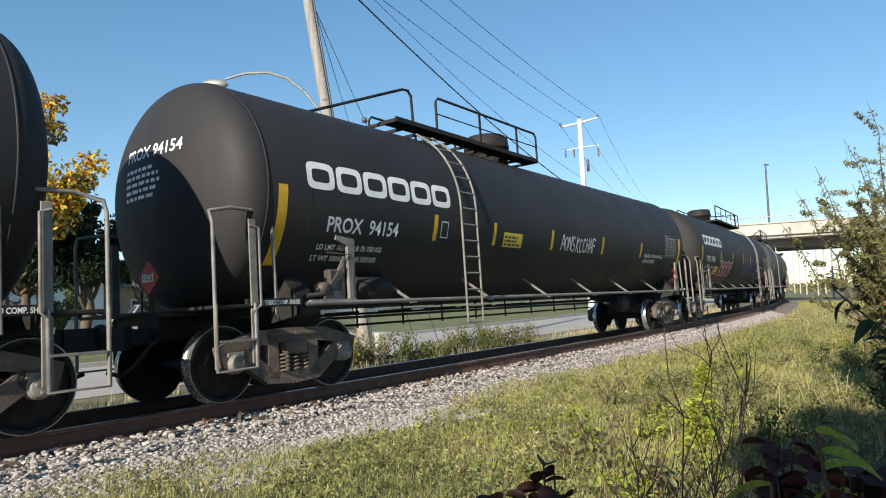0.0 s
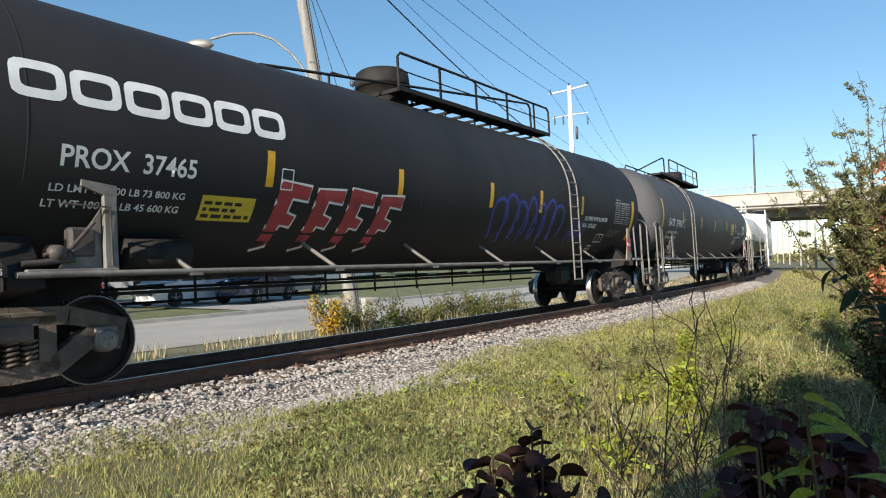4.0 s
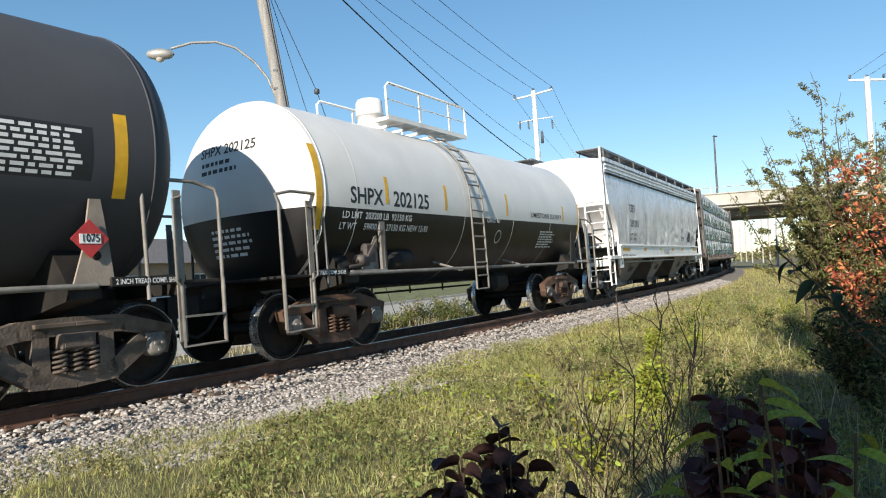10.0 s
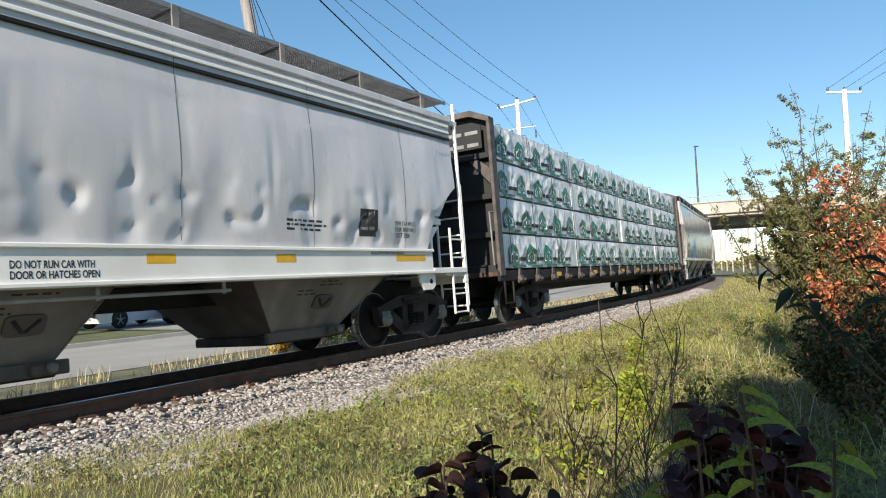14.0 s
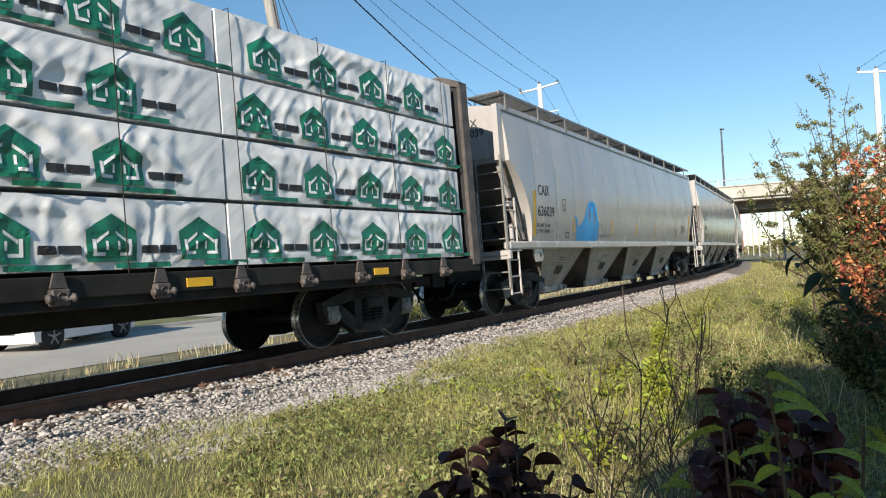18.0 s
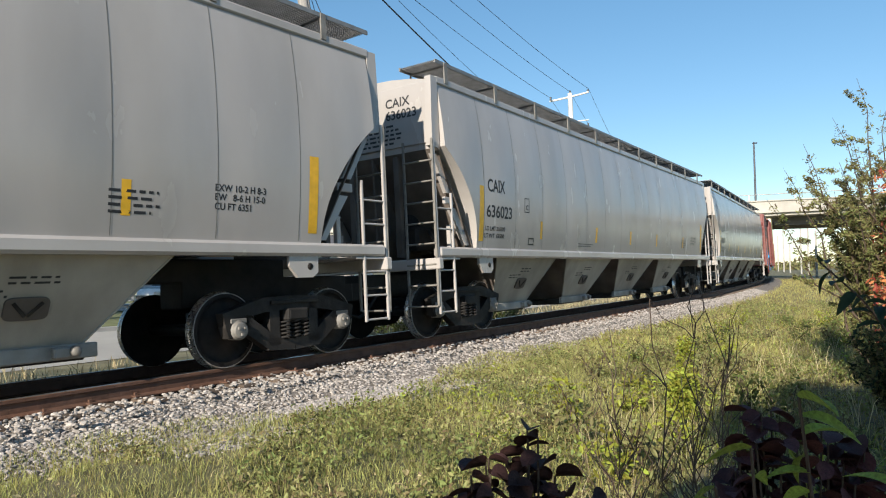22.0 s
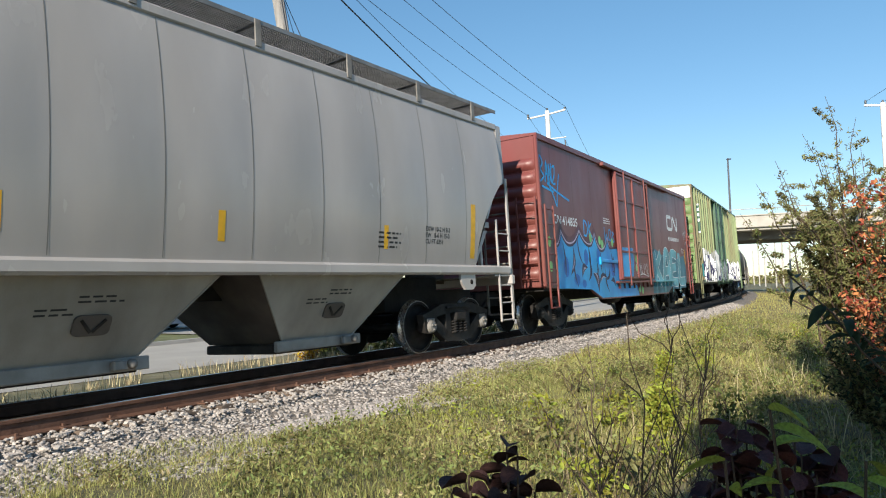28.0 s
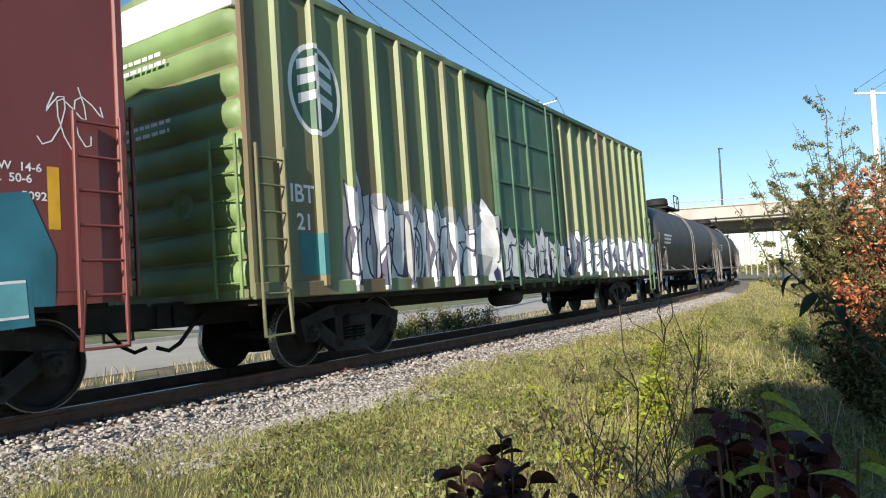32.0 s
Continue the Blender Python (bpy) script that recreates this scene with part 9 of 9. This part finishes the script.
def broad_plant(label, x, y, z0, stems, meshes, material, size, seed, group="", lo=0.35):
    rg = random.Random(seed)
    b = empty("broad_leaved_plant", label, "plant", group, pose(x, y, z0))
    for (tx, ty, tz, n, *root) in stems:
        tm, pp = limb(rg, root or (tx * 0.4, ty * 0.4, 0), (tx, ty, tz), 0.005, 0.0025, 0.02, 6)
        part("stem", tm, TWIG, b)
        for i in range(n):
            t = min(0.999, lo + (1 - lo) * (i + 1) / n)
            k = min(5, int(t * 6))
            p = pp[k].lerp(pp[k + 1], t * 6 - k)
            a = rg.random() * 6.28 + i * 2.4
            s = size * rg.uniform(0.7, 1.15)
            ob = sub("leaf", meshes[i % len(meshes)], material, b, Matrix.Translation(p) @ Euler((rg.uniform(-0.5, 0.5), rg.uniform(-0.5, 0.6), a)).to_matrix().to_4x4() @ Matrix.Scale(s, 4))
    return b


def stems_for(seed, n, rx, ry, h0, h1, leaves):
    rg = random.Random(seed)
    out = []
    for i in range(n):
        a = rg.random() * 6.28
        r = math.sqrt(rg.random())
        out.append((math.cos(a) * r * rx, math.sin(a) * r * ry, h1 - (h1 - h0) * r * rg.uniform(0.6, 1.1), leaves))
    return out


broad_plant("dark purple broad-leaved plant in shade", 0.23, 1.62, -0.42, stems_for(1, 26, 0.17, 0.10, 0.98, 1.21, 12), LEAFMESH, LEAFP, 0.062, 61, "broad plants", 0.62)
broad_plant("dark reddish broad-leaved plant", 0.90, 1.72, -0.42, stems_for(2, 30, 0.18, 0.10, 1.0, 1.30, 13), LEAFMESH, LEAFM, 0.066, 62, "broad plants", 0.55)
broad_plant("yellow-green broad-leaved stem in front of a dark plant", 0.66, 1.12, -0.42, [(-0.06, 0.0, 1.36, 9, 0.06, 0, 0.3), (0.10, 0.0, 1.27, 8, 0.08, 0, 0.3), (0.02, -0.03, 1.2, 8, 0.05, 0, 0.3), (-0.2, 0.0, 1.22, 6, -0.08, 0, 0.4), (-0.14, 0.0, 1.28, 5, -0.1, 0, 0.4)], LEAFLONG, LEAFL, 0.072, 63, "broad plants", 0.74)
broad_plant("dark leafy branch leaning over the verge", 1.9, 1.95, -0.42, [(-0.78, 0.0, 1.58, 9, -0.1, 0.0, 0.9), (-0.62, 0.04, 1.48, 7, -0.08, 0.0, 0.9), (-0.5, 0.0, 1.62, 6, -0.05, 0.0, 0.95)], LEAFLONG, LEAFD, 0.075, 64, "broad plants", 0.6)
broad_plant("green leafy plant low in the shade", 1.15, 1.5, -0.42, stems_for(3, 12, 0.3, 0.1, 0.8, 1.0, 9), LEAFLONG, LEAFG, 0.06, 65, "broad plants")

# unseen trees added behind the viewer, whose crowns shade the plants and verge
tree("unseen leafy tree added behind the viewpoint to shade the plants", 0.9, -3.6, -0.45, 5.4, 16, 17000, 0.085, LEAFG, 37, 2.2)
tree("unseen tall leafy tree added behind the viewpoint to shade the verge", -0.5, -4.4, -0.45, 6.7, 18, 20000, 0.09, LEAFG, 39, 2.4)
tree("unseen leafy tree added close behind the viewpoint to shade the verge", 0.4, -1.7, -0.45, 5.8, 15, 15000, 0.085, LEAFG, 40, 1.7)
dry2 = [p for p in scatter(1500, 3, 15, 4.6, 8.5, rs) if math.hypot(p[0], p[1]) > 3.6]
blades("dry_brush", dry2, 0.12, 0.55, 0.004, 0.009, 0.6, STRAW, "dry straw-coloured brush at the edge of the verge", "grass", 7)

x, y = on_track(5.34, 0.42)
scrap = tagged(part("paper_scrap", M().grid([[(0.03 * a - 0.045, 0.03 * b - 0.045, 0.02 * ((a * 7 + b * 5) % 4)) for a in range(4)] for b in range(4)]), WHITE, at=pose(x, y, -0.19, 20, 15, 30)), "crumpled white paper scrap on the ballast", "litter")

# Out-of-view shrub, added only to keep sun off the near purple plant.
bs = empty("shrub", "unseen small leafy shrub added beside the viewpoint to shade the plants", "shrub", "", pose(-1.2, -1.2, -0.45))
cl = []
rg = random.Random(91)
for i in range(16):
    a = rg.random() * 6.28
    tm, pp = limb(rg, (0, 0, 0), (math.cos(a) * 0.55, math.sin(a) * 0.55, rg.uniform(1.9, 2.9)), 0.02, 0.004, 0.1, 7)
    part("branch", tm, TWIG, bs)
    cl += [(p.x, p.y, p.z, 0.2, 0.2, 0.2) for p in pp[4:]]
leaf_cloud("foliage", cl, 3200, 0.045, LEAFG, 92, "", "", bs)

# hazy woods far down the line
fr = []
rg = random.Random(17)
for i in range(150):
    b_ = radians(rg.uniform(20, 50))
    d = rg.uniform(210, 330)
    h = rg.uniform(3.0, 8.0) * (0.45 if b_ < radians(29) else 1.0)
    fr.append((d * math.sin(b_), d * math.cos(b_), h * 0.4 - 1.0, rg.uniform(4, 7), rg.uniform(4, 7), h * 0.6))
leaf_cloud("far_woods", fr, 9000, 0.7, LEAFO, 18, "thin autumn woods far down the line", "trees")


motions()
